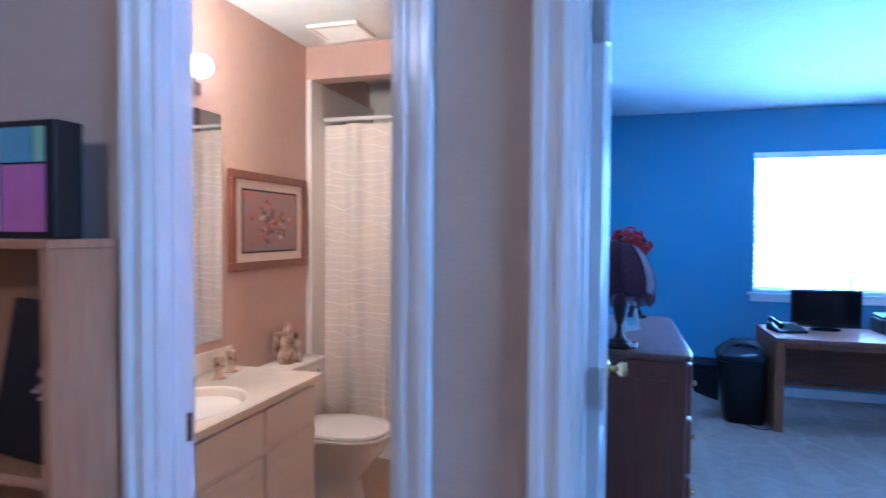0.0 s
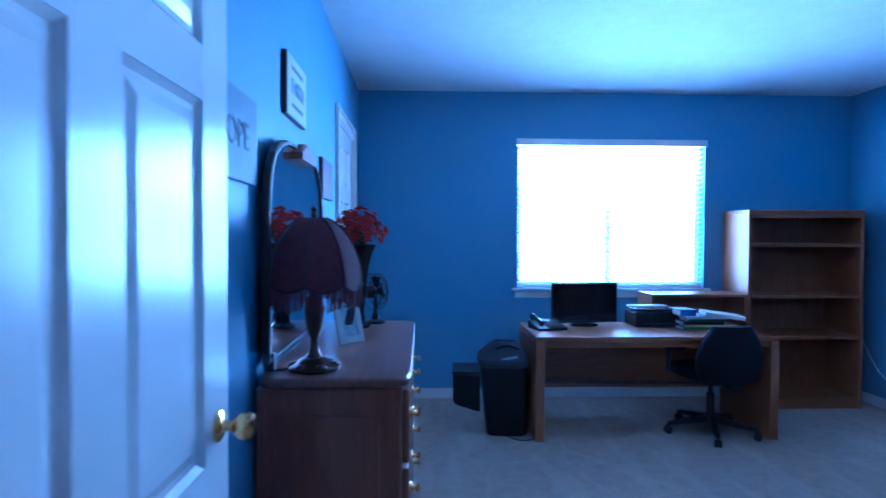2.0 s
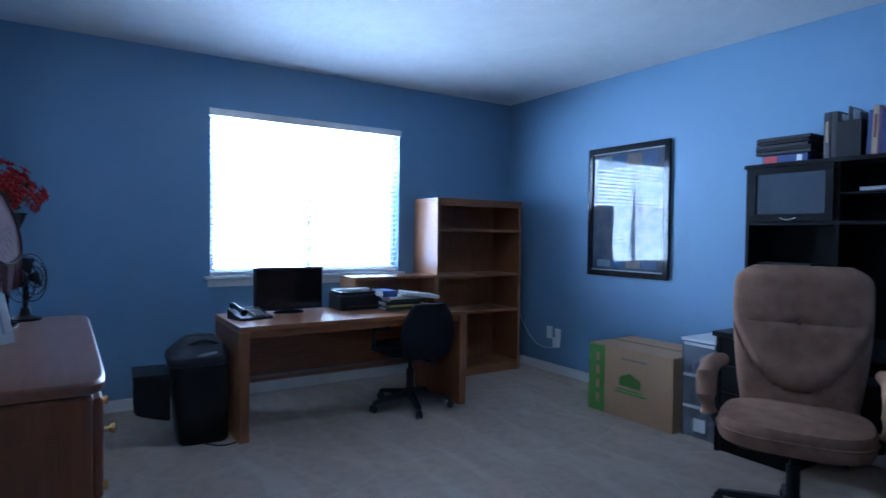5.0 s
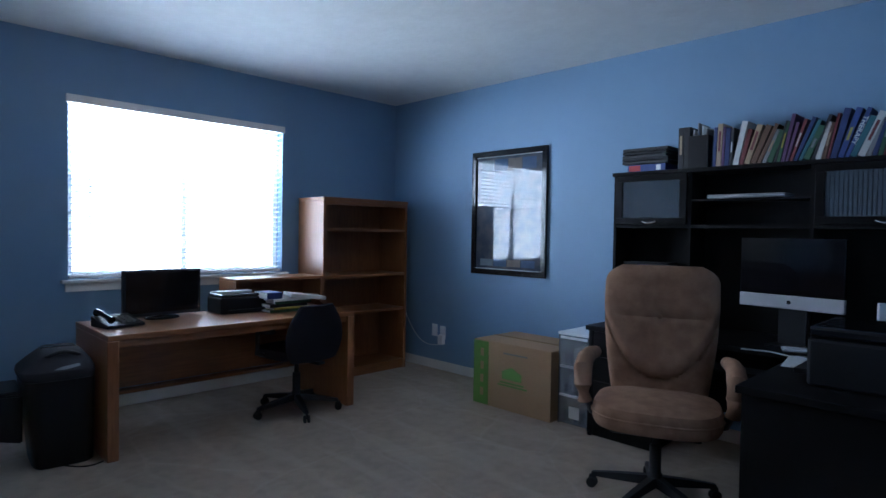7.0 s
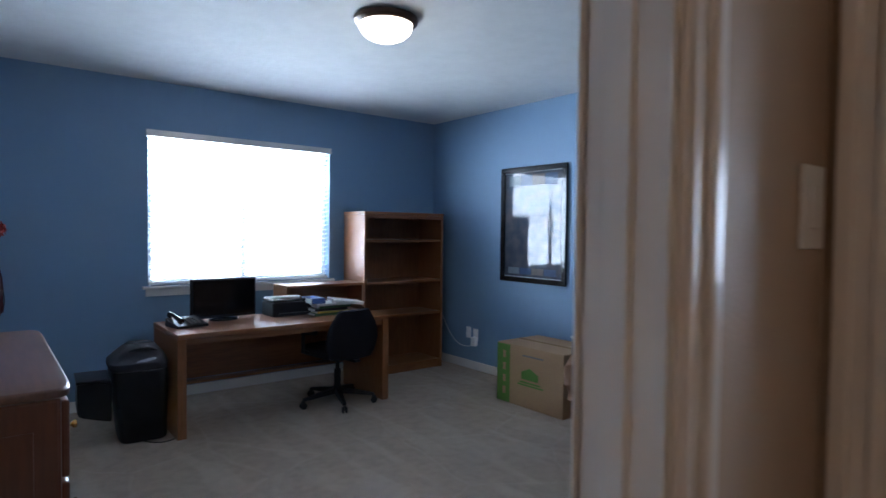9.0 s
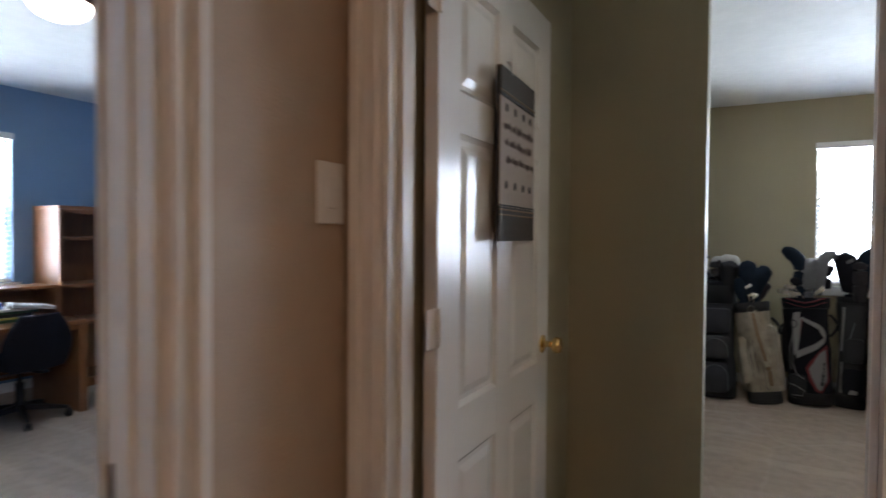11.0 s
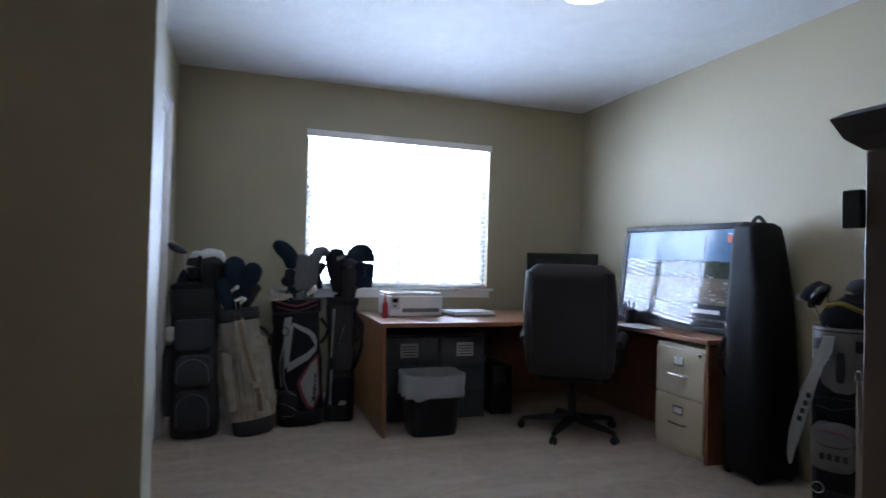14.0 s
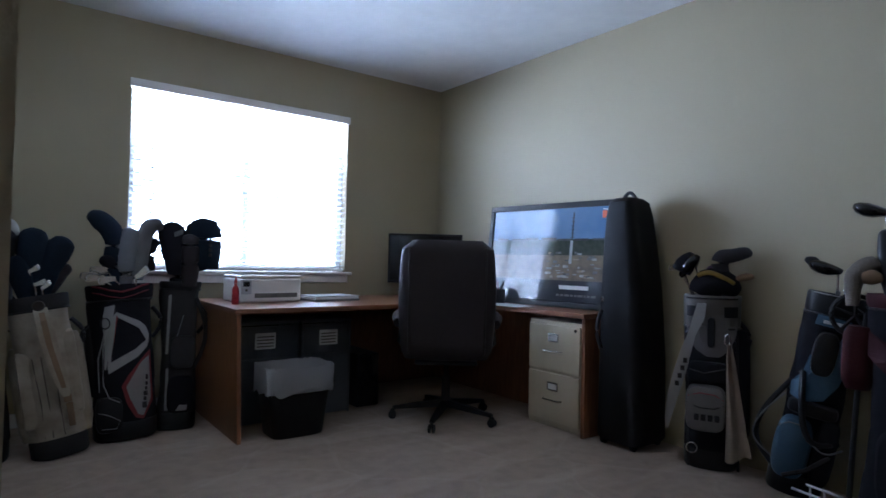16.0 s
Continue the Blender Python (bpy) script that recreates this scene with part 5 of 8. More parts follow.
def suede_chair():
    t = thing("armchair_office", pose(3.03, 2.42, 0, 0, 0, 23), "tan suede executive office chair with padded arms on a black base", "chair")
    star_base(t, 0.31, BLACK, a0=0.15)
    bm = bmesh.new()
    cushion(bm, -0.03, 0, 0.455, 0.265, 0.295, 0.066, 3.0)
    part("seat", bm, SUEDE, t, "thick tan suede seat", True)
    part("seat_piping", tube(bmesh.new(), [Vector(q) for q in oval(-0.03, 0, 0.462, 0.267, 0.297, 40, 3.0)] + [Vector(oval(-0.03, 0, 0.462, 0.267, 0.297, 40, 3.0)[0])], 0.005, 6), SUEDE, t)
    part("seat_pan", B(-0.2, 0.2, -0.2, 0.2, 0.375, 0.40, 0.01), BLACK, t)
    bm = bmesh.new()
    rings = []
    for i in range(45):
        u = i / 44
        wd = 0.232 + 0.052 * math.sin(math.pi / 2 * min(u / 0.72, 1))
        if u > 0.84:
            wd *= (1 - 0.30 * ((u - 0.84) / 0.16) ** 3.0)
        x = 0.20 + 0.085 * u
        th = 0.062 + 0.014 * math.sin(math.pi * u)
        if u > 0.92:
            th *= 1 - 0.75 * ((u - 0.92) / 0.08) ** 2
        if u < 0.06:
            th *= 0.6 + 0.4 * u / 0.06
        ring = []
        for cx, cy, _ in oval(0, 0, 0, 1, 1, 96, 2.8):
            dent = 0.0
            if cy < 0:
                edge = 0.16 + 0.46 * abs(cx) ** 2.6
                dent += 0.019 * math.exp(-((u - edge) / 0.018) ** 2)
                if u > edge:
                    dent -= 0.030 * math.exp(-((u - edge - 0.10) / 0.10) ** 2) * (1 - 0.5 * abs(cx))
                dent += 0.017 * math.exp(-((u - 0.62) / 0.016) ** 2) * (1 - 0.6 * abs(cx))
                dent += 0.008 * math.exp(-(cx / 0.025) ** 2)
                dent += 0.020 * math.exp(-(cx / 0.07) ** 2 - ((u - 0.62) / 0.05) ** 2)
                dent += 0.004 * noise.noise(Vector((cx * 4, u * 6, 2)))
            ring.append((x + th * cy + dent, wd * cx, 0.46 + 0.685 * u))
        rings.append(ring)
    loft(bm, rings)
    part("backrest", bm, SUEDE, t, "tufted tan suede back with a round lumbar pad", True)
    part("tuft_button", lathe(bmesh.new(), [(0.012, 0), (0.010, 0.006), (0.001, 0.008)], 12, Matrix.Translation((0.202, 0, 0.885)) @ Matrix.Rotation(radians(-90), 4, 'Y')), SUEDE, t, smooth=True)
    part("seat_seam", tube(bmesh.new(), [(-0.27, 0, 0.500), (-0.12, 0, 0.5185), (0.08, 0, 0.5185), (0.16, 0, 0.515)], 0.004, 6), SUEDE, t)
    for s in (-1, 1):
        bm = bmesh.new()
        tube(bm, [(-0.14, 0.325 * s, 0.50), (-0.155, 0.333 * s, 0.58), (-0.13, 0.338 * s, 0.655), (-0.05, 0.338 * s, 0.685), (0.08, 0.333 * s, 0.685), (0.17, 0.315 * s, 0.68)], [0.036, 0.042, 0.045, 0.042, 0.038, 0.03], 14)
        arm = part("armrest", bm, SUEDE, t, "padded suede armrest", True)
        part("arm_bracket", tube(bmesh.new(), [(-0.12, 0.325 * s, 0.52), (-0.05, 0.30 * s, 0.43), (0.0, 0.22 * s, 0.39)], 0.022, 10), BLACK, arm, smooth=True)


suede_chair()

# ---------- bathroom ----------
BX = -1.75
t = thing("vanity", pose(BX, 0, 0.008), "cream bathroom vanity cabinet with raised-panel doors", "vanity")
part("body", B(0.0, 0.49, 1.10, 2.32, 0.09, 0.765, 0.003), CREAM, t)
part("toe_kick", B(0.0, 0.43, 1.10, 2.31, 0, 0.0895), CREAM, t)
part("end_panel", B(0.05, 0.44, 2.32, 2.326, 0.14, 0.72, 0.002), CREAM, t)
for y0, y1, z0, z1 in ((1.13, 1.50, 0.12, 0.56), (1.52, 1.89, 0.12, 0.56), (1.91, 2.30, 0.12, 0.56), (1.13, 1.89, 0.59, 0.745), (1.91, 2.30, 0.59, 0.745)):
    bm = bmesh.new()
    box(bm, 0.491, 0.506, y0, y1, z0, z1, 0.003)
    if z1 < 0.6:
        loft(bm, [[(x, y0 + i, z0 + i), (x, y1 - i, z0 + i), (x, y1 - i, z1 - i), (x, y0 + i, z1 - i)] for x, i in ((0.5055, 0.05), (0.511, 0.062), (0.512, 0.07))])
    part("door" if z1 < 0.6 else "drawer_front", bm, CREAM, t)
ct = thing("countertop", pose(BX, 0, 0.7735), "cultured marble vanity top with an oval basin", "countertop")
bm = bmesh.new()
n = 40
bowl = oval(0.28, 1.72, 0, 0.19, 0.25, n)
rect = []
for (x, y, _) in bowl:
    dx, dy = x - 0.28, y - 1.72
    k = min((0.245 if dx > 0 else 0.278) / max(abs(dx), 1e-6), 0.625 / max(abs(dy), 1e-6))
    rect.append((0.28 + dx * k, 1.72 + dy * k, 0.03))
rings = [[(x, y, 0.0) for x, y, _ in rect], [(x, y, 0.028) for x, y, _ in rect], [(0.28 + (x - 0.28) * 0.992, 1.72 + (y - 1.72) * 0.997, 0.03) for x, y, _ in rect]]
for k, z in ((1.12, 0.03), (1.06, 0.036), (1.0, 0.03), (0.92, -0.02), (0.75, -0.07), (0.45, -0.10), (0.08, -0.105)):
    rings.append([(0.28 + (x - 0.28) * k, 1.72 + (y - 1.72) * k, z) for x, y, _ in bowl])
loft(bm, rings, cap=False)
part("top_and_basin", bm, MARBLE, ct, smooth=True)
part("backsplash", B(0.002, 0.022, 1.09, 2.345, 0.0305, 0.13, 0.004), MARBLE, ct)
fc = thing("faucet", pose(BX + 0.075, 1.72, 0.8045), "chrome basin faucet with two handles", "faucet")
part("plate", B(-0.025, 0.025, -0.08, 0.08, 0, 0.012, 0.005), CHROME, fc)
part("spout", tube(bmesh.new(), [(0, 0, 0.01), (0.0, 0, 0.07), (0.04, 0, 0.10), (0.11, 0, 0.085)], [0.016, 0.014, 0.012, 0.011], 12), CHROME, fc, "", True)
for s in (-1, 1):
    part("handle", lathe(bmesh.new(), [(0.018, 0.012), (0.014, 0.03), (0.024, 0.04), (0.024, 0.055), (0.01, 0.06)], 14, Matrix.Translation((0, 0.06 * s, 0))), CHROME, fc, "", True)
for i, (xx, yy) in enumerate(((0.13, 2.10), (0.10, 2.23))):
    cs = thing("candle_holder", pose(BX + xx, yy, 0.8045), "small cream candle holder with painted flowers", "candle holder", "candle holders")
    part("stem", lathe(bmesh.new(), [(0.036, 0), (0.038, 0.006), (0.022, 0.014), (0.015, 0.03), (0.019, 0.06), (0.024, 0.085), (0.022, 0.10), (0.012, 0.10)], 18), PAINTEDCREAM, cs, "", True)
    for k in range(4):
        a = k * 1.57 + 0.4
        part("painted_flower", lathe(bmesh.new(), [(0.008, 0), (0.008, 0.002)], 8, Matrix.Rotation(a, 4, 'Z') @ Matrix.Translation((0.019, 0, 0.055 + 0.01 * (k % 2))) @ Matrix.Rotation(radians(90), 4, 'Y')), SHADE if k % 2 else LEAF, cs)
bm = bmesh.new()
box(bm, 0.001, 0.006, 1.12, 2.29, 0.945, 2.03)
mi = thing("wall_mirror", pose(BX, 0, 0), "large frameless mirror over the vanity", "mirror")
part("glass", bm, MIRROR, mi)
part("clip", B(0.0065, 0.011, 2.05, 2.08, 0.94, 0.955), CHROME, mi)
vl = thing("vanity_light", pose(BX, 1.855, 2.16), "brass vanity light bar with lit round bulbs", "wall light")
part("bar", B(0, 0.035, -0.26, 0.26, -0.075, -0.02, 0.006), CHROME, vl)
for y in (-0.18, 0.0, 0.13):
    part("socket", lathe(bmesh.new(), [(0.028, 0.035), (0.024, 0.09)], 14, Matrix.Translation((0, y, -0.045)) @ Matrix.Rotation(radians(90), 4, 'Y')), CHROME, vl)
    bm = bmesh.new()
    bmesh.ops.create_uvsphere(bm, u_segments=20, v_segments=14, radius=0.05, matrix=Matrix.Translation((0.135, y, 0.015)))
    b = part("bulb", bm, BULB, vl, "lit frosted globe", True)
    b.visible_shadow = False
fp = thing("framed_print", pose(BX, 2.70, 1.522, 0, 0, 90), "floral print with a cream mat in a dark wood frame", "picture")
w2, h2, fw = 0.365, 0.258, 0.045
for b in ((-w2, w2, -0.026, -0.001, -h2, -h2 + fw), (-w2, w2, -0.026, -0.001, h2 - fw, h2), (-w2, -w2 + fw, -0.026, -0.001, -h2 + fw, h2 - fw), (w2 - fw, w2, -0.026, -0.001, -h2 + fw, h2 - fw)):
    part("frame_bar", B(*b, 0.005), CHERRY, fp)
part("mat", B(-w2 + fw, w2 - fw, -0.012, -0.004, -h2 + fw, h2 - fw), material("cream_mat", (0.74, 0.60, 0.50), 0.7, scale=20, mix=0.2), fp)
FLORAL = material("muted_floral_print", (0.30, 0.24, 0.24), 0.4, color2=(0.42, 0.17, 0.12), scale=16, mix=1.0, big=0.6)
part("print", B(-w2 + 0.11, w2 - 0.11, -0.014, -0.0115, -h2 + 0.10, h2 - 0.10), FLORAL, fp)
rnd = random.Random(44)
PETALS = [material("print_" + n, c, 0.45, scale=40, mix=0.5) for n, c in (("rose", (0.38, 0.13, 0.10)), ("cream", (0.58, 0.44, 0.33)), ("plum", (0.16, 0.09, 0.11)), ("sage", (0.15, 0.15, 0.10)), ("brick", (0.28, 0.09, 0.06)))]
for k in range(60):
    u, v = rnd.gauss(0, 0.09), rnd.gauss(-0.02, 0.055)
    if abs(u) > w2 - 0.13 or abs(v) > h2 - 0.12:
        continue
    r = rnd.uniform(0.008, 0.022)
    part("painted_petal", lathe(bmesh.new(), [(r, 0), (r, 0.0004 + 0.00002 * k)], 9, pose(u, -0.0142, v) @ Matrix.Rotation(radians(90), 4, 'X') @ Matrix.Diagonal((1, rnd.uniform(0.5, 1), 1, 1))), rnd.choice(PETALS), fp)
part("mat_line", B(-w2 + 0.1, w2 - 0.1, -0.0135, -0.0118, -h2 + 0.09, h2 - 0.09), DARKINK, fp)
tl = thing("toilet", pose(BX, 2.71, 0.008), "white porcelain toilet with a closed lid", "toilet")
part("tank", B(0.012, 0.20, -0.23, 0.23, 0.36, 0.70, 0.02), CERAMIC, tl, "", True)
part("tank_lid", B(0.005, 0.215, -0.245, 0.245, 0.7005, 0.735, 0.012), CERAMIC, tl, "", True)
bm = bmesh.new()
loft(bm, [oval(cx, 0, z, rx, ry, 28, 2.4) for z, cx, rx, ry in ((0.0, 0.38, 0.20, 0.12), (0.03, 0.38, 0.19, 0.11), (0.14, 0.39, 0.16, 0.095), (0.24, 0.42, 0.20, 0.13), (0.33, 0.45, 0.25, 0.175), (0.375, 0.46, 0.26, 0.185))])
part("bowl", bm, CERAMIC, tl, "", True)
bm = bmesh.new()
loft(bm, [oval(0.455, 0, z, rx, ry, 32, 2.3) for z, rx, ry in ((0.376, 0.262, 0.188), (0.384, 0.268, 0.194), (0.394, 0.268, 0.194), (0.398, 0.262, 0.188))])
part("seat", bm, CERAMIC, tl, "", True)
bm = bmesh.new()
loft(bm, [oval(0.45, 0, z, rx, ry, 32, 2.3) for z, rx, ry in ((0.400, 0.258, 0.186), (0.408, 0.266, 0.193), (0.420, 0.262, 0.188), (0.430, 0.22, 0.15), (0.433, 0.10, 0.06))])
part("lid", bm, CERAMIC, tl, "", True)
part("flush_lever", tube(bmesh.new(), [(0.20, 0.17, 0.66), (0.215, 0.17, 0.66), (0.218, 0.10, 0.65)], 0.007), CHROME, tl)
bm = bmesh.new()
for cx, cy, s in ((0, 0, 1.0), (0.03, 0.055, 0.75)):
    loft(bm, [oval(cx + dx * s, cy, z * s, r * s, r * s * 0.85, 14) for z, r, dx in ((0, 0.045, 0), (0.03, 0.05, 0), (0.09, 0.034, 0.004), (0.14, 0.038, 0.006), (0.165, 0.02, 0.008), (0.18, 0.024, 0.01), (0.205, 0.026, 0.012), (0.225, 0.014, 0.01))])
box(bm, -0.05, -0.03, -0.05, 0.05, 0.06, 0.17, 0.008)
fg = part("figurine", bm, material("painted_ceramic", (0.60, 0.48, 0.36), 0.35, color2=(0.16, 0.07, 0.04), scale=22, mix=1.0, big=0.3), None, "", True)
fg.location = (BX + 0.11, 2.69, 0.7435)
tagged(fg, "cream ceramic figurine standing on the toilet tank", "figurine")
CURT = material("sheer_striped_curtain", (0.76, 0.68, 0.58), 0.7, scale=40, mix=0.2)
CURTW = material("white_wavy_stripe", (0.85, 0.80, 0.72), 0.6, scale=30, mix=0.1)
sc = thing("shower_curtain", pose(-1.715, 3.27, 0), "beige shower curtain with white wavy stripes on a rod", "curtain")
bm = bmesh.new()


def fold(x):
    return 0.018 * math.sin(x * 21) + 0.010 * math.sin(x * 47 + 1)


nx = 90
rows = []
for j in range(2):
    rows.append([bm.verts.new((1.52 * i / nx, fold(1.52 * i / nx), (2.15, 0.16)[j])) for i in range(nx + 1)])
for i in range(nx):
    bm.faces.new((rows[0][i], rows[0][i + 1], rows[1][i + 1], rows[1][i]))
part("cloth", bm, CURT, sc, "beige sheer cloth", True)
bm = bmesh.new()
rnd = random.Random(12)
zz = 2.10
while zz > 0.25:
    ph1, ph2, amp = rnd.uniform(0, 6), rnd.uniform(0, 6), rnd.uniform(0.006, 0.016)
    prev = None
    for i in range(nx + 1):
        x = 1.52 * i / nx
        z = zz + amp * math.sin(x * 17 + ph1) + amp * 0.6 * math.sin(x * 31 + ph2)
        wd = 0.0022 + 0.0026 * (0.5 + 0.5 * math.sin(x * 9 + ph2))
        cur = (bm.verts.new((x, fold(x) - 0.003, z - wd)), bm.verts.new((x, fold(x) - 0.003, z + wd)))
        if prev:
            bm.faces.new((prev[0], cur[0], cur[1], prev[1]))
        prev = cur
    zz -= rnd.uniform(0.032, 0.055)
tagged(part("wavy_stripes", bm, CURTW, sc, "white wavy stripes"), kind="stuff")
part("rod", tube(bmesh.new(), [(0.0, 0, 2.185), (1.53, 0, 2.185)], 0.013, 12), WHITE, sc)
for k in range(12):
    a = 0.04 + k * 0.13
    part("ring", tube(bmesh.new(), [(a, 0.02 * math.cos(q), 2.172 + 0.028 * math.sin(q)) for q in [2 * math.pi * i / 14 for i in range(15)]], 0.003, 5), WHITE, sc)
tb = thing("bathtub", pose(-1.71, 3.33, 0.008), "white bathtub behind the curtain", "bathtub")
bm = bmesh.new()
loft(bm, [oval(0.76, 0.35, z, rx, ry, 32, p) for z, rx, ry, p in ((0, 0.755, 0.345, 12), (0.44, 0.755, 0.345, 12), (0.45, 0.74, 0.335, 10), (0.44, 0.68, 0.28, 6), (0.1, 0.58, 0.22, 4), (0.08, 0.3, 0.1, 3))])
part("shell", bm, CERAMIC, tb, "", True)
vt = thing("ceiling_vent", pose(-1.40, 2.88, H), "white slatted ceiling exhaust vent", "vent")
for b in ((-0.15, 0.15, -0.13, -0.105), (-0.15, 0.15, 0.105, 0.13), (-0.15, -0.125, -0.105, 0.105), (0.125, 0.15, -0.105, 0.105)):
    part("frame", B(*b, -0.022, -0.001, 0.004), CREAM, vt)
for k in range(9):
    part("slat", B(-0.1245, 0.1245, -0.098 + k * 0.0235, -0.086 + k * 0.0235, -0.018, -0.006, 0.002), CREAM, vt)
part("backing", B(-0.124, 0.124, -0.104, 0.104, -0.005, -0.002), INK, vt)

# ---------- hall bookcase ----------
hb = thing("bookcase", pose(-1.99, 0.785, 0), "light oak bookcase holding frames against the hall wall", "bookcase")
w, d, h = 0.985, 0.182, 1.455
MAPLE = material("light_oak_veneer", (0.41, 0.205, 0.088), 0.45, color2=(0.31, 0.15, 0.062), scale=9, mix=0.8, stretch=(8, 8, 0.6), bump=0.06)
part("side_panel", B(w - 0.022, w, 0, d, 0, h - 0.021), MAPLE, hb)
part("side_panel", B(0, 0.022, 0, d, 0, h - 0.021), MAPLE, hb)
part("top", B(0, w, -0.004, d, h - 0.0205, h, 0.003), MAPLE, hb)
part("back", B(0.0225, w - 0.0225, d - 0.01, d - 0.002, 0, h - 0.021), MAPLE, hb)
for z in (0.05, 0.49, 0.945):
    part("shelf", B(0.0225, w - 0.0225, 0.003, d - 0.011, z - 0.011, z + 0.011), MAPLE, hb)
cf = thing("collage_frame", pose(-1.40, 0.83, h, 0, 0, 0), "deep black collage frame with coloured pictures on the bookcase", "picture frame")
part("case", B(0, 0.36, 0, 0.07, 0, 0.255, 0.003), BLACK, cf)
for b, cc in (((0.015, 0.20, 0.10, 0.24), (0.4, 0.42, 0.45)), ((0.205, 0.30, 0.165, 0.24), (0.15, 0.3, 0.42)), ((0.305, 0.335, 0.165, 0.24), (0.3, 0.45, 0.3)), ((0.21, 0.335, 0.015, 0.16), (0.42, 0.13, 0.32)), ((0.015, 0.20, 0.015, 0.095), (0.55, 0.56, 0.58))):
    part("picture", B(b[0], b[1], -0.003, -0.0002, b[2], b[3]), material("collage_print", cc, 0.3, scale=18, mix=0.7), cf)
bf = thing("black_frame", pose(-1.17, 0.85, 0.9565, 0, 0, -8), "black frame with a silver flower ornament on the shelf", "picture frame")
q = Matrix.Rotation(radians(-10), 4, 'X')
part("panel", B(-0.13, 0.13, 0, 0.015, 0, 0.36, 0.003, m=q), BLACK, bf)
bm = bmesh.new()
rnd = random.Random(2)
for k in range(40):
    a, r = rnd.uniform(0, 6.28), rnd.uniform(0, 0.045)
    bmesh.ops.create_icosphere(bm, subdivisions=1, radius=rnd.uniform(0.006, 0.012), matrix=q @ Matrix.Translation((0.06 + r * math.cos(a), -0.005, 0.16 + 1.2 * r * math.sin(a))))
part("ornament", bm, CHROME, bf, "silver flower ornament")
f2 = photo_frame(pose(-1.15, 0.84, 0.5015, 0, 0, -8), 0.2, 0.26, "dark photo frame with a bright picture on the shelf", BLACK, PICBLUE, 10)

# ---------- sage room ----------
NAVY = material("navy_fleece_cover", (0.011, 0.019, 0.032), 0.85, scale=80, mix=0.5, bump=0.2, spec=0.15)
CREAMBAG = material("cream_bag_vinyl", (0.36, 0.31, 0.24), 0.55, color2=(0.21, 0.18, 0.135), scale=11, mix=0.8, bump=0.5, bump_scale=16, big=0.4)
TAN = material("tan_strap", (0.20, 0.13, 0.075), 0.7, scale=40, mix=0.5)
BAGWHITE = material("white_bag_vinyl", (0.25, 0.245, 0.24), 0.5, scale=20, mix=0.3)
BAGRED = material("red_bag_vinyl", (0.17, 0.012, 0.016), 0.5, scale=20, mix=0.3)
BAGBLUE = material("blue_bag_nylon", (0.042, 0.092, 0.15), 0.6, scale=60, mix=0.4, bump=0.15)
MAROON = material("dark_red_nylon", (0.034, 0.004, 0.006), 0.7, scale=60, mix=0.4, bump=0.15, spec=0.2)
BAGGREY = material("grey_bag_nylon", (0.036, 0.035, 0.037), 0.7, scale=60, mix=0.4, bump=0.15, spec=0.2)
SILVER = material("silver_cover", (0.125, 0.13, 0.14), 0.45, scale=30, mix=0.5)
YELLOW = material("yellow_trim", (0.20, 0.13, 0.015), 0.5, scale=30)


TILT = {}


def golf_bag(m, label, body_mat, h=0.86, r=0.135, base_mat=None, cuff_mat=None, tilt=(0, 0), squash=0.85, waist=0.13, cuff=0.10, group="golf bags"):
    """A bag that stands on local z with its front to -y; tilt: degrees about its x and y axes."""
    q = pose(0, 0, 0, *tilt)
    t = thing("golf_bag", m @ q, label, "golf bag", group)
    TILT[t.name] = q.inverted()
    bm = bmesh.new()
    loft(bm, [oval(0, 0, z, rr, rr * squash, 28, 2.6) for z, rr in ((0.0, r * 0.90), (0.014, r * 0.96), (0.09, r * 0.97), (0.10, r * 0.93))])
    part("base", bm, base_mat or BLACK, t, "moulded base", True)
    bm = bmesh.new()
    rings = []
    for i in range(25):
        u = i / 24
        k = 0.97 - waist * math.sin(math.pi * u)
        z = 0.101 + (h - cuff - 0.105) * u
        ring = []
        for x, y, _ in oval(0.006 * math.sin(5 * u), 0, z, r * k, r * squash * k, 40, 2.4):
            p = Vector((x * 9, y * 9, z * 7 + len(label)))
            w = 1 + 0.055 * noise.noise(p) + 0.03 * noise.noise(p * 2.7)
            ring.append((x * w, y * w, z))
        rings.append(ring)
    loft(bm, rings)
    part("body", bm, body_mat, t, "", True)
    bm = bmesh.new()
    loft(bm, [oval(0, 0, z, rr, rr * squash, 32, 2.4) for z, rr in ((h - cuff, r * 0.96), (h - cuff + 0.015, r * 1.02), (h - 0.012, r * 1.05), (h, r * 1.02), (h - 0.008, r * 0.95), (h - 0.06, r * 0.93))])
    part("top_cuff", bm, cuff_mat or body_mat, t, "padded top cuff", True)
    part("divider", B(-r * 0.85, r * 0.85, -0.006, 0.006, h - 0.075, h - 0.005, 0.003), BLACK, t)
    part("divider", B(-0.006, 0.006, -r * 0.7, r * 0.7, h - 0.075, h - 0.008, 0.003), BLACK, t)
    part("top_ring", tube(bmesh.new(), oval(0, 0, h - cuff, r * 1.0, r * squash * 1.0, 26, 2.4) + [oval(0, 0, h - cuff, r, r * squash, 26, 2.4)[0]], 0.006, 6), BLACK, t)
    part("carry_handle", tube(bmesh.new(), arc((r * 0.98, 0.02, h - 0.14), (r * 0.95, 0.02, h - 0.32), (0.05, 0, 0), 8), 0.012, 8), BLACK, t, smooth=True)
    return t


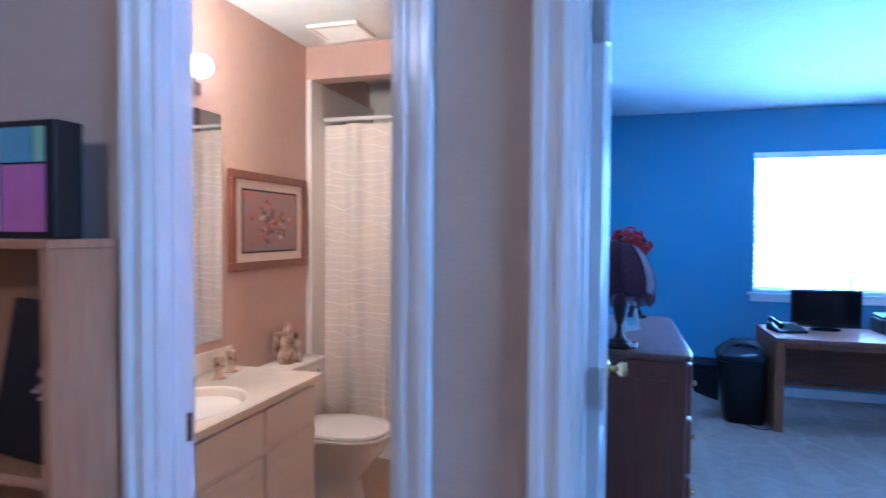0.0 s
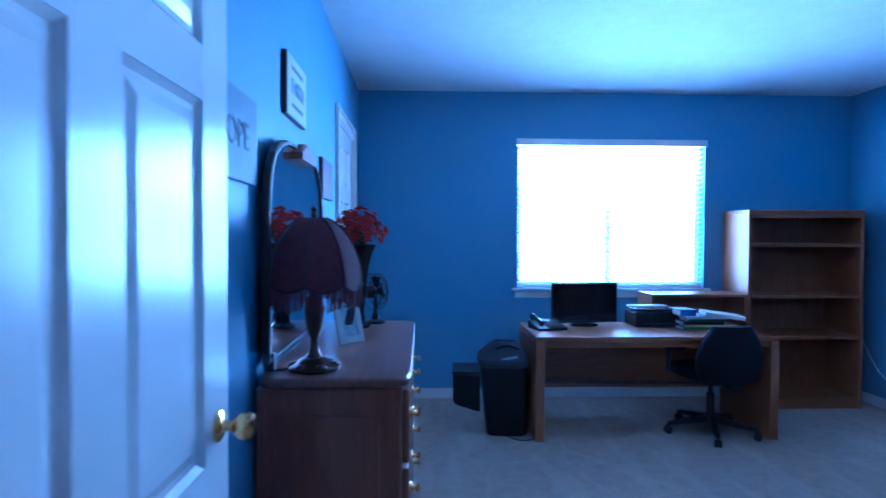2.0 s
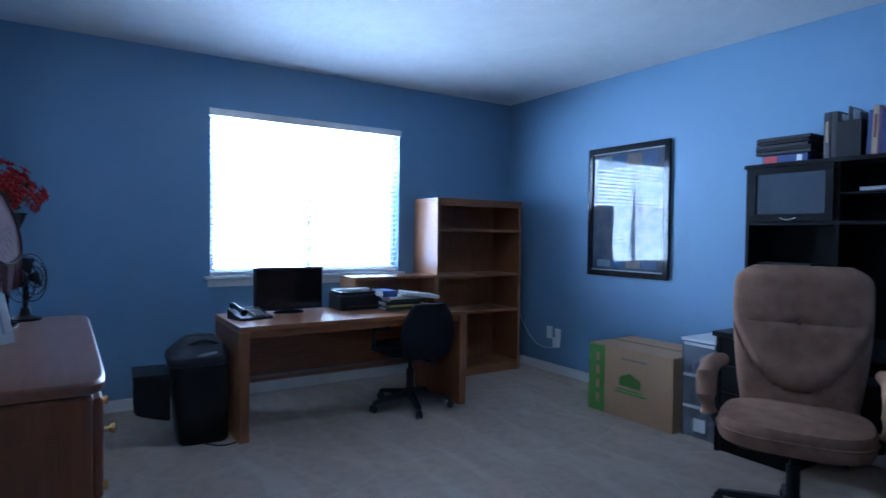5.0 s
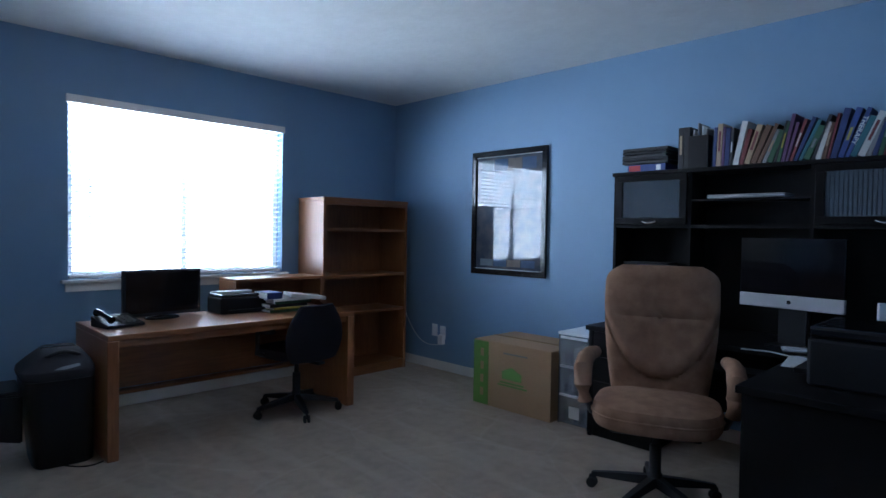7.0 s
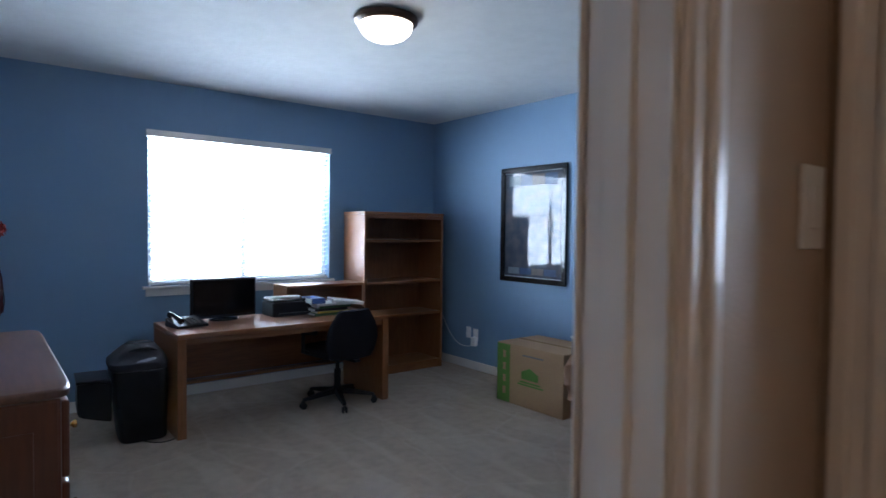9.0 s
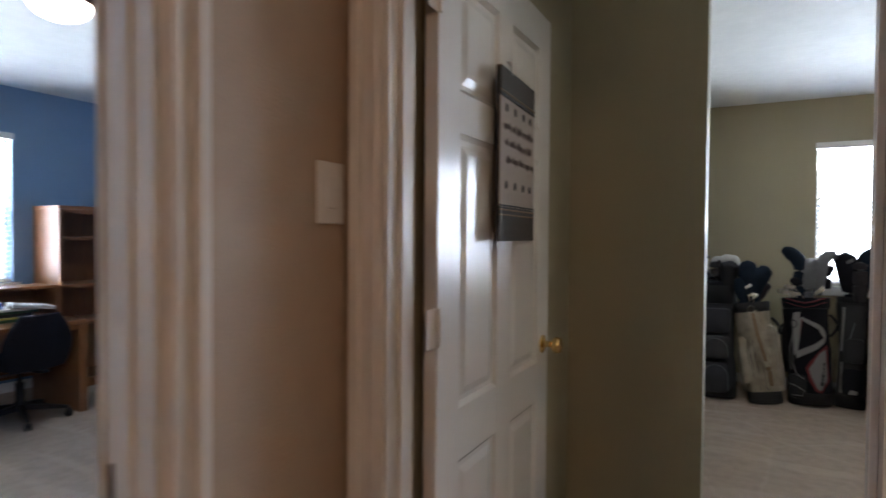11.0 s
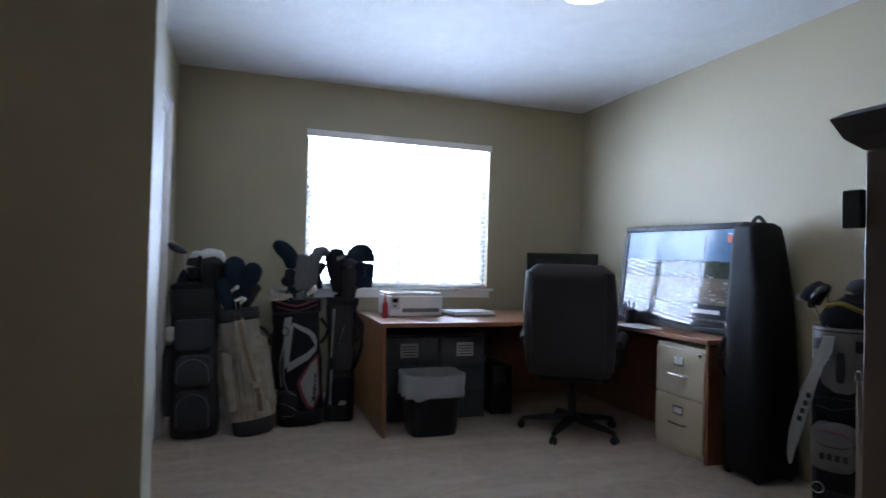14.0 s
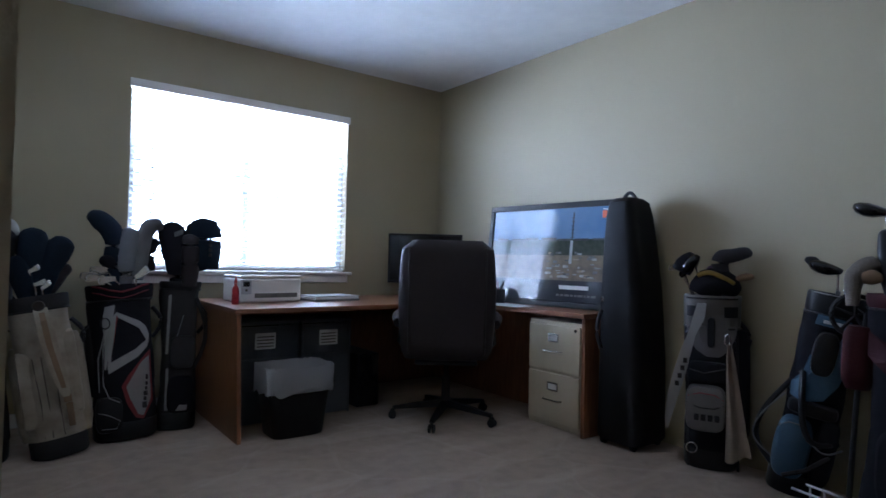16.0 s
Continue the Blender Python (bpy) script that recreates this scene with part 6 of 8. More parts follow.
def cover(t, pts, radii, mat, flat=0.8, label="padded head cover", parent=None):
    """A soft head cover along upright points of the bag's place; flat: its depth against its width."""
    q = TILT[t.name]
    pts = [Vector(p) for p in pts]
    fine, rad = [], []
    for i in range(len(pts) - 1):
        p0, p1, p2, p3 = (pts[max(i - 1, 0)], pts[i], pts[i + 1], pts[min(i + 2, len(pts) - 1)])
        for k in range(4):
            u = k / 4
            fine.append(0.5 * (2 * p1 + (p2 - p0) * u + (2 * p0 - 5 * p1 + 4 * p2 - p3) * u * u + (3 * p1 - p0 - 3 * p2 + p3) * u ** 3))
            rad.append(radii[i] + (radii[i + 1] - radii[i]) * u)
    fine.append(pts[-1]), rad.append(radii[-1])
    end = (fine[-1] - fine[-2]).normalized()
    for k, f in ((0.5, 0.85), (0.8, 0.55), (0.97, 0.15)):
        fine.append(pts[-1] + end * radii[-1] * k), rad.append(radii[-1] * f)
    bm = bmesh.new()
    tube(bm, fine, [k * 1.28 for k in rad], 18)
    for v in bm.verts:
        v.co.y *= flat
        p = v.co * 16
        v.co += Vector((noise.noise(p), noise.noise(p + Vector((5, 1, 2))), noise.noise(p + Vector((2, 7, 3))))) * 0.0055
    bmesh.ops.transform(bm, verts=bm.verts, matrix=q)
    return part("head_cover", bm, mat, parent or t, label, True)


def patched(ob, t, x0, x1, y, z0, z1, mat, label="", name="cover_patch"):
    """A sewn patch on a head cover."""
    return part(name, B(x0, x1, y - 0.004, y + 0.004, z0, z1, 0.003, m=TILT[t.name]), mat, ob, label)


def iron(t, p0, p1, way, size=1.0, mat=None, kind="iron"):
    """A bare club from p0 in the bag to p1, its head towards the angle way seen from the front."""
    q = TILT[t.name]
    c = part("club_shaft", tube(bmesh.new(), [p0, p1], 0.0055, 7, q), CHROME, t, "steel club shaft", True)
    m = q @ Matrix.Translation(p1) @ Matrix.Rotation(-radians(way), 4, 'Y')
    bm = bmesh.new()
    if kind == "iron":
        loft(bm, [[(xx * size, -w, z0 * size), (xx * size, w, z0 * size), (xx * size, w * 0.6, z1 * size), (xx * size, -w * 0.6, z1 * size)] for xx, w, z0, z1 in ((-0.008, 0.008, -0.016, 0.010), (0.02, 0.010, -0.016, 0.016), (0.05, 0.012, -0.014, 0.028), (0.072, 0.010, -0.008, 0.034), (0.080, 0.005, 0.0, 0.026))], m)
        part("iron_head", bm, mat or CHROME, c, smooth=True)
    else:
        loft(bm, [[(xx * size, ry * cy * size, (z + rz * cz) * size) for cy, cz, _ in oval(0, 0, 0, 1, 1, 18)] for xx, ry, rz, z in ((-0.016, 0.010, 0.010, 0.0), (0.0, 0.026, 0.017, 0.004), (0.03, 0.046, 0.026, 0.010), (0.065, 0.052, 0.029, 0.012), (0.095, 0.040, 0.023, 0.012), (0.112, 0.014, 0.010, 0.010))], m)
        part("wood_head", bm, mat or GLOSS, c, "gloss dark club head", True)
    return c


def zip_line(t, pts, mat, r=0.0035):
    return part("zip", tube(bmesh.new(), pts, r, 6), mat, t)


def pocket(t, x0, x1, z0, z1, y, depth, mat, label="", name="pocket", p=4.0):
    """A bulging pocket on the bag's front."""
    bm = bmesh.new()
    cx, cz, rx, rz = (x0 + x1) / 2, (z0 + z1) / 2, (x1 - x0) / 2, (z1 - z0) / 2
    loft(bm, [[(cx + rx * k * a, yy, cz + rz * k * b) for a, b, _ in oval(0, 0, 0, 1, 1, 24, p)] for yy, k in ((y, 1.0), (y - depth * 0.6, 0.99), (y - depth * 0.9, 0.93), (y - depth, 0.80))])
    ob = part(name, bm, mat, t, label, True)
    return ob


def seam(t, pts, mat, r=0.004, name="piping"):
    return part(name, tube(bmesh.new(), pts, r, 6), mat, t)


def front(x, z, r, squash=0.85, out=0.004):
    """A point on the bag's front skin."""
    k = max(0.0, 1 - abs(x / r) ** 2.4) ** (1 / 2.4)
    return Vector((x, -(r * squash * 0.93 * k) - out, z))


def patch(t, outline, r, mat, name="panel", label="", out=0.005):
    """A flat-sewn panel that follows the front of the bag."""
    bm = bmesh.new()
    c = Vector((sum(x for x, z in outline) / len(outline), 0, sum(z for x, z in outline) / len(outline)))
    mid = bm.verts.new(front(c.x, c.z, r, out=out))
    fine = []
    for (x0, z0), (x1, z1) in zip(outline, outline[1:] + outline[:1]):
        for k in range(4):
            fine.append((x0 + (x1 - x0) * k / 4, z0 + (z1 - z0) * k / 4))
    prev = [bm.verts.new(front(x, z, r, out=out)) for x, z in fine]
    half = [bm.verts.new(front((x + c.x) / 2, (z + c.z) / 2, r, out=out)) for x, z in fine]
    n = len(fine)
    for i in range(n):
        bm.faces.new((prev[i], prev[(i + 1) % n], half[(i + 1) % n], half[i]))
        bm.faces.new((half[i], half[(i + 1) % n], mid))
    return part(name, bm, mat, t, label)


# charcoal cart bag
WHITETOP = material("white_cover_cloth", (0.46, 0.45, 0.43), 0.7, scale=50, mix=0.4, bump=0.15)
t = golf_bag(pose(5.79, 0.475, 0, 0, 0, -92), "charcoal grey golf cart bag with arched zip pockets", GREYFAB, 0.95, 0.155, BLACK, BLACK, (-3, -1.5), cuff=0.16)
for z0, z1 in ((0.05, 0.31), (0.33, 0.53)):
    pocket(t, -0.115, 0.115, z0, z1, -0.09, 0.075, GREYFAB)
    zip_line(t, [(-0.095, -0.160, z0 + 0.03)] + [(-0.095 * math.cos(w), -0.168, z1 - 0.115 + 0.09 * math.sin(w)) for w in [math.pi * i / 14 for i in range(15)]] + [(0.095, -0.160, z0 + 0.03)], SILVER)
pocket(t, -0.12, 0.12, 0.55, 0.76, -0.09, 0.055, GREYFAB, "plain upper pocket", p=6)
part("rain_hood", cushion(bmesh.new(), -0.02, 0.0, 0.92, 0.135, 0.12, 0.075, 3), FABRIC, t, "black mesh hood", True)
part("towel", cushion(bmesh.new(), -0.135, -0.11, 0.665, 0.032, 0.03, 0.045, 2.4), WHITETOP, t, "white balled towel", True)
part("side_pocket", cushion(bmesh.new(), -0.15, 0.0, 0.36, 0.045, 0.09, 0.22, 3.5), GREYFAB, t, smooth=True)
iron(t, (-0.06, 0.0, 0.9), (-0.097, 0.0, 1.195), 146, 1.0, CHARLEATHER, "wood")
c = cover(t, [(-0.03, 0, 0.95), (-0.03, 0, 1.05), (-0.03, 0, 1.12), (-0.015, 0, 1.155)], [0.030, 0.036, 0.040, 0.036], BLACK)
cover(t, [(-0.035, -0.006, 1.135), (-0.018, -0.006, 1.165), (0.005, -0.006, 1.17)], [0.030, 0.032, 0.020], WHITETOP, label="white top of a cover", parent=c)
c = cover(t, [(0.07, -0.01, 0.95), (0.075, -0.01, 1.04), (0.08, -0.01, 1.12), (0.085, -0.01, 1.14)], [0.045, 0.055, 0.066, 0.06], BLACK, 0.9)
cover(t, [(0.015, -0.012, 1.165), (0.06, -0.012, 1.175), (0.11, -0.012, 1.165), (0.135, -0.012, 1.14)], [0.030, 0.036, 0.036, 0.024], WHITETOP, 1.2, "white top of a cover", c)
for k in range(4):
    patched(c, t, 0.045 + k * 0.018, 0.057 + k * 0.018, -0.052, 1.150, 1.168, DARKINK, name="logo_stroke")
cover(t, [(0.02, 0.05, 0.95), (0.02, 0.06, 1.04), (0.03, 0.06, 1.08)], [0.035, 0.045, 0.04], FABRIC)
cover(t, [(-0.09, 0.03, 0.93), (-0.09, 0.03, 1.0), (-0.08, 0.03, 1.05)], [0.035, 0.04, 0.03], FABRIC)

# cream bag, leaning on its neighbour
t = golf_bag(pose(5.745, 0.108, 0, 0, 0, -92), "worn cream vinyl golf bag with a tan striped strap", CREAMBAG, 0.83, 0.134, BAGGREY, BAGGREY, (-5, -9), waist=0.02, cuff=0.075)
pocket(t, -0.135, -0.05, 0.16, 0.56, -0.03, 0.065, CREAMBAG, p=7)
pocket(t, 0.07, 0.135, 0.20, 0.64, -0.03, 0.06, CREAMBAG, p=7)
part("side_pocket", cushion(bmesh.new(), 0.11, 0.02, 0.36, 0.06, 0.08, 0.26, 3.0), CREAMBAG, t, "bulging side pocket", True)
part("side_pocket", cushion(bmesh.new(), -0.11, 0.02, 0.34, 0.055, 0.08, 0.24, 3.0), CREAMBAG, t, "bulging side pocket", True)
st = part("strap", loft(bmesh.new(), [[(x - w, y, z), (x + w, y, z), (x + w, y - 0.016, z), (x - w, y - 0.016, z)] for x, y, z, w in ((0.005, -0.105, 0.765, 0.030), (0.012, -0.135, 0.70, 0.034), (0.02, -0.145, 0.58, 0.036), (0.04, -0.15, 0.44, 0.032), (0.055, -0.145, 0.34, 0.024), (0.06, -0.135, 0.30, 0.012))]), CREAMBAG, t, "padded cream strap", True)
part("strap_stripe", loft(bmesh.new(), [[(x - w, y, z), (x + w, y, z), (x + w, y - 0.004, z), (x - w, y - 0.004, z)] for x, y, z, w in ((0.008, -0.123, 0.75, 0.012), (0.012, -0.1515, 0.70, 0.013), (0.02, -0.1615, 0.58, 0.013), (0.04, -0.1665, 0.44, 0.012), (0.054, -0.162, 0.35, 0.010))]), TAN, st, "tan stripe")
part("strap_end", B(0.045, 0.08, -0.152, -0.136, 0.275, 0.315, 0.006), TAN, st, "tan leather end")
part("strap_tail", B(0.052, 0.082, -0.135, -0.122, 0.15, 0.27, 0.004), TAN, st)
part("clip", lathe(bmesh.new(), [(0.024, -0.01), (0.03, 0.0), (0.024, 0.01)], 14, Matrix.Translation((0.0, -0.118, 0.775)) @ FX), DARKWOOD, t, "dark strap fitting", True)
for x in (-0.055, -0.02, 0.03):
    seam(t, [front(x, 0.11, 0.134), front(x * 0.9, 0.28, 0.134), front(x * 1.1, 0.52, 0.134)], BAGGREY, 0.002, "stitched_seam")
cover(t, [(-0.13, 0.02, 0.80), (-0.14, 0.02, 0.95), (-0.15, 0.02, 1.05), (-0.155, 0.02, 1.12)], [0.030, 0.046, 0.060, 0.052], NAVY, 0.85)
cover(t, [(-0.11, 0.0, 0.82), (-0.085, 0.0, 0.95), (-0.055, 0.0, 1.04), (-0.03, 0.0, 1.085)], [0.028, 0.040, 0.054, 0.046], NAVY, 0.85)
cover(t, [(-0.17, 0.0, 0.82), (-0.20, -0.01, 0.93), (-0.215, -0.01, 0.99)], [0.03, 0.042, 0.036], NAVY)
cover(t, [(-0.09, 0.03, 0.82), (-0.04, 0.03, 0.92), (-0.005, 0.02, 0.965)], [0.022, 0.03, 0.022], CHARLEATHER)
for p1, way in (((-0.165, -0.04, 0.95), 20), ((-0.14, -0.06, 0.885), 10), ((-0.11, -0.05, 0.865), 35)):
    iron(t, (p1[0] + 0.02, 0.0, 0.74), p1, way, 0.6)

# black, white and red bag
t = golf_bag(pose(5.90, -0.213, 0, 0, 0, -95), "black golf bag with white and red panels", FABRIC, 0.87, 0.168, BLACK, FABRIC, (-5, -3.5), waist=0.06, cuff=0.09)
R3 = 0.168
seam(t, [front(x, 0.845 - 0.02 * math.cos(x * 20), R3, out=0.022) for x in (-0.14, -0.11, -0.06, 0.0, 0.06, 0.11, 0.14)], BAGRED, 0.006)
seam(t, [front(x, 0.81 - 0.02 * math.cos(x * 20), R3, out=0.022) for x in (-0.14, -0.11, -0.06, 0.0, 0.06, 0.11, 0.14)], BAGRED, 0.003)
patch(t, [(-0.085, 0.745), (-0.035, 0.755), (-0.055, 0.60), (-0.075, 0.47), (-0.088, 0.40), (-0.098, 0.40), (-0.092, 0.55), (-0.10, 0.66)], R3, BAGWHITE, "white_panel", out=0.014)
patch(t, [(-0.03, 0.715), (0.085, 0.655), (0.118, 0.62), (0.132, 0.575), (0.128, 0.535), (0.115, 0.545), (0.118, 0.575), (0.105, 0.605), (0.075, 0.632), (-0.03, 0.688)], R3, BAGWHITE, "white_panel", out=0.015)
patch(t, [(-0.045, 0.69), (-0.028, 0.715), (-0.038, 0.62), (-0.062, 0.47), (-0.066, 0.40), (-0.082, 0.40), (-0.075, 0.50)], R3, BAGWHITE, "white_panel", out=0.015)
patch(t, [(-0.082, 0.43), (0.06, 0.50), (0.115, 0.545), (0.128, 0.535), (0.118, 0.505), (0.07, 0.455), (-0.078, 0.375)], R3, BAGWHITE, "white_panel", out=0.016)
patch(t, [(-0.03, 0.69), (-0.022, 0.695), (-0.045, 0.56), (-0.055, 0.50)], R3, BAGRED, "red_edging", out=0.017)
patch(t, [(0.095, 0.45), (0.135, 0.49), (0.138, 0.20), (0.085, 0.105), (0.045, 0.12), (0.005, 0.20), (-0.018, 0.30), (0.02, 0.36)], R3, BAGRED, "red_panel", out=0.012)
pn = patch(t, [(0.085, 0.425), (0.125, 0.455), (0.128, 0.215), (0.085, 0.125), (0.06, 0.135), (0.02, 0.23), (0.005, 0.295), (0.035, 0.345)], R3, BAGWHITE, "white_panel", out=0.016)
for k, (x, z, w, h) in enumerate(((0.092, 0.165, 0.012, 0.034), (0.096, 0.205, 0.008, 0.022), (0.100, 0.232, 0.010, 0.026), (0.104, 0.264, 0.006, 0.018), (0.107, 0.29, 0.006, 0.02), (0.110, 0.32, 0.006, 0.03))):
    f = front(x, z, R3, out=0.018)
    part("logo_stroke", B(x - w, x + w, f.y - 0.003, f.y + 0.004, z, z + h, 0.002), DARKINK, pn)
seam(t, [front(-0.07, 0.66, R3, out=0.016), front(-0.10, 0.52, R3, out=0.014), front(-0.105, 0.32, R3, out=0.014), front(-0.08, 0.245, R3, out=0.016), front(-0.03, 0.215, R3, out=0.018)], BAGWHITE, 0.003)
seam(t, [front(-0.085, 0.62, R3, out=0.014), front(-0.125, 0.46, R3, out=0.012), front(-0.125, 0.28, R3, out=0.012)], BAGWHITE, 0.003)
part("ring", tube(bmesh.new(), [(-0.085 + 0.022 * math.cos(a), front(-0.085, 0.65, R3, out=0.02).y, 0.655 + 0.03 * math.sin(a)) for a in [2 * math.pi * i / 16 for i in range(17)]], 0.004, 6), BLACK, t)
pocket(t, -0.15, -0.01, 0.05, 0.25, -0.08, 0.06, BLACK, "black ball pocket")
zip_line(t, [(-0.135, -0.138, 0.17), (-0.09, -0.144, 0.155), (-0.03, -0.142, 0.115), (-0.05, -0.144, 0.075), (-0.12, -0.138, 0.08), (-0.135, -0.136, 0.12)], BAGWHITE, 0.0028)
part("side_pocket", cushion(bmesh.new(), -0.14, 0.03, 0.45, 0.05, 0.08, 0.20, 3.5), BLACK, t, smooth=True)
part("umbrella_loop", tube(bmesh.new(), arc((-0.15, -0.03, 0.66), (-0.15, -0.03, 0.54), (-0.05, 0, 0), 8), 0.008, 8), BLACK, t, smooth=True)
c = cover(t, [(-0.085, 0, 0.84), (-0.095, 0, 1.0), (-0.085, 0, 1.10), (-0.11, 0, 1.18), (-0.165, 0, 1.235), (-0.20, 0, 1.258)], [0.030, 0.040, 0.040, 0.044, 0.042, 0.030], NAVY, 0.8, "glossy navy driver cover")
cover(t, [(-0.105, -0.03, 0.97), (-0.12, -0.03, 1.0), (-0.14, -0.03, 1.01)], [0.03, 0.034, 0.024], FABRIC, parent=c)
cover(t, [(-0.03, -0.01, 0.87), (-0.03, -0.01, 0.98), (-0.025, -0.01, 1.09), (-0.012, -0.01, 1.155)], [0.028, 0.044, 0.050, 0.044], SILVER, 0.7, "crumpled silver cover")
c = cover(t, [(0.03, 0, 0.90), (0.045, 0, 1.02), (0.055, 0, 1.13), (0.085, 0, 1.205), (0.125, 0, 1.225), (0.14, 0, 1.205)], [0.026, 0.034, 0.036, 0.036, 0.028, 0.018], SILVER, 0.8, "silver and white arched cover")
cover(t, [(0.10, 0.02, 0.95), (0.095, 0.02, 1.06), (0.12, 0.02, 1.12)], [0.018, 0.024, 0.022], FABRIC, 0.8)
for p0, p1, way in (((-0.07, -0.03, 0.84), (-0.175, -0.06, 0.925), 172), ((-0.06, -0.04, 0.84), (-0.15, -0.08, 0.905), 165), ((-0.05, -0.02, 0.84), (-0.13, -0.04, 0.955), 170), ((-0.03, -0.04, 0.84), (-0.09, -0.09, 0.905), 178), ((0.02, -0.05, 0.84), (0.02, -0.08, 0.92), 30), ((-0.04, 0.0, 0.84), (-0.10, -0.02, 0.945), 175)):
    iron(t, p0, p1, way, 0.95)

# slim grey bag
t = golf_bag(pose(5.935, -0.483, 0, 0, 0, -95), "slim dark grey golf bag with lettered black head covers", BAGGREY, 0.885, 0.114, BLACK, BLACK, (-4, 1), cuff=0.05)
R6 = 0.114
patch(t, [(-0.075, 0.80), (-0.058, 0.805), (-0.066, 0.45), (-0.08, 0.45)], R6, BAGWHITE, "white_panel", out=0.008)
patch(t, [(-0.075, 0.36), (-0.062, 0.37), (-0.055, 0.12), (-0.075, 0.12)], R6, BAGWHITE, "white_panel", out=0.008)
seam(t, [front(0.01, 0.68, R6, out=0.008), front(-0.02, 0.56, R6, out=0.008), front(-0.05, 0.47, R6, out=0.008), front(0.0, 0.44, R6, out=0.012), front(0.05, 0.455, R6, out=0.01)], SILVER, 0.003)
pocket(t, -0.06, 0.085, 0.36, 0.56, -0.06, 0.05, BAGGREY)
pocket(t, -0.065, 0.085, 0.10, 0.32, -0.06, 0.05, FABRIC)
patch(t, [(-0.02, 0.12), (0.04, 0.12), (0.045, 0.15), (0.0, 0.155)], R6, BAGWHITE, "white_badge", out=0.042)
part("strap", tube(bmesh.new(), arc((0.085, -0.06, 0.78), (0.08, -0.07, 0.36), (0.055, -0.04, 0), 12), 0.014, 8), BLACK, t, smooth=True)
c = cover(t, [(-0.01, 0, 0.86), (-0.01, 0, 0.96), (-0.03, 0, 1.08), (-0.055, 0, 1.19)], [0.030, 0.050, 0.062, 0.060], FABRIC, 0.75, "black lettered cover")
for k in range(4):
    patched(c, t, -0.045 + k * 0.013, -0.036 + k * 0.013, -0.056, 1.155 + 0.006 * k, 1.185 + 0.006 * k, BAGWHITE, name="logo_stroke")
c = cover(t, [(0.13, 0.01, 0.965), (0.132, 0.01, 1.06), (0.135, 0.01, 1.16), (0.13, 0.01, 1.21)], [0.070, 0.080, 0.082, 0.076], NAVY, 0.75, "boxy navy putter cover")
iron(t, (0.06, 0.01, 0.84), (0.115, 0.01, 0.96), 10, 0.5)
for k in range(4):
    patched(c, t, 0.150, 0.168, -0.073, 1.04 + k * 0.03, 1.062 + k * 0.03, BAGGREY, name="logo_stroke")
cover(t, [(0.04, 0.01, 0.98), (0.07, 0.01, 1.14), (0.08, 0.01, 1.21)], [0.03, 0.045, 0.042], FABRIC, 0.8)
cover(t, [(0.05, -0.05, 0.86), (0.052, -0.055, 0.98), (0.05, -0.055, 1.08), (0.05, -0.055, 1.14)], [0.032, 0.042, 0.046, 0.040], CHARLEATHER, 0.7, "brown leather cover")

# corner desk
t = thing("corner_desk", pose(0, 0, 0), "brown laminate L-shaped corner desk", "desk")
DZ = 0.748
part("top", B(5.46, GX1 - 0.02, GY0 + 0.01, -0.675, DZ - 0.03, DZ, 0.003), WALNUT, t)
part("side_top", B(4.40, 5.4595, GY0 + 0.01, -2.40, DZ - 0.03, DZ, 0.003), WALNUT, t)
bm = bmesh.new()
v0 = [(5.4595, -2.05), (5.4595, -2.3995), (5.10, -2.3995)]
loft(bm, [[(x, y, z) for x, y in v0] for z in (DZ - 0.03, DZ)])
part("corner_top", bm, WALNUT, t)
bm = bmesh.new()
loft(bm, [[(x0, y, z0), (x1, y, z0), (x1 + dx, y, z1), (x0 + dx, y, z1)] for y, x0, x1, dx, z0, z1 in ((-0.685, 5.40, GX1 - 0.03, 0.06, 0, DZ - 0.031), (-0.708, 5.40, GX1 - 0.03, 0.06, 0, DZ - 0.031))])
part("side_panel", bm, WALNUTZ, t)
part("side_panel", B(4.405, 4.43, GY0 + 0.02, -2.42, 0, DZ - 0.031, 0.002), WALNUTZ, t)
# Panels carried down to the floor to put shade into the space under the desk.
part("modesty_panel", B(GX1 - 0.10, GX1 - 0.08, GY0 + 0.04, -0.709, 0.02, DZ - 0.031), WALNUTZ, t)
part("modesty_panel", B(4.44, GX1 - 0.11, GY0 + 0.06, GY0 + 0.08, 0.02, DZ - 0.031), WALNUTZ, t)

for y in (-0.73, -1.19):
    wd = 0.44 if y > -1 else 0.36
    t = drawer_tower("storage_tower", pose(5.72, y, 0, 0, 0, -90), wd, 0.36, 0.64, 3, "dark clear plastic drawer tower under the desk", "drawers under the desk", DARKFROST)
    part("label", B(wd * 0.35, wd * 0.35 + 0.13, -0.003, 0.001, 0.47, 0.57), PAPER, t, "white printed label")
    for k in range(4):
        part("label_print", B(wd * 0.35 + 0.012, wd * 0.35 + 0.118, -0.0045, -0.002, 0.482 + k * 0.02, 0.49 + k * 0.02), INK, t)
    # Black sheets added behind the clear fronts make the drawers look shaded inside.
    for k in range(2):
        part("black_inner_sheet", B(0.02, wd - 0.02, 0.3, 0.31, 0.05 + 0.3 * k, 0.3 + 0.3 * k), BLACK, t)

t = thing("computer_tower", pose(5.74, -1.62, 0), "black computer tower under the desk", "computer")
part("case", B(0, 0.42, -0.17, 0.0, 0.01, 0.38, 0.006), BLACK, t)
part("front", B(-0.012, 0.0, -0.165, -0.005, 0.015, 0.375, 0.004), GLOSS, t)

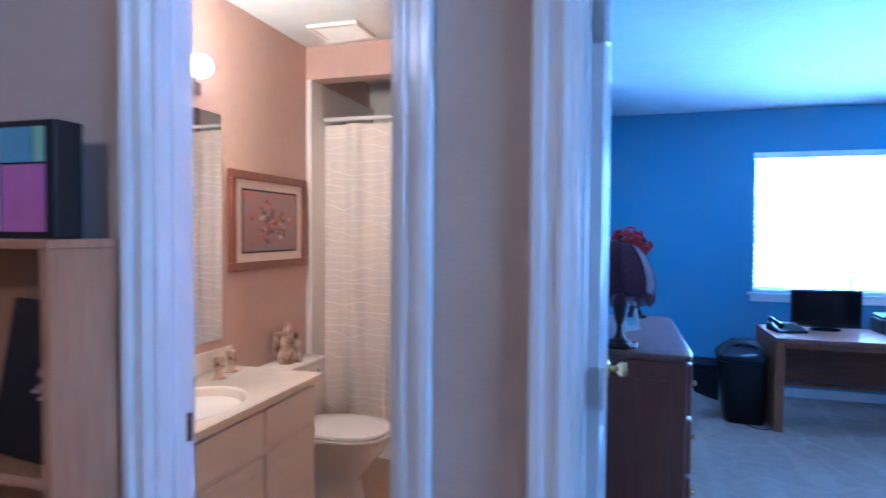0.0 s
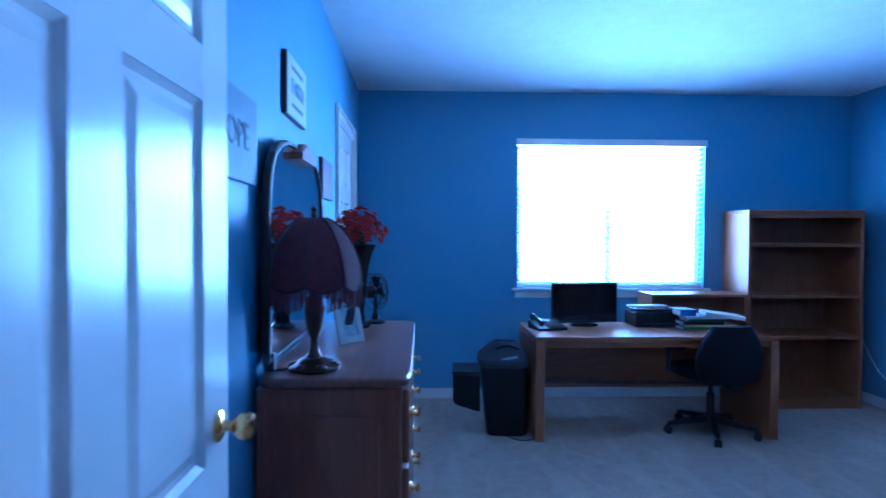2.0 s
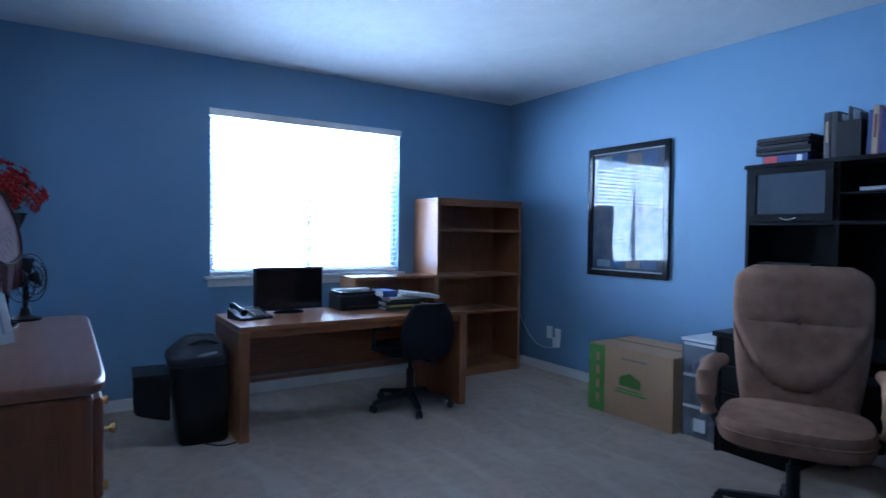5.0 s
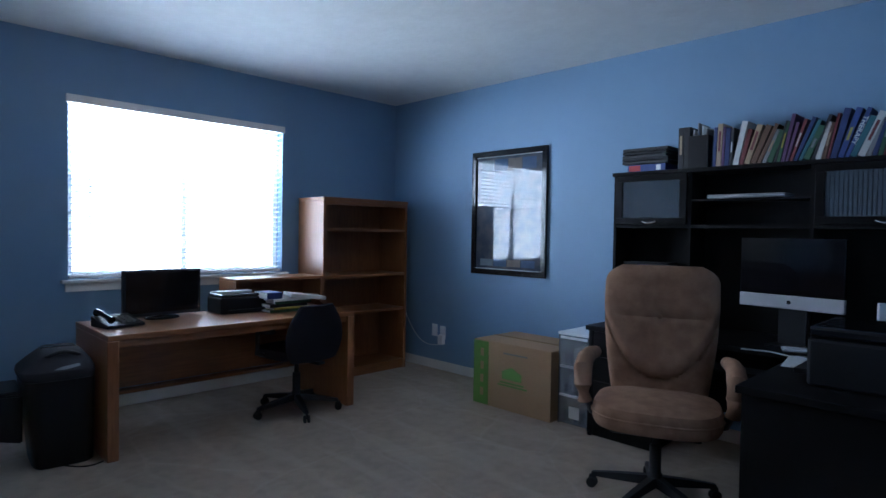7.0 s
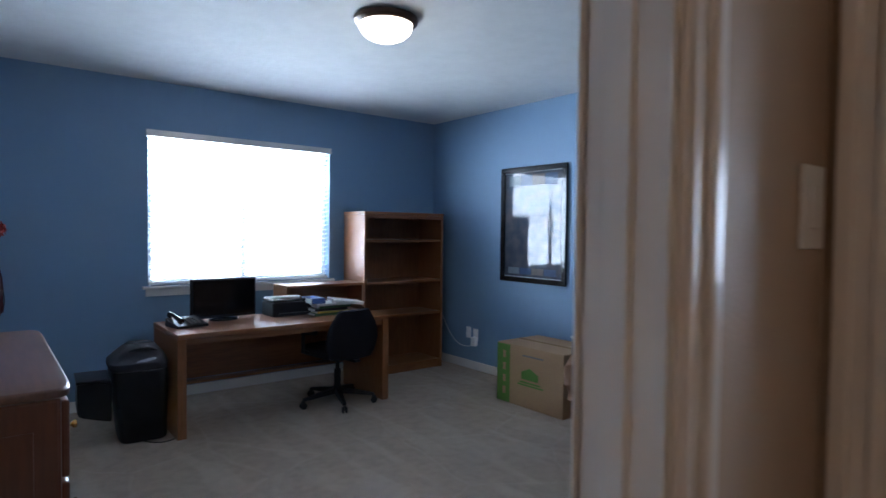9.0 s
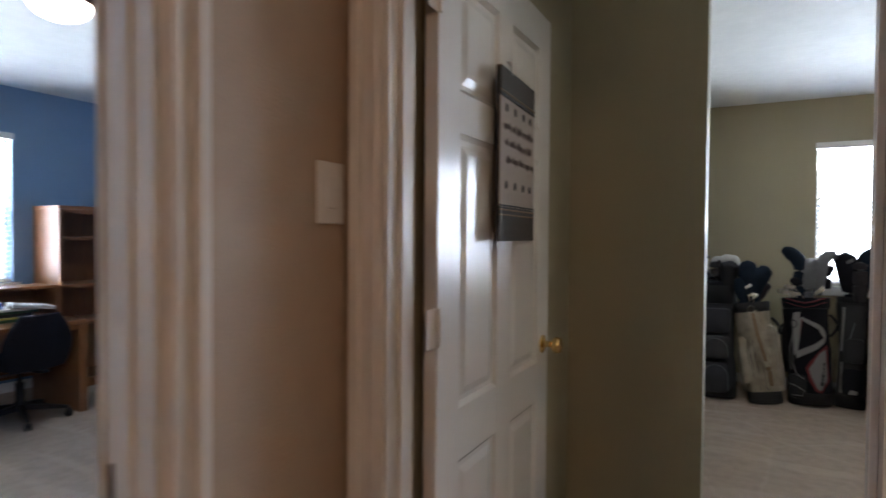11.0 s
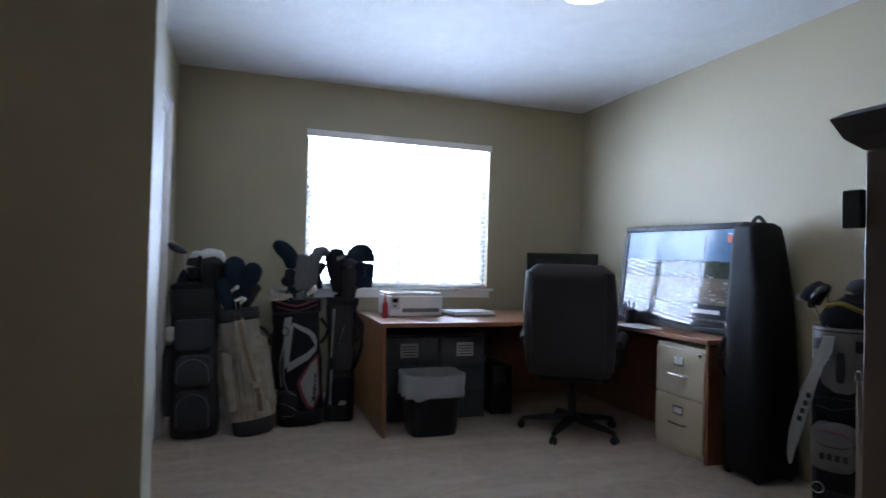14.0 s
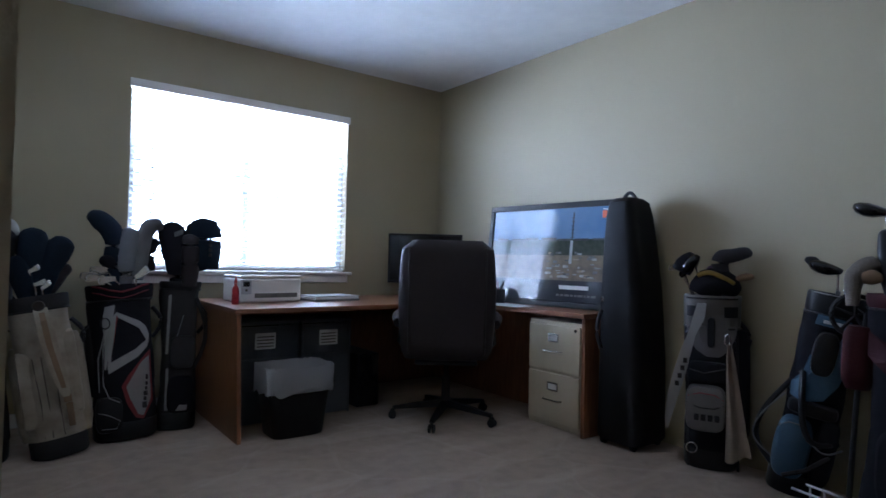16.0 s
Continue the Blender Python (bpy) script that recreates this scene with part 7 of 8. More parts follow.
t = thing("waste_bin", pose(5.47, -1.04, 0, 0, 0, 0), "black plastic waste bin with a clear liner folded over", "bin")
bm = bmesh.new()
loft(bm, [oval(0, 0, z, rx, ry, 28, 5) for z, rx, ry in ((0, 0.115, 0.155), (0.01, 0.12, 0.16), (0.31, 0.145, 0.195), (0.31, 0.139, 0.189), (0.02, 0.115, 0.155))], cap=False)
bm.faces.new([bm.verts.new(p) for p in oval(0, 0, 0.02, 0.115, 0.155, 28, 5)])
part("bin", bm, BLACK, t, "", True)
bm = bmesh.new()
rr = random.Random(6)
rings = []
for z, k, jit in ((0.26, 1.00, 0.0), (0.265, 1.08, 0.012), (0.30, 1.07, 0.010), (0.36, 1.09, 0.005), (0.41, 1.10, 0.003), (0.412, 1.06, 0.003), (0.30, 1.0, 0.0)):
    rings.append([(x * (1 + rr.uniform(-jit, jit) * 3), y * (1 + rr.uniform(-jit, jit) * 3), zz + rr.uniform(-jit, jit) * 2) for x, y, zz in oval(0, 0, z, 0.145 * k, 0.195 * k, 56, 5)])
loft(bm, rings, cap=False)
part("liner", bm, LINER, t, "clear plastic liner", True)

t = thing("printer", pose(5.90, -0.84, DZ + 0.0005, 0, 0, -86), "white inkjet printer with a grey front on the desk", "printer")
part("body", B(0, 0.43, 0, 0.30, 0, 0.155, 0.012), WHITE, t)
part("lid", B(0.004, 0.426, 0.006, 0.296, 0.1555, 0.178, 0.008), CERAMIC, t)
part("control_panel", B(0.005, 0.075, -0.006, 0.01, 0.055, 0.15, 0.004), ALU, t)
part("display", B(0.018, 0.06, -0.008, -0.005, 0.105, 0.135), GLOSS, t)
part("button", lathe(bmesh.new(), [(0.009, 0), (0.008, 0.004)], 12, Matrix.Translation((0.04, -0.006, 0.08)) @ FX), INK, t)
part("front_slot", B(0.10, 0.40, -0.004, 0.004, 0.03, 0.06, 0.003), INK, t)
t = thing("laptop", pose(5.82, -1.33, DZ + 0.0005, 0, 0, -84), "closed white laptop on a thin stack on the desk", "laptop")
part("pad", B(0, 0.36, 0, 0.25, 0, 0.014, 0.003), BOOKCOL[7], t)
part("base", B(0.005, 0.355, 0.005, 0.245, 0.0145, 0.028, 0.004), WHITE, t)
part("lid", B(0.005, 0.355, 0.005, 0.245, 0.0295, 0.038, 0.004), ALU, t)
t = thing("spray_bottle", pose(5.80, -0.78, DZ + 0.0005), "small red spray bottle on the desk", "bottle")
part("body", lathe(bmesh.new(), [(0.020, 0), (0.022, 0.005), (0.022, 0.09), (0.016, 0.11), (0.009, 0.118), (0.009, 0.13)], 16), material("red_plastic", (0.45, 0.03, 0.035), 0.3, scale=20), t, "", True)
part("nozzle", lathe(bmesh.new(), [(0.010, 0.131), (0.010, 0.15), (0.005, 0.152), (0.005, 0.175)], 12), material("red_cap", (0.35, 0.03, 0.03), 0.3, scale=20), t, "", True)
monitor(pose(6.0, -2.36, DZ + 0.0005, 0, 0, -128), 0.60, 0.40, "black flat monitor behind the desk chair", 0.115)
pc = thing("pen_cup", pose(5.30, -2.54, DZ + 0.0005), "black mesh pen cup full of pens", "pen cup")
part("cup", lathe(bmesh.new(), [(0.04, 0), (0.042, 0.004), (0.042, 0.10), (0.039, 0.10), (0.039, 0.01)], 18), BLACK, pc, "", True)
rr = random.Random(9)
for k in range(7):
    a = rr.uniform(0, 6.28)
    part("pen", tube(bmesh.new(), [(0, 0, 0.01), (0.045 * math.cos(a), 0.045 * math.sin(a), rr.uniform(0.14, 0.165))], 0.004, 6), rr.choice((BLACK, BOOKCOL[0], BOOKCOL[5])), pc)
pp = thing("papers", pose(4.96, -2.57, DZ + 0.0005, 0, 0, 4), "loose white papers on the corner desk", "paper")
part("sheet", B(0, 0.28, 0, 0.2, 0, 0.002), PAPER, pp)
part("sheet", B(0.02, 0.30, 0.02, 0.21, 0.0022, 0.004, m=pose(0, 0, 0, 0, 0, 6)), PAPER, pp)


def leather_chair():
    t = thing("executive_chair", pose(5.22, -2.0, 0, 0, 0, -128), "dark brown leather executive chair on a black star base", "chair")
    star_base(t, 0.35, BLACK, a0=0.72)
    part("seat", cushion(bmesh.new(), 0, 0.03, 0.47, 0.27, 0.27, 0.06, 3.4), CHARLEATHER, t, "", True)
    part("seat_pan", B(-0.2, 0.2, -0.2, 0.2, 0.385, 0.415, 0.01), BLACK, t)
    bm = bmesh.new()
    rings = []
    for i in range(15):
        u = i / 14
        wd = 0.26 + 0.045 * math.sin(math.pi * (0.15 + 0.7 * u))
        th = 0.06
        if u > 0.9:
            wd -= 0.05 * ((u - 0.9) / 0.1) ** 2
        if i in (0, 14):
            th, wd = 0.025, wd * 0.92
        y = -0.22 - 0.09 * u
        rings.append([(wd * cx, y + th * cy - 0.02 * (1 - cx * cx), 0.43 + 0.745 * u) for cx, cy, _ in oval(0, 0, 0, 1, 1, 32, 3.6)])
    loft(bm, rings)
    bk = part("backrest", bm, CHARLEATHER, t, "tall dark leather back", True)
    for s in (-1, 1):
        part("back_seam", tube(bmesh.new(), [(0.235 * s, -0.285 - 0.09 * u, 0.47 + 0.66 * u) for u in [k / 10 for k in range(11)]], 0.006, 6), CHARLEATHER, bk)
        arm = part("armrest", tube(bmesh.new(), [(0.31 * s, -0.2, 0.65), (0.325 * s, -0.05, 0.675), (0.325 * s, 0.12, 0.67), (0.31 * s, 0.20, 0.63), (0.30 * s, 0.2, 0.55)], [0.03, 0.04, 0.042, 0.04, 0.028], 12), CHARLEATHER, t, "padded armrest", True)
        part("arm_bracket", tube(bmesh.new(), [(0.31 * s, 0.12, 0.64), (0.32 * s, 0.08, 0.5), (0.22 * s, 0.0, 0.40)], 0.02, 8), BLACK, arm, smooth=True)
    return t


leather_chair()

t = thing("file_cabinet", pose(4.455, -2.445, 0, 0, 0, 180), "two-drawer putty steel file cabinet under the desk", "file cabinet")
fw, fh = 0.44, 0.68
part("body", B(-fw, 0, 0.015, 0.32, 0, fh, 0.004), BEIGEMETAL, t)
for z0, z1 in ((0.04, 0.345), (0.36, 0.655)):
    dr = part("drawer", B(-fw + 0.008, -0.008, -0.004, 0.0145, z0, z1, 0.004), BEIGEMETAL, t)
    part("label_holder", B(-fw / 2 - 0.045, -fw / 2 + 0.045, -0.008, -0.0045, z1 - 0.11, z1 - 0.055, 0.002), CHROME, dr, "chrome label holder")
    part("label_card", B(-fw / 2 - 0.035, -fw / 2 + 0.035, -0.0095, -0.0082, z1 - 0.10, z1 - 0.065), PAPER, dr)
    part("handle", tube(bmesh.new(), [(-fw / 2 - 0.075, -0.004, z1 - 0.165), (-fw / 2 - 0.06, -0.03, z1 - 0.165), (-fw / 2 + 0.06, -0.03, z1 - 0.165), (-fw / 2 + 0.075, -0.004, z1 - 0.165)], 0.006, 8), CHROME, dr, "chrome handle", True)
part("lock", lathe(bmesh.new(), [(0.01, 0), (0.01, 0.008)], 14, Matrix.Translation((-0.035, -0.004, fh - 0.045)) @ FX), CHROME, t)

# framed print leaning on the desk against the wall
gp = thing("framed_print", pose(4.995, GY0 + 0.145, DZ + 0.001, 0, 0, 185.6) @ pose(0, 0, 0, -6.5), "large glazed industrial photograph in a black frame leaning on the wall", "picture")
w2, h2, fw = 0.54, 0.73, 0.042
for b in ((-w2, w2, 0, fw), (-w2, w2, h2 - fw, h2)):
    part("frame_bar", B(b[0], b[1], -0.012, 0.012, b[2], b[3], 0.004), BLACK, gp)
for s in (-1, 1):
    part("frame_bar", B(min(s * w2, s * (w2 - fw)), max(s * w2, s * (w2 - fw)), -0.012, 0.012, fw + 0.0005, h2 - fw - 0.0005, 0.004), BLACK, gp)


def glazed(name, c, c2, sc):
    m = material(name, c, 0.6, color2=c2, scale=sc, mix=0.9, coat=1.0, spec=0.05)
    m.node_tree.nodes["Principled BSDF"].inputs["Coat Roughness"].default_value = 0.03
    m.node_tree.nodes["Principled BSDF"].inputs["Coat IOR"].default_value = 1.5
    return m


zs = (fw, 0.185, 0.36, 0.47, h2 - fw)
for (z0, z1), cc in zip(zip(zs, zs[1:]), (((0.018, 0.018, 0.024), (0.026, 0.026, 0.032), 10), ((0.20, 0.155, 0.105), (0.10, 0.085, 0.065), 14), ((0.022, 0.03, 0.02), (0.045, 0.05, 0.035), 25), ((0.10, 0.17, 0.29), (0.16, 0.23, 0.33), 3))):
    part("photograph_band", B(-w2 + fw, w2 - fw, -0.004, 0.004, z0, z1), glazed("glazed_photo", *cc), gp)
MAST = glazed("glazed_mast", (0.42, 0.42, 0.42), (0.3, 0.3, 0.3), 30)
RIG = glazed("glazed_rig", (0.03, 0.03, 0.035), (0.1, 0.1, 0.1), 20)
part("photograph_tower", B(0.226, 0.234, -0.006, -0.003, 0.30, 0.655), RIG, gp)
part("photograph_tower", B(0.219, 0.241, -0.0065, -0.0055, 0.30, 0.46), MAST, gp)
for k in range(6):
    part("photograph_brace", B(0.217, 0.243, -0.0063, -0.0035, 0.48 + k * 0.027, 0.485 + k * 0.027), RIG, gp)
rr = random.Random(17)
GLAZES = [glazed("glazed_detail", c, (0.2, 0.2, 0.2), 20) for c in ((0.3, 0.3, 0.3), (0.05, 0.05, 0.05), (0.3, 0.22, 0.14), (0.42, 0.40, 0.36))]
for k in range(46):
    a = rr.uniform(0.02, 0.46)
    z = 0.20 + 0.17 * rr.random() ** 1.4
    part("photograph_detail", B(a, a + rr.uniform(0.012, 0.05), -0.0055, -0.0035, z, z + rr.uniform(0.005, 0.018)), rr.choice(GLAZES), gp)
for k in range(7):
    part("photograph_treetop", B(-0.45 + k * 0.14, -0.33 + k * 0.14 + rr.uniform(-0.02, 0.02), -0.0052, -0.0035, 0.46, 0.472 + rr.uniform(0.0, 0.012)), RIG, gp)
part("caption_bar", B(0.155, 0.39, -0.0055, -0.0035, 0.125, 0.152), PAPER, gp)
x = 0.135
while x < 0.42:
    ln = rr.uniform(0.012, 0.04)
    part("caption_word", B(x, x + ln, -0.0055, -0.0035, 0.078, 0.092), INK, gp)
    x += ln + 0.010
# travel case
t = thing("golf_travel_case", pose(4.20, -2.60, 0), "tall black padded golf travel case standing on wheels", "travel case")
bm = bmesh.new()
loft(bm, [oval(dx, 0, z, rx, ry, 32, 5) for z, rx, ry, dx in ((0.03, 0.135, 0.155, 0), (0.05, 0.15, 0.165, 0), (0.5, 0.148, 0.16, 0), (0.9, 0.135, 0.15, 0.01), (1.15, 0.115, 0.14, 0.022), (1.34, 0.095, 0.13, 0.032), (1.42, 0.08, 0.115, 0.036), (1.445, 0.055, 0.08, 0.036))])
CASE = material("black_travel_case_nylon", (0.008, 0.008, 0.010), 0.6, scale=90, mix=0.5, bump=0.2, spec=0.2)
part("shell", bm, CASE, t, "", True)
part("zip", tube(bmesh.new(), [(0.07 + dx, 0.135 * k, z) for z, dx, k in ((0.06, 0.03, 1.1), (0.5, 0.03, 1.08), (0.9, 0.025, 1.0), (1.15, 0.02, 0.93), (1.34, 0.015, 0.86), (1.43, 0.0, 0.5))], 0.006, 8), GREYFAB, t, smooth=True)
part("side_handle", tube(bmesh.new(), arc((0.10, 0.165, 0.78), (0.10, 0.165, 0.56), (0.0, 0.04, 0), 10), 0.011, 8), BLACK, t, smooth=True)
part("top_handle", tube(bmesh.new(), arc((-0.01, 0, 1.44), (0.08, 0, 1.44), (0, 0, 0.04), 8), 0.012, 8), BLACK, t, smooth=True)
part("lock", B(0.085, 0.105, 0.155, 0.165, 0.83, 0.86, 0.003), CHROME, t)
part("tag", B(0.10, 0.15, 0.10, 0.106, 1.33, 1.375, 0.003, m=None), material("orange_tag", (0.55, 0.09, 0.02), 0.6, scale=30), t, "orange luggage tag")
part("tag_strap", tube(bmesh.new(), [(0.06, 0.06, 1.42), (0.11, 0.103, 1.38), (0.15, 0.10, 1.385)], 0.003, 6), PAPER, t)
for x in (-0.10, 0.10):
    for y in (-0.11, 0.12):
        part("wheel", lathe(bmesh.new(), [(0.02, -0.012), (0.028, -0.01), (0.028, 0.01), (0.02, 0.012)], 16, Matrix.Translation((x, y, 0.028)) @ Matrix.Rotation(radians(90), 4, 'Y')), RUBBER, t, smooth=True)

# bags on the south wall
R4 = 0.135
MIDGREY = material("mid_grey_vinyl", (0.13, 0.12, 0.112), 0.5, scale=30, mix=0.4, bump=0.1, spec=0.3)
t = golf_bag(pose(3.745, -2.648, 0, 0, 0, 207), "grey and black stand golf bag with a hanging towel", FABRIC, 0.90, R4, BLACK, MIDGREY, (0, 0), squash=0.8, waist=0.02, cuff=0.17)
patch(t, [(-0.125, 0.80), (0.125, 0.80), (0.118, 0.70), (0.085, 0.62), (0.04, 0.585), (-0.02, 0.585), (-0.075, 0.62), (-0.115, 0.70)], R4, MIDGREY, "grey_panel", out=0.012)
for x0, x1 in ((-0.118, -0.07), (0.06, 0.122)):
    patch(t, [(x0, 0.79), (x1, 0.79), (x1, 0.845), (x0, 0.845)], R4, BLACK, "black_window", out=0.026)
seam(t, [front(x, 0.885, R4, out=0.022) for x in (-0.12, -0.08, -0.04, 0.0, 0.04, 0.08, 0.12)], BLACK, 0.005)
pocket(t, -0.02, 0.02, 0.63, 0.79, -0.095, 0.035, BLACK, "black inset channel", p=4)
pocket(t, -0.115, 0.09, 0.45, 0.56, -0.07, 0.055, FABRIC, "black mesh pocket")
zip_line(t, [(-0.10, -0.127, 0.515), (-0.03, -0.131, 0.50), (0.07, -0.127, 0.53)], BAGGREY, 0.004)
pocket(t, -0.12, 0.075, 0.20, 0.44, -0.07, 0.095, MIDGREY, "grey ball pocket", p=4)
zip_line(t, [(-0.105, -0.160, 0.385), (-0.05, -0.166, 0.405), (0.02, -0.166, 0.40), (0.062, -0.160, 0.375)], BAGRED, 0.003)
seam(t, [(-0.115, -0.155, 0.35), (-0.05, -0.168, 0.33), (0.02, -0.168, 0.33), (0.065, -0.158, 0.35)], BLACK, 0.003)
for k in range(4):
    part("logo_stroke", B(-0.075 + k * 0.032, -0.052 + k * 0.032, -0.171, -0.160, 0.265, 0.297, 0.003), BLACK, t)
part("strap", loft(bmesh.new(), [[(x - w, y, z), (x + w, y, z), (x + w, y - 0.02, z), (x - w, y - 0.02, z)] for x, y, z, w in ((-0.045, -0.125, 0.86, 0.022), (-0.06, -0.15, 0.78, 0.028), (-0.09, -0.155, 0.70, 0.020), (-0.115, -0.165, 0.62, 0.026), (-0.145, -0.17, 0.50, 0.030), (-0.175, -0.165, 0.38, 0.027), (-0.20, -0.14, 0.26, 0.016), (-0.205, -0.12, 0.20, 0.006))]), BAGWHITE, t, "white padded strap", True)
for k in range(4):
    part("strap_letter", B(-0.128 - 0.0125 * k, -0.108 - 0.0125 * k, -0.194, -0.184, 0.555 - 0.04 * k, 0.58 - 0.04 * k, 0.002), BLACK, t)
part("carabiner", tube(bmesh.new(), [(0.075 + 0.012 * math.cos(a), -0.14, 0.68 + 0.03 * math.sin(a)) for a in [2 * math.pi * i / 12 for i in range(13)]], 0.003, 6), CHROME, t)
bm = bmesh.new()
loft(bm, [[(0.085 + 0.045 * (0.66 - z) / 0.56 + k * a, -0.160 + 0.016 * math.sin(a * 75 + 2 * z) + 0.012 * b, z + 0.02 * math.sin(a * 40) * (z < 0.15)) for a, b in [(-0.05 + 0.1 * i / 13, 1) for i in range(14)] + [(0.05 - 0.1 * i / 13, -0.3) for i in range(14)]] for z, k in ((0.66, 0.18), (0.60, 0.36), (0.50, 0.52), (0.36, 0.72), (0.22, 0.95), (0.09, 1.2))])
part("towel", bm, material("grey_beige_towel", (0.26, 0.21, 0.165), 0.95, scale=60, mix=0.5, bump=0.3, spec=0.1), t, "hanging beige towel", True)
part("ring", tube(bmesh.new(), [(-0.085 + 0.026 * math.cos(a), -0.135, 0.115 + 0.026 * math.sin(a)) for a in [2 * math.pi * i / 16 for i in range(17)]], 0.004, 6), CHROME, t)
part("stand_leg", tube(bmesh.new(), [(-0.12, -0.09, 0.70), (-0.10, -0.13, 0.02)], 0.007, 8), BLACK, t)
part("stand_leg", tube(bmesh.new(), [(0.12, -0.09, 0.70), (0.13, -0.11, 0.02)], 0.007, 8), BLACK, t)
part("side_pocket", cushion(bmesh.new(), 0.125, 0.02, 0.42, 0.06, 0.08, 0.30, 3.5), FABRIC, t, smooth=True)
c = iron(t, (-0.06, 0.0, 0.84), (-0.145, -0.02, 1.005), 48, 1.15, None, "wood")
cover(t, [(-0.155, -0.025, 1.02), (-0.135, -0.025, 1.06), (-0.105, -0.025, 1.10)], [0.038, 0.042, 0.024], FABRIC, 0.8, parent=c)
iron(t, (-0.08, 0.01, 0.84), (-0.15, -0.01, 1.045), 175, 0.85)
iron(t, (-0.03, 0.02, 0.84), (-0.085, 0.01, 1.055), 70, 0.7)
cover(t, [(0.04, 0, 0.86), (0.05, 0, 0.98), (0.035, 0, 1.065), (0.05, 0, 1.098), (0.10, 0, 1.112), (0.165, 0, 1.128)], [0.020, 0.028, 0.034, 0.034, 0.028, 0.024], GREYFAB, 0.8, "charcoal blade putter cover")
cover(t, [(-0.07, -0.06, 1.0), (-0.02, -0.075, 1.02), (0.04, -0.075, 1.0), (0.10, -0.06, 0.965)], [0.008, 0.010, 0.010, 0.008], YELLOW, 0.8, "yellow edged hood")
cover(t, [(-0.06, 0.0, 0.90), (-0.02, 0.0, 0.96), (0.06, 0.0, 0.96), (0.10, 0.0, 0.93)], [0.05, 0.06, 0.055, 0.035], FABRIC, 0.9, "black folded hood")
cover(t, [(-0.02, 0.02, 0.98), (-0.01, 0.02, 1.03), (0.02, 0.02, 1.045)], [0.014, 0.016, 0.012], BOOKCOL[11], 0.8)
iron(t, (0.07, 0.0, 0.84), (0.115, -0.01, 0.985), 8, 0.75, TAN, "wood")

t = golf_bag(pose(3.34, -2.635, 0, 0, 0, 202), "blue and black golf bag leaning by the sage wall", FABRIC, 0.95, 0.118, BLACK, BLACK, (0, 11), squash=0.8, waist=0.02, cuff=0.10)
R5 = 0.118
patch(t, [(-0.07, 0.805), (0.06, 0.80), (0.065, 0.845), (-0.065, 0.85)], R5, BAGBLUE, "blue_badge", out=0.026)
f = front(0, 0.82, R5, out=0.03)
part("logo_stroke", B(-0.04, 0.04, f.y - 0.002, f.y + 0.004, 0.815, 0.83, 0.002), PAPER, t)
seam(t, [front(x, 0.945 - 0.05 * (x > 0.02) * x / 0.1, R5, out=0.020) for x in (-0.10, -0.06, -0.02, 0.02, 0.06, 0.10)], BAGWHITE, 0.003)
patch(t, [(0.05, 0.79), (0.09, 0.79), (0.092, 0.66), (0.075, 0.55), (0.03, 0.47), (-0.05, 0.44), (-0.10, 0.46), (-0.105, 0.52), (-0.07, 0.58), (-0.06, 0.66), (-0.045, 0.66), (-0.03, 0.585), (0.01, 0.55), (0.045, 0.60), (0.058, 0.68)], R5, BAGBLUE, "blue_panel", out=0.014)
pocket(t, -0.055, 0.045, 0.57, 0.78, -0.07, 0.045, BLACK, "black inset pocket", p=3)
pocket(t, -0.12, 0.03, 0.08, 0.37, -0.06, 0.085, BAGBLUE, "blue ball pocket", p=3)
pocket(t, 0.035, 0.125, 0.08, 0.40, -0.05, 0.075, FABRIC, "black pocket", p=3.5)
pocket(t, -0.10, 0.10, 0.385, 0.45, -0.06, 0.07, BLACK, "black zip pocket", p=4)
zip_line(t, [(-0.115, -0.12, 0.31), (-0.08, -0.15, 0.345), (-0.02, -0.15, 0.345)], SILVER, 0.004)
seam(t, [(-0.06, -0.155, 0.10), (0.02, -0.15, 0.15), (0.10, -0.12, 0.235)], BAGGREY, 0.010, "grey_edging")
part("strap", tube(bmesh.new(), arc((-0.07, -0.09, 0.58), (0.12, -0.10, 0.30), (-0.03, -0.06, -0.13), 14), 0.014, 8), BLACK, t, "black padded strap", True)
part("strap_edge", tube(bmesh.new(), arc((-0.02, -0.13, 0.33), (0.14, -0.11, 0.28), (0.0, -0.04, -0.05), 10), 0.004, 6), SILVER, t)
part("side_hoop", tube(bmesh.new(), arc((-0.10, -0.02, 0.52), (-0.10, -0.02, 0.10), (-0.10, -0.01, -0.05), 14), 0.013, 8), BLACK, t, "black carry hoop", True)
part("side_hoop_edge", tube(bmesh.new(), arc((-0.115, -0.035, 0.45), (-0.115, -0.035, 0.14), (-0.095, -0.01, -0.05), 14), 0.004, 6), BAGWHITE, t)
for z in (0.955, 0.965):
    part("divider_post", B(-0.02 if z < 0.96 else 0.05, 0.0 if z < 0.96 else 0.07, -0.08, -0.06, z - 0.05, z + 0.015, 0.005), SILVER, t)
iron(t, (0.17, -0.04, 0.90), (0.175, -0.06, 1.045), 158, 1.05, None, "wood")
cover(t, [(0.10, -0.05, 1.06), (0.075, -0.05, 1.085), (0.055, -0.05, 1.095)], [0.018, 0.02, 0.012], BLACK, 0.8)
iron(t, (0.20, -0.02, 0.90), (0.21, -0.03, 1.04), 25, 0.7)

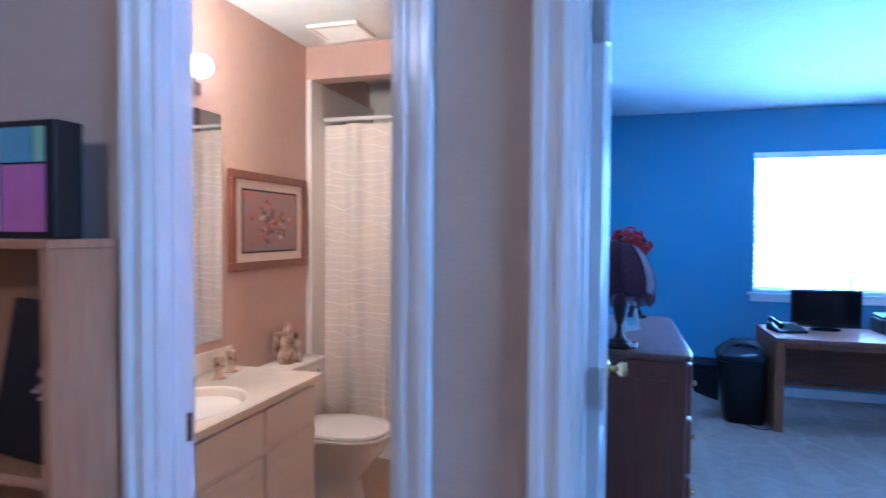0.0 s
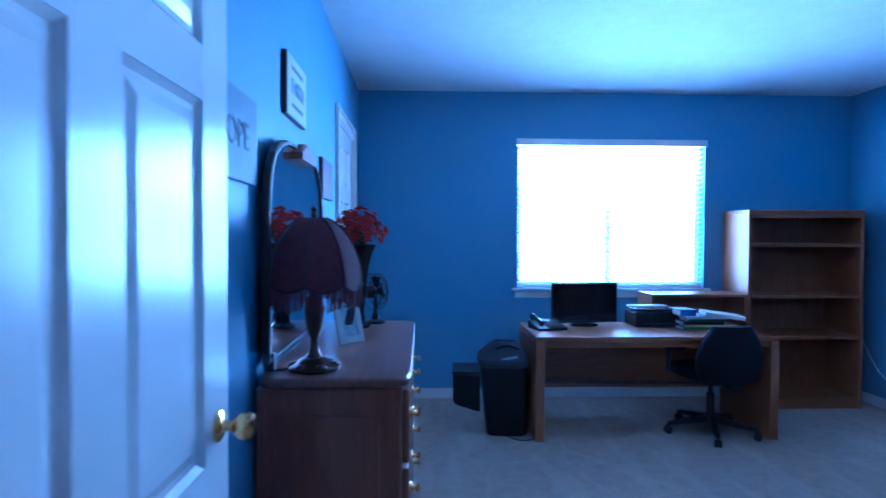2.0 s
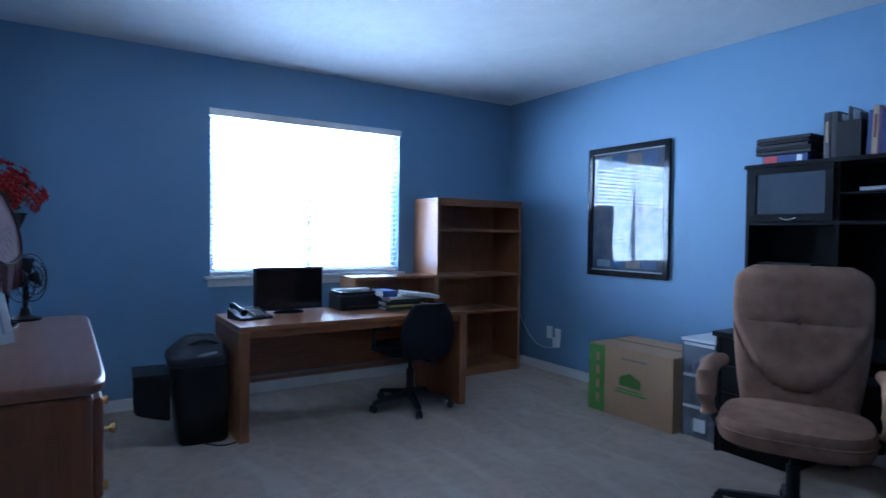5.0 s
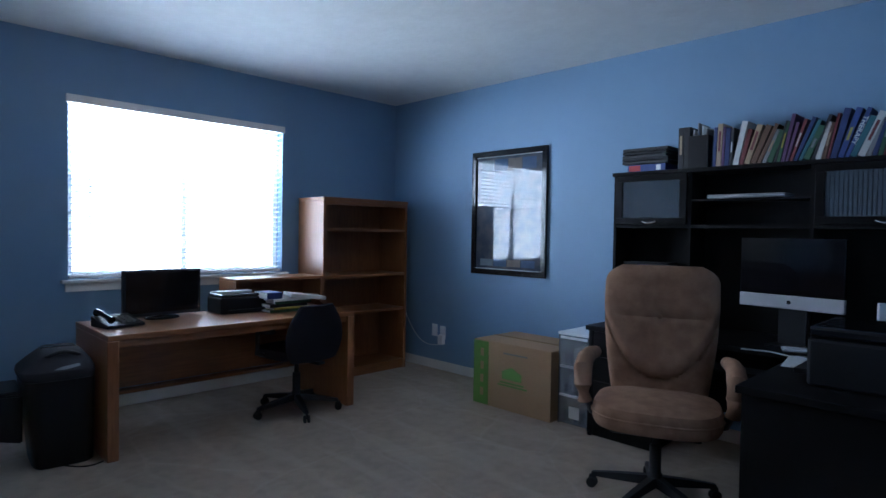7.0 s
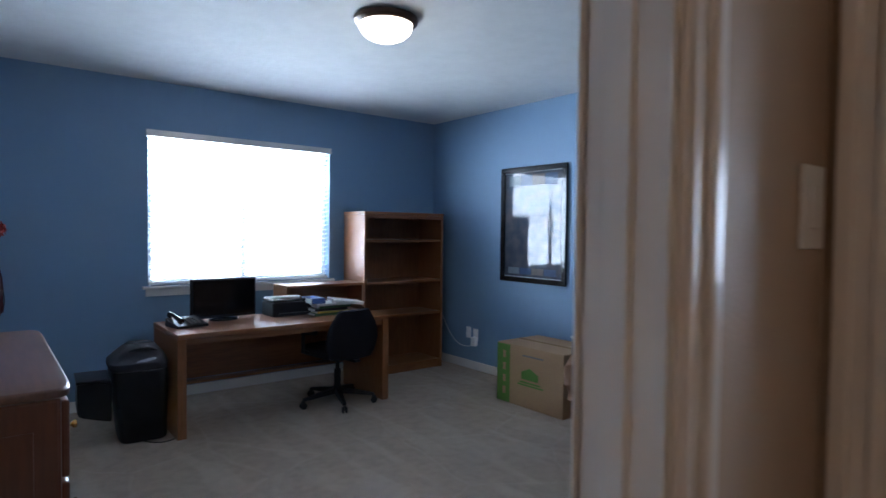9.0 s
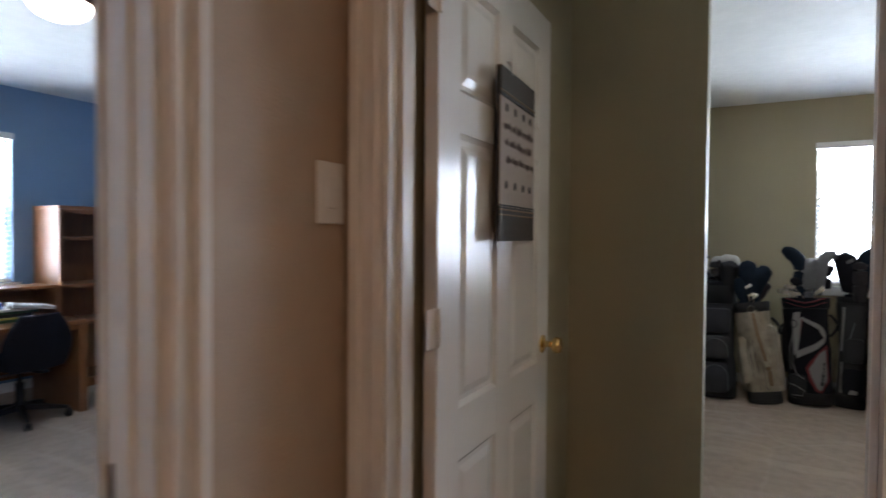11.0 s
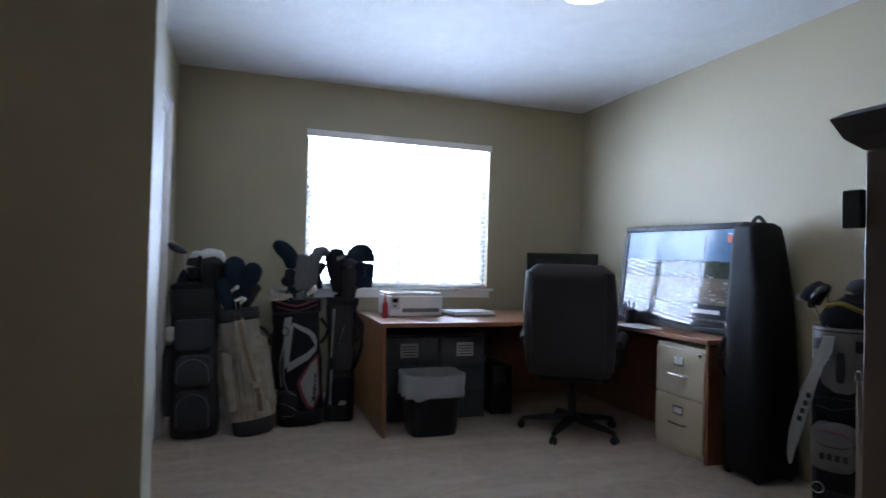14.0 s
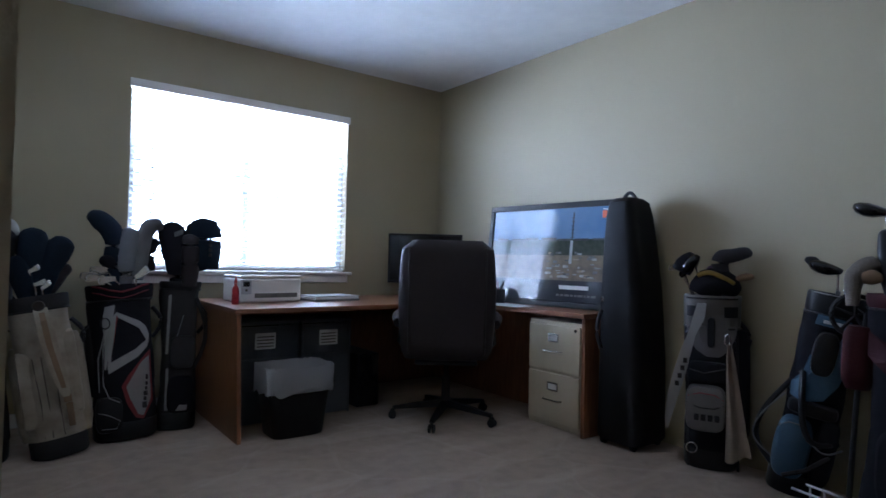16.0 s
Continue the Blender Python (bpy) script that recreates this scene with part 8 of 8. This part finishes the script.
FLUFF = material("cream_fleece", (0.16, 0.14, 0.12), 0.95, scale=70, mix=0.6, bump=0.5, spec=0.1)
t = golf_bag(pose(2.885, -2.53, 0, 0, 0, 196), "black and red golf bag on a folded push cart", FABRIC, 0.95, 0.15, BLACK, MAROON, (0, 2), cuff=0.06)
R7 = 0.15
patch(t, [(-0.14, 0.80), (-0.05, 0.74), (0.13, 0.66), (0.13, 0.56), (-0.04, 0.60), (-0.14, 0.70)], R7, MAROON, "red_panel", out=0.014)
for z in (0.66, 0.50, 0.38, 0.28):
    f = front(0.0, z, R7, out=0.024)
    part("logo_stroke", B(-0.03, 0.05, f.y - 0.004, f.y + 0.006, z, z + 0.018, 0.002, m=pose(0, 0, 0)), PAPER, t)
pocket(t, -0.10, 0.10, 0.12, 0.42, -0.09, 0.07, FABRIC)
iron(t, (-0.02, 0.0, 0.90), (-0.06, -0.02, 1.29), 160, 1.0, None, "wood")
cover(t, [(-0.03, -0.02, 0.94), (-0.05, -0.02, 1.06), (-0.058, -0.02, 1.20)], [0.024, 0.028, 0.022], BLACK, 0.8)
c = cover(t, [(0.0, -0.01, 0.94), (0.0, -0.01, 1.06), (0.005, -0.01, 1.16), (0.02, -0.01, 1.24)], [0.028, 0.036, 0.040, 0.034], BAGRED, 0.8, "red, white and black cover")
cover(t, [(-0.012, -0.03, 1.0), (-0.012, -0.034, 1.06), (-0.005, -0.034, 1.12)], [0.022, 0.024, 0.018], WHITETOP, 0.8, "white band", c)
c = cover(t, [(-0.17, -0.02, 0.90), (-0.165, -0.02, 1.0), (-0.14, -0.02, 1.05), (-0.10, -0.02, 1.075)], [0.016, 0.028, 0.032, 0.026], FLUFF, 0.9, "cream fleece cover")
cover(t, [(-0.13, -0.05, 1.02), (-0.105, -0.055, 1.02), (-0.08, -0.05, 1.02)], [0.02, 0.024, 0.018], TAN, 0.8, parent=c)
wh = part("cart_wheel", tube(bmesh.new(), [(-0.19 + 0.085 * math.cos(a), 0.02, 0.85 + 0.085 * math.sin(a)) for a in [2 * math.pi * i / 28 for i in range(29)]], 0.010, 8), RUBBER, t, "black cart wheel", True)
for k in range(5):
    a = 2 * math.pi * k / 5 + 0.3
    part("spoke", tube(bmesh.new(), [(-0.19, 0.02, 0.85), (-0.19 + 0.08 * math.cos(a), 0.02, 0.85 + 0.08 * math.sin(a))], 0.008, 6), BLACK, wh)
part("cart_bar", tube(bmesh.new(), [(-0.18, -0.03, 0.02), (-0.17, -0.02, 0.5), (-0.15, 0.0, 0.86)], 0.011, 8), BLACK, t, smooth=True)
part("cart_foot", B(-0.21, -0.13, -0.13, 0.0, 0.0, 0.022, 0.006), BLACK, t)
part("cart_bag", cushion(bmesh.new(), -0.17, 0.0, 0.68, 0.06, 0.07, 0.13, 3), MAROON, t, "dark red cart pouch", True)
pc = thing("storage_rack", pose(3.02, -2.44, 0, 0, 0, -12), "low silver wire rack on the carpet", "rack")
for z in (0.01, 0.085):
    for y in (0, 0.10):
        part("rail", tube(bmesh.new(), [(-0.26, y, z + 0.012), (0.20, y, z + 0.012)], 0.006, 8), ALU, pc)
for k in range(8):
    part("wire", tube(bmesh.new(), [(-0.25 + k * 0.062, 0, 0.02), (-0.25 + k * 0.062, 0, 0.098)], 0.005, 6), ALU, pc)
    part("wire", tube(bmesh.new(), [(-0.25 + k * 0.062, 0, 0.022), (-0.25 + k * 0.062, 0.10, 0.022)], 0.004, 6), ALU, pc)

# tall dark cabinet by the west wall
t = thing("tall_cabinet", pose(1.78, -0.785, -0.03), "tall espresso wood cabinet with an overhanging cornice", "cabinet")
part("body", B(0, 0.560, -0.86, 0.03, 0.03, 1.42, 0.004), CABWOOD, t)
bm = bmesh.new()
loft(bm, [[(x0, y0, z), (x1, y0, z), (x1, y1, z), (x0, y1, z)] for z, x0, x1, y0, y1 in ((1.4205, -0.01, 0.555, -0.875, 0.04), (1.44, -0.02, 0.575, -0.91, 0.06), (1.475, -0.02, 0.59, -0.93, 0.075), (1.485, -0.02, 0.57, -0.92, 0.06))])
part("cornice", bm, DARKWOOD, t, "overhanging dark cornice")
for y0, y1 in ((-0.845, -0.435), (-0.425, -0.015)):
    dr = part("door", B(0.5605, 0.578, y0, y1, 0.06, 1.40, 0.004), CABWOOD, t)
    part("handle", B(0.5785, 0.60, y1 - 0.07, y1 - 0.05, 0.9, 1.02, 0.003), BRONZE, dr)
part("hinge_block", B(0.555, 0.588, 0.0305, 0.046, 1.29, 1.355, 0.003), BLACK, t, "black hinge block")

# banner hung on the open white door
hg = thing("hanging_banner", pose(1.865, 0.832, 1.82, 0, 0, 4), "white printed cloth banner with dark bands on the open door", "banner")
w = 0.33
CLOTH = material("printed_cloth", (0.42, 0.355, 0.315), 0.9, scale=60, mix=0.4, bump=0.2)
INKBROWN = material("faded_brown_ink", (0.075, 0.05, 0.04), 0.8, scale=40, mix=0.6)
DENIM = material("dark_grey_cloth", (0.065, 0.058, 0.05), 0.9, scale=120, mix=0.6, bump=0.25)
# Black sheet behind the cloth, painted in for the shadow gap along its edge.
part("backing", B(-w / 2, w / 2, -0.012, -0.004, -0.47, 0, 0.002), BLACK, hg)
part("cloth", B(-w / 2 + 0.003, w / 2, -0.0165, -0.0125, -0.375, -0.075), CLOTH, hg, "pale printed cloth")
part("top_band", B(-w / 2 + 0.002, w / 2, -0.018, -0.0125, -0.0745, 0.0), DENIM, hg, "dark grey band")
part("bottom_band", B(-w / 2 + 0.002, w / 2, -0.018, -0.0125, -0.47, -0.3755), DENIM, hg, "dark grey band")
for z in (-0.372, -0.384, -0.398, -0.078, -0.066):
    part("stitched_line", tube(bmesh.new(), [(-w / 2, -0.018, z), (w / 2, -0.018, z)], 0.0025, 6), DARKINK if z in (-0.372, -0.078) else TAN, hg)
rr = random.Random(30)
for k, z in enumerate((-0.155, -0.20, -0.245)):
    x = -0.135 + 0.012 * k
    while x < 0.14:
        for _ in range(rr.randint(3, 7)):
            tall = rr.choice((0.0, 0.0, 0.0, 0.007, -0.006))
            w2 = rr.uniform(0.0055, 0.008)
            if x + w2 > 0.155:
                break
            part("printed_letter", B(x, x + w2, -0.0178, -0.0163, z - 0.007 + min(tall, 0), z + 0.006 + max(tall, 0)), INKBROWN, hg)
            x += w2 + 0.0022
        x += 0.010
for x in (-0.11, -0.03, 0.05, 0.12):
    for z in (-0.105, -0.315):
        part("printed_dot", lathe(bmesh.new(), [(0.012, 0), (0.012, 0.001)], 10, Matrix.Translation((x, -0.0165, z)) @ FX), BAGGREY, hg)
part("hook", tube(bmesh.new(), [(-0.06, -0.002, 0.03), (-0.06, -0.012, 0.03), (-0.06, -0.012, -0.005)], 0.008, 8), WHITE, hg)
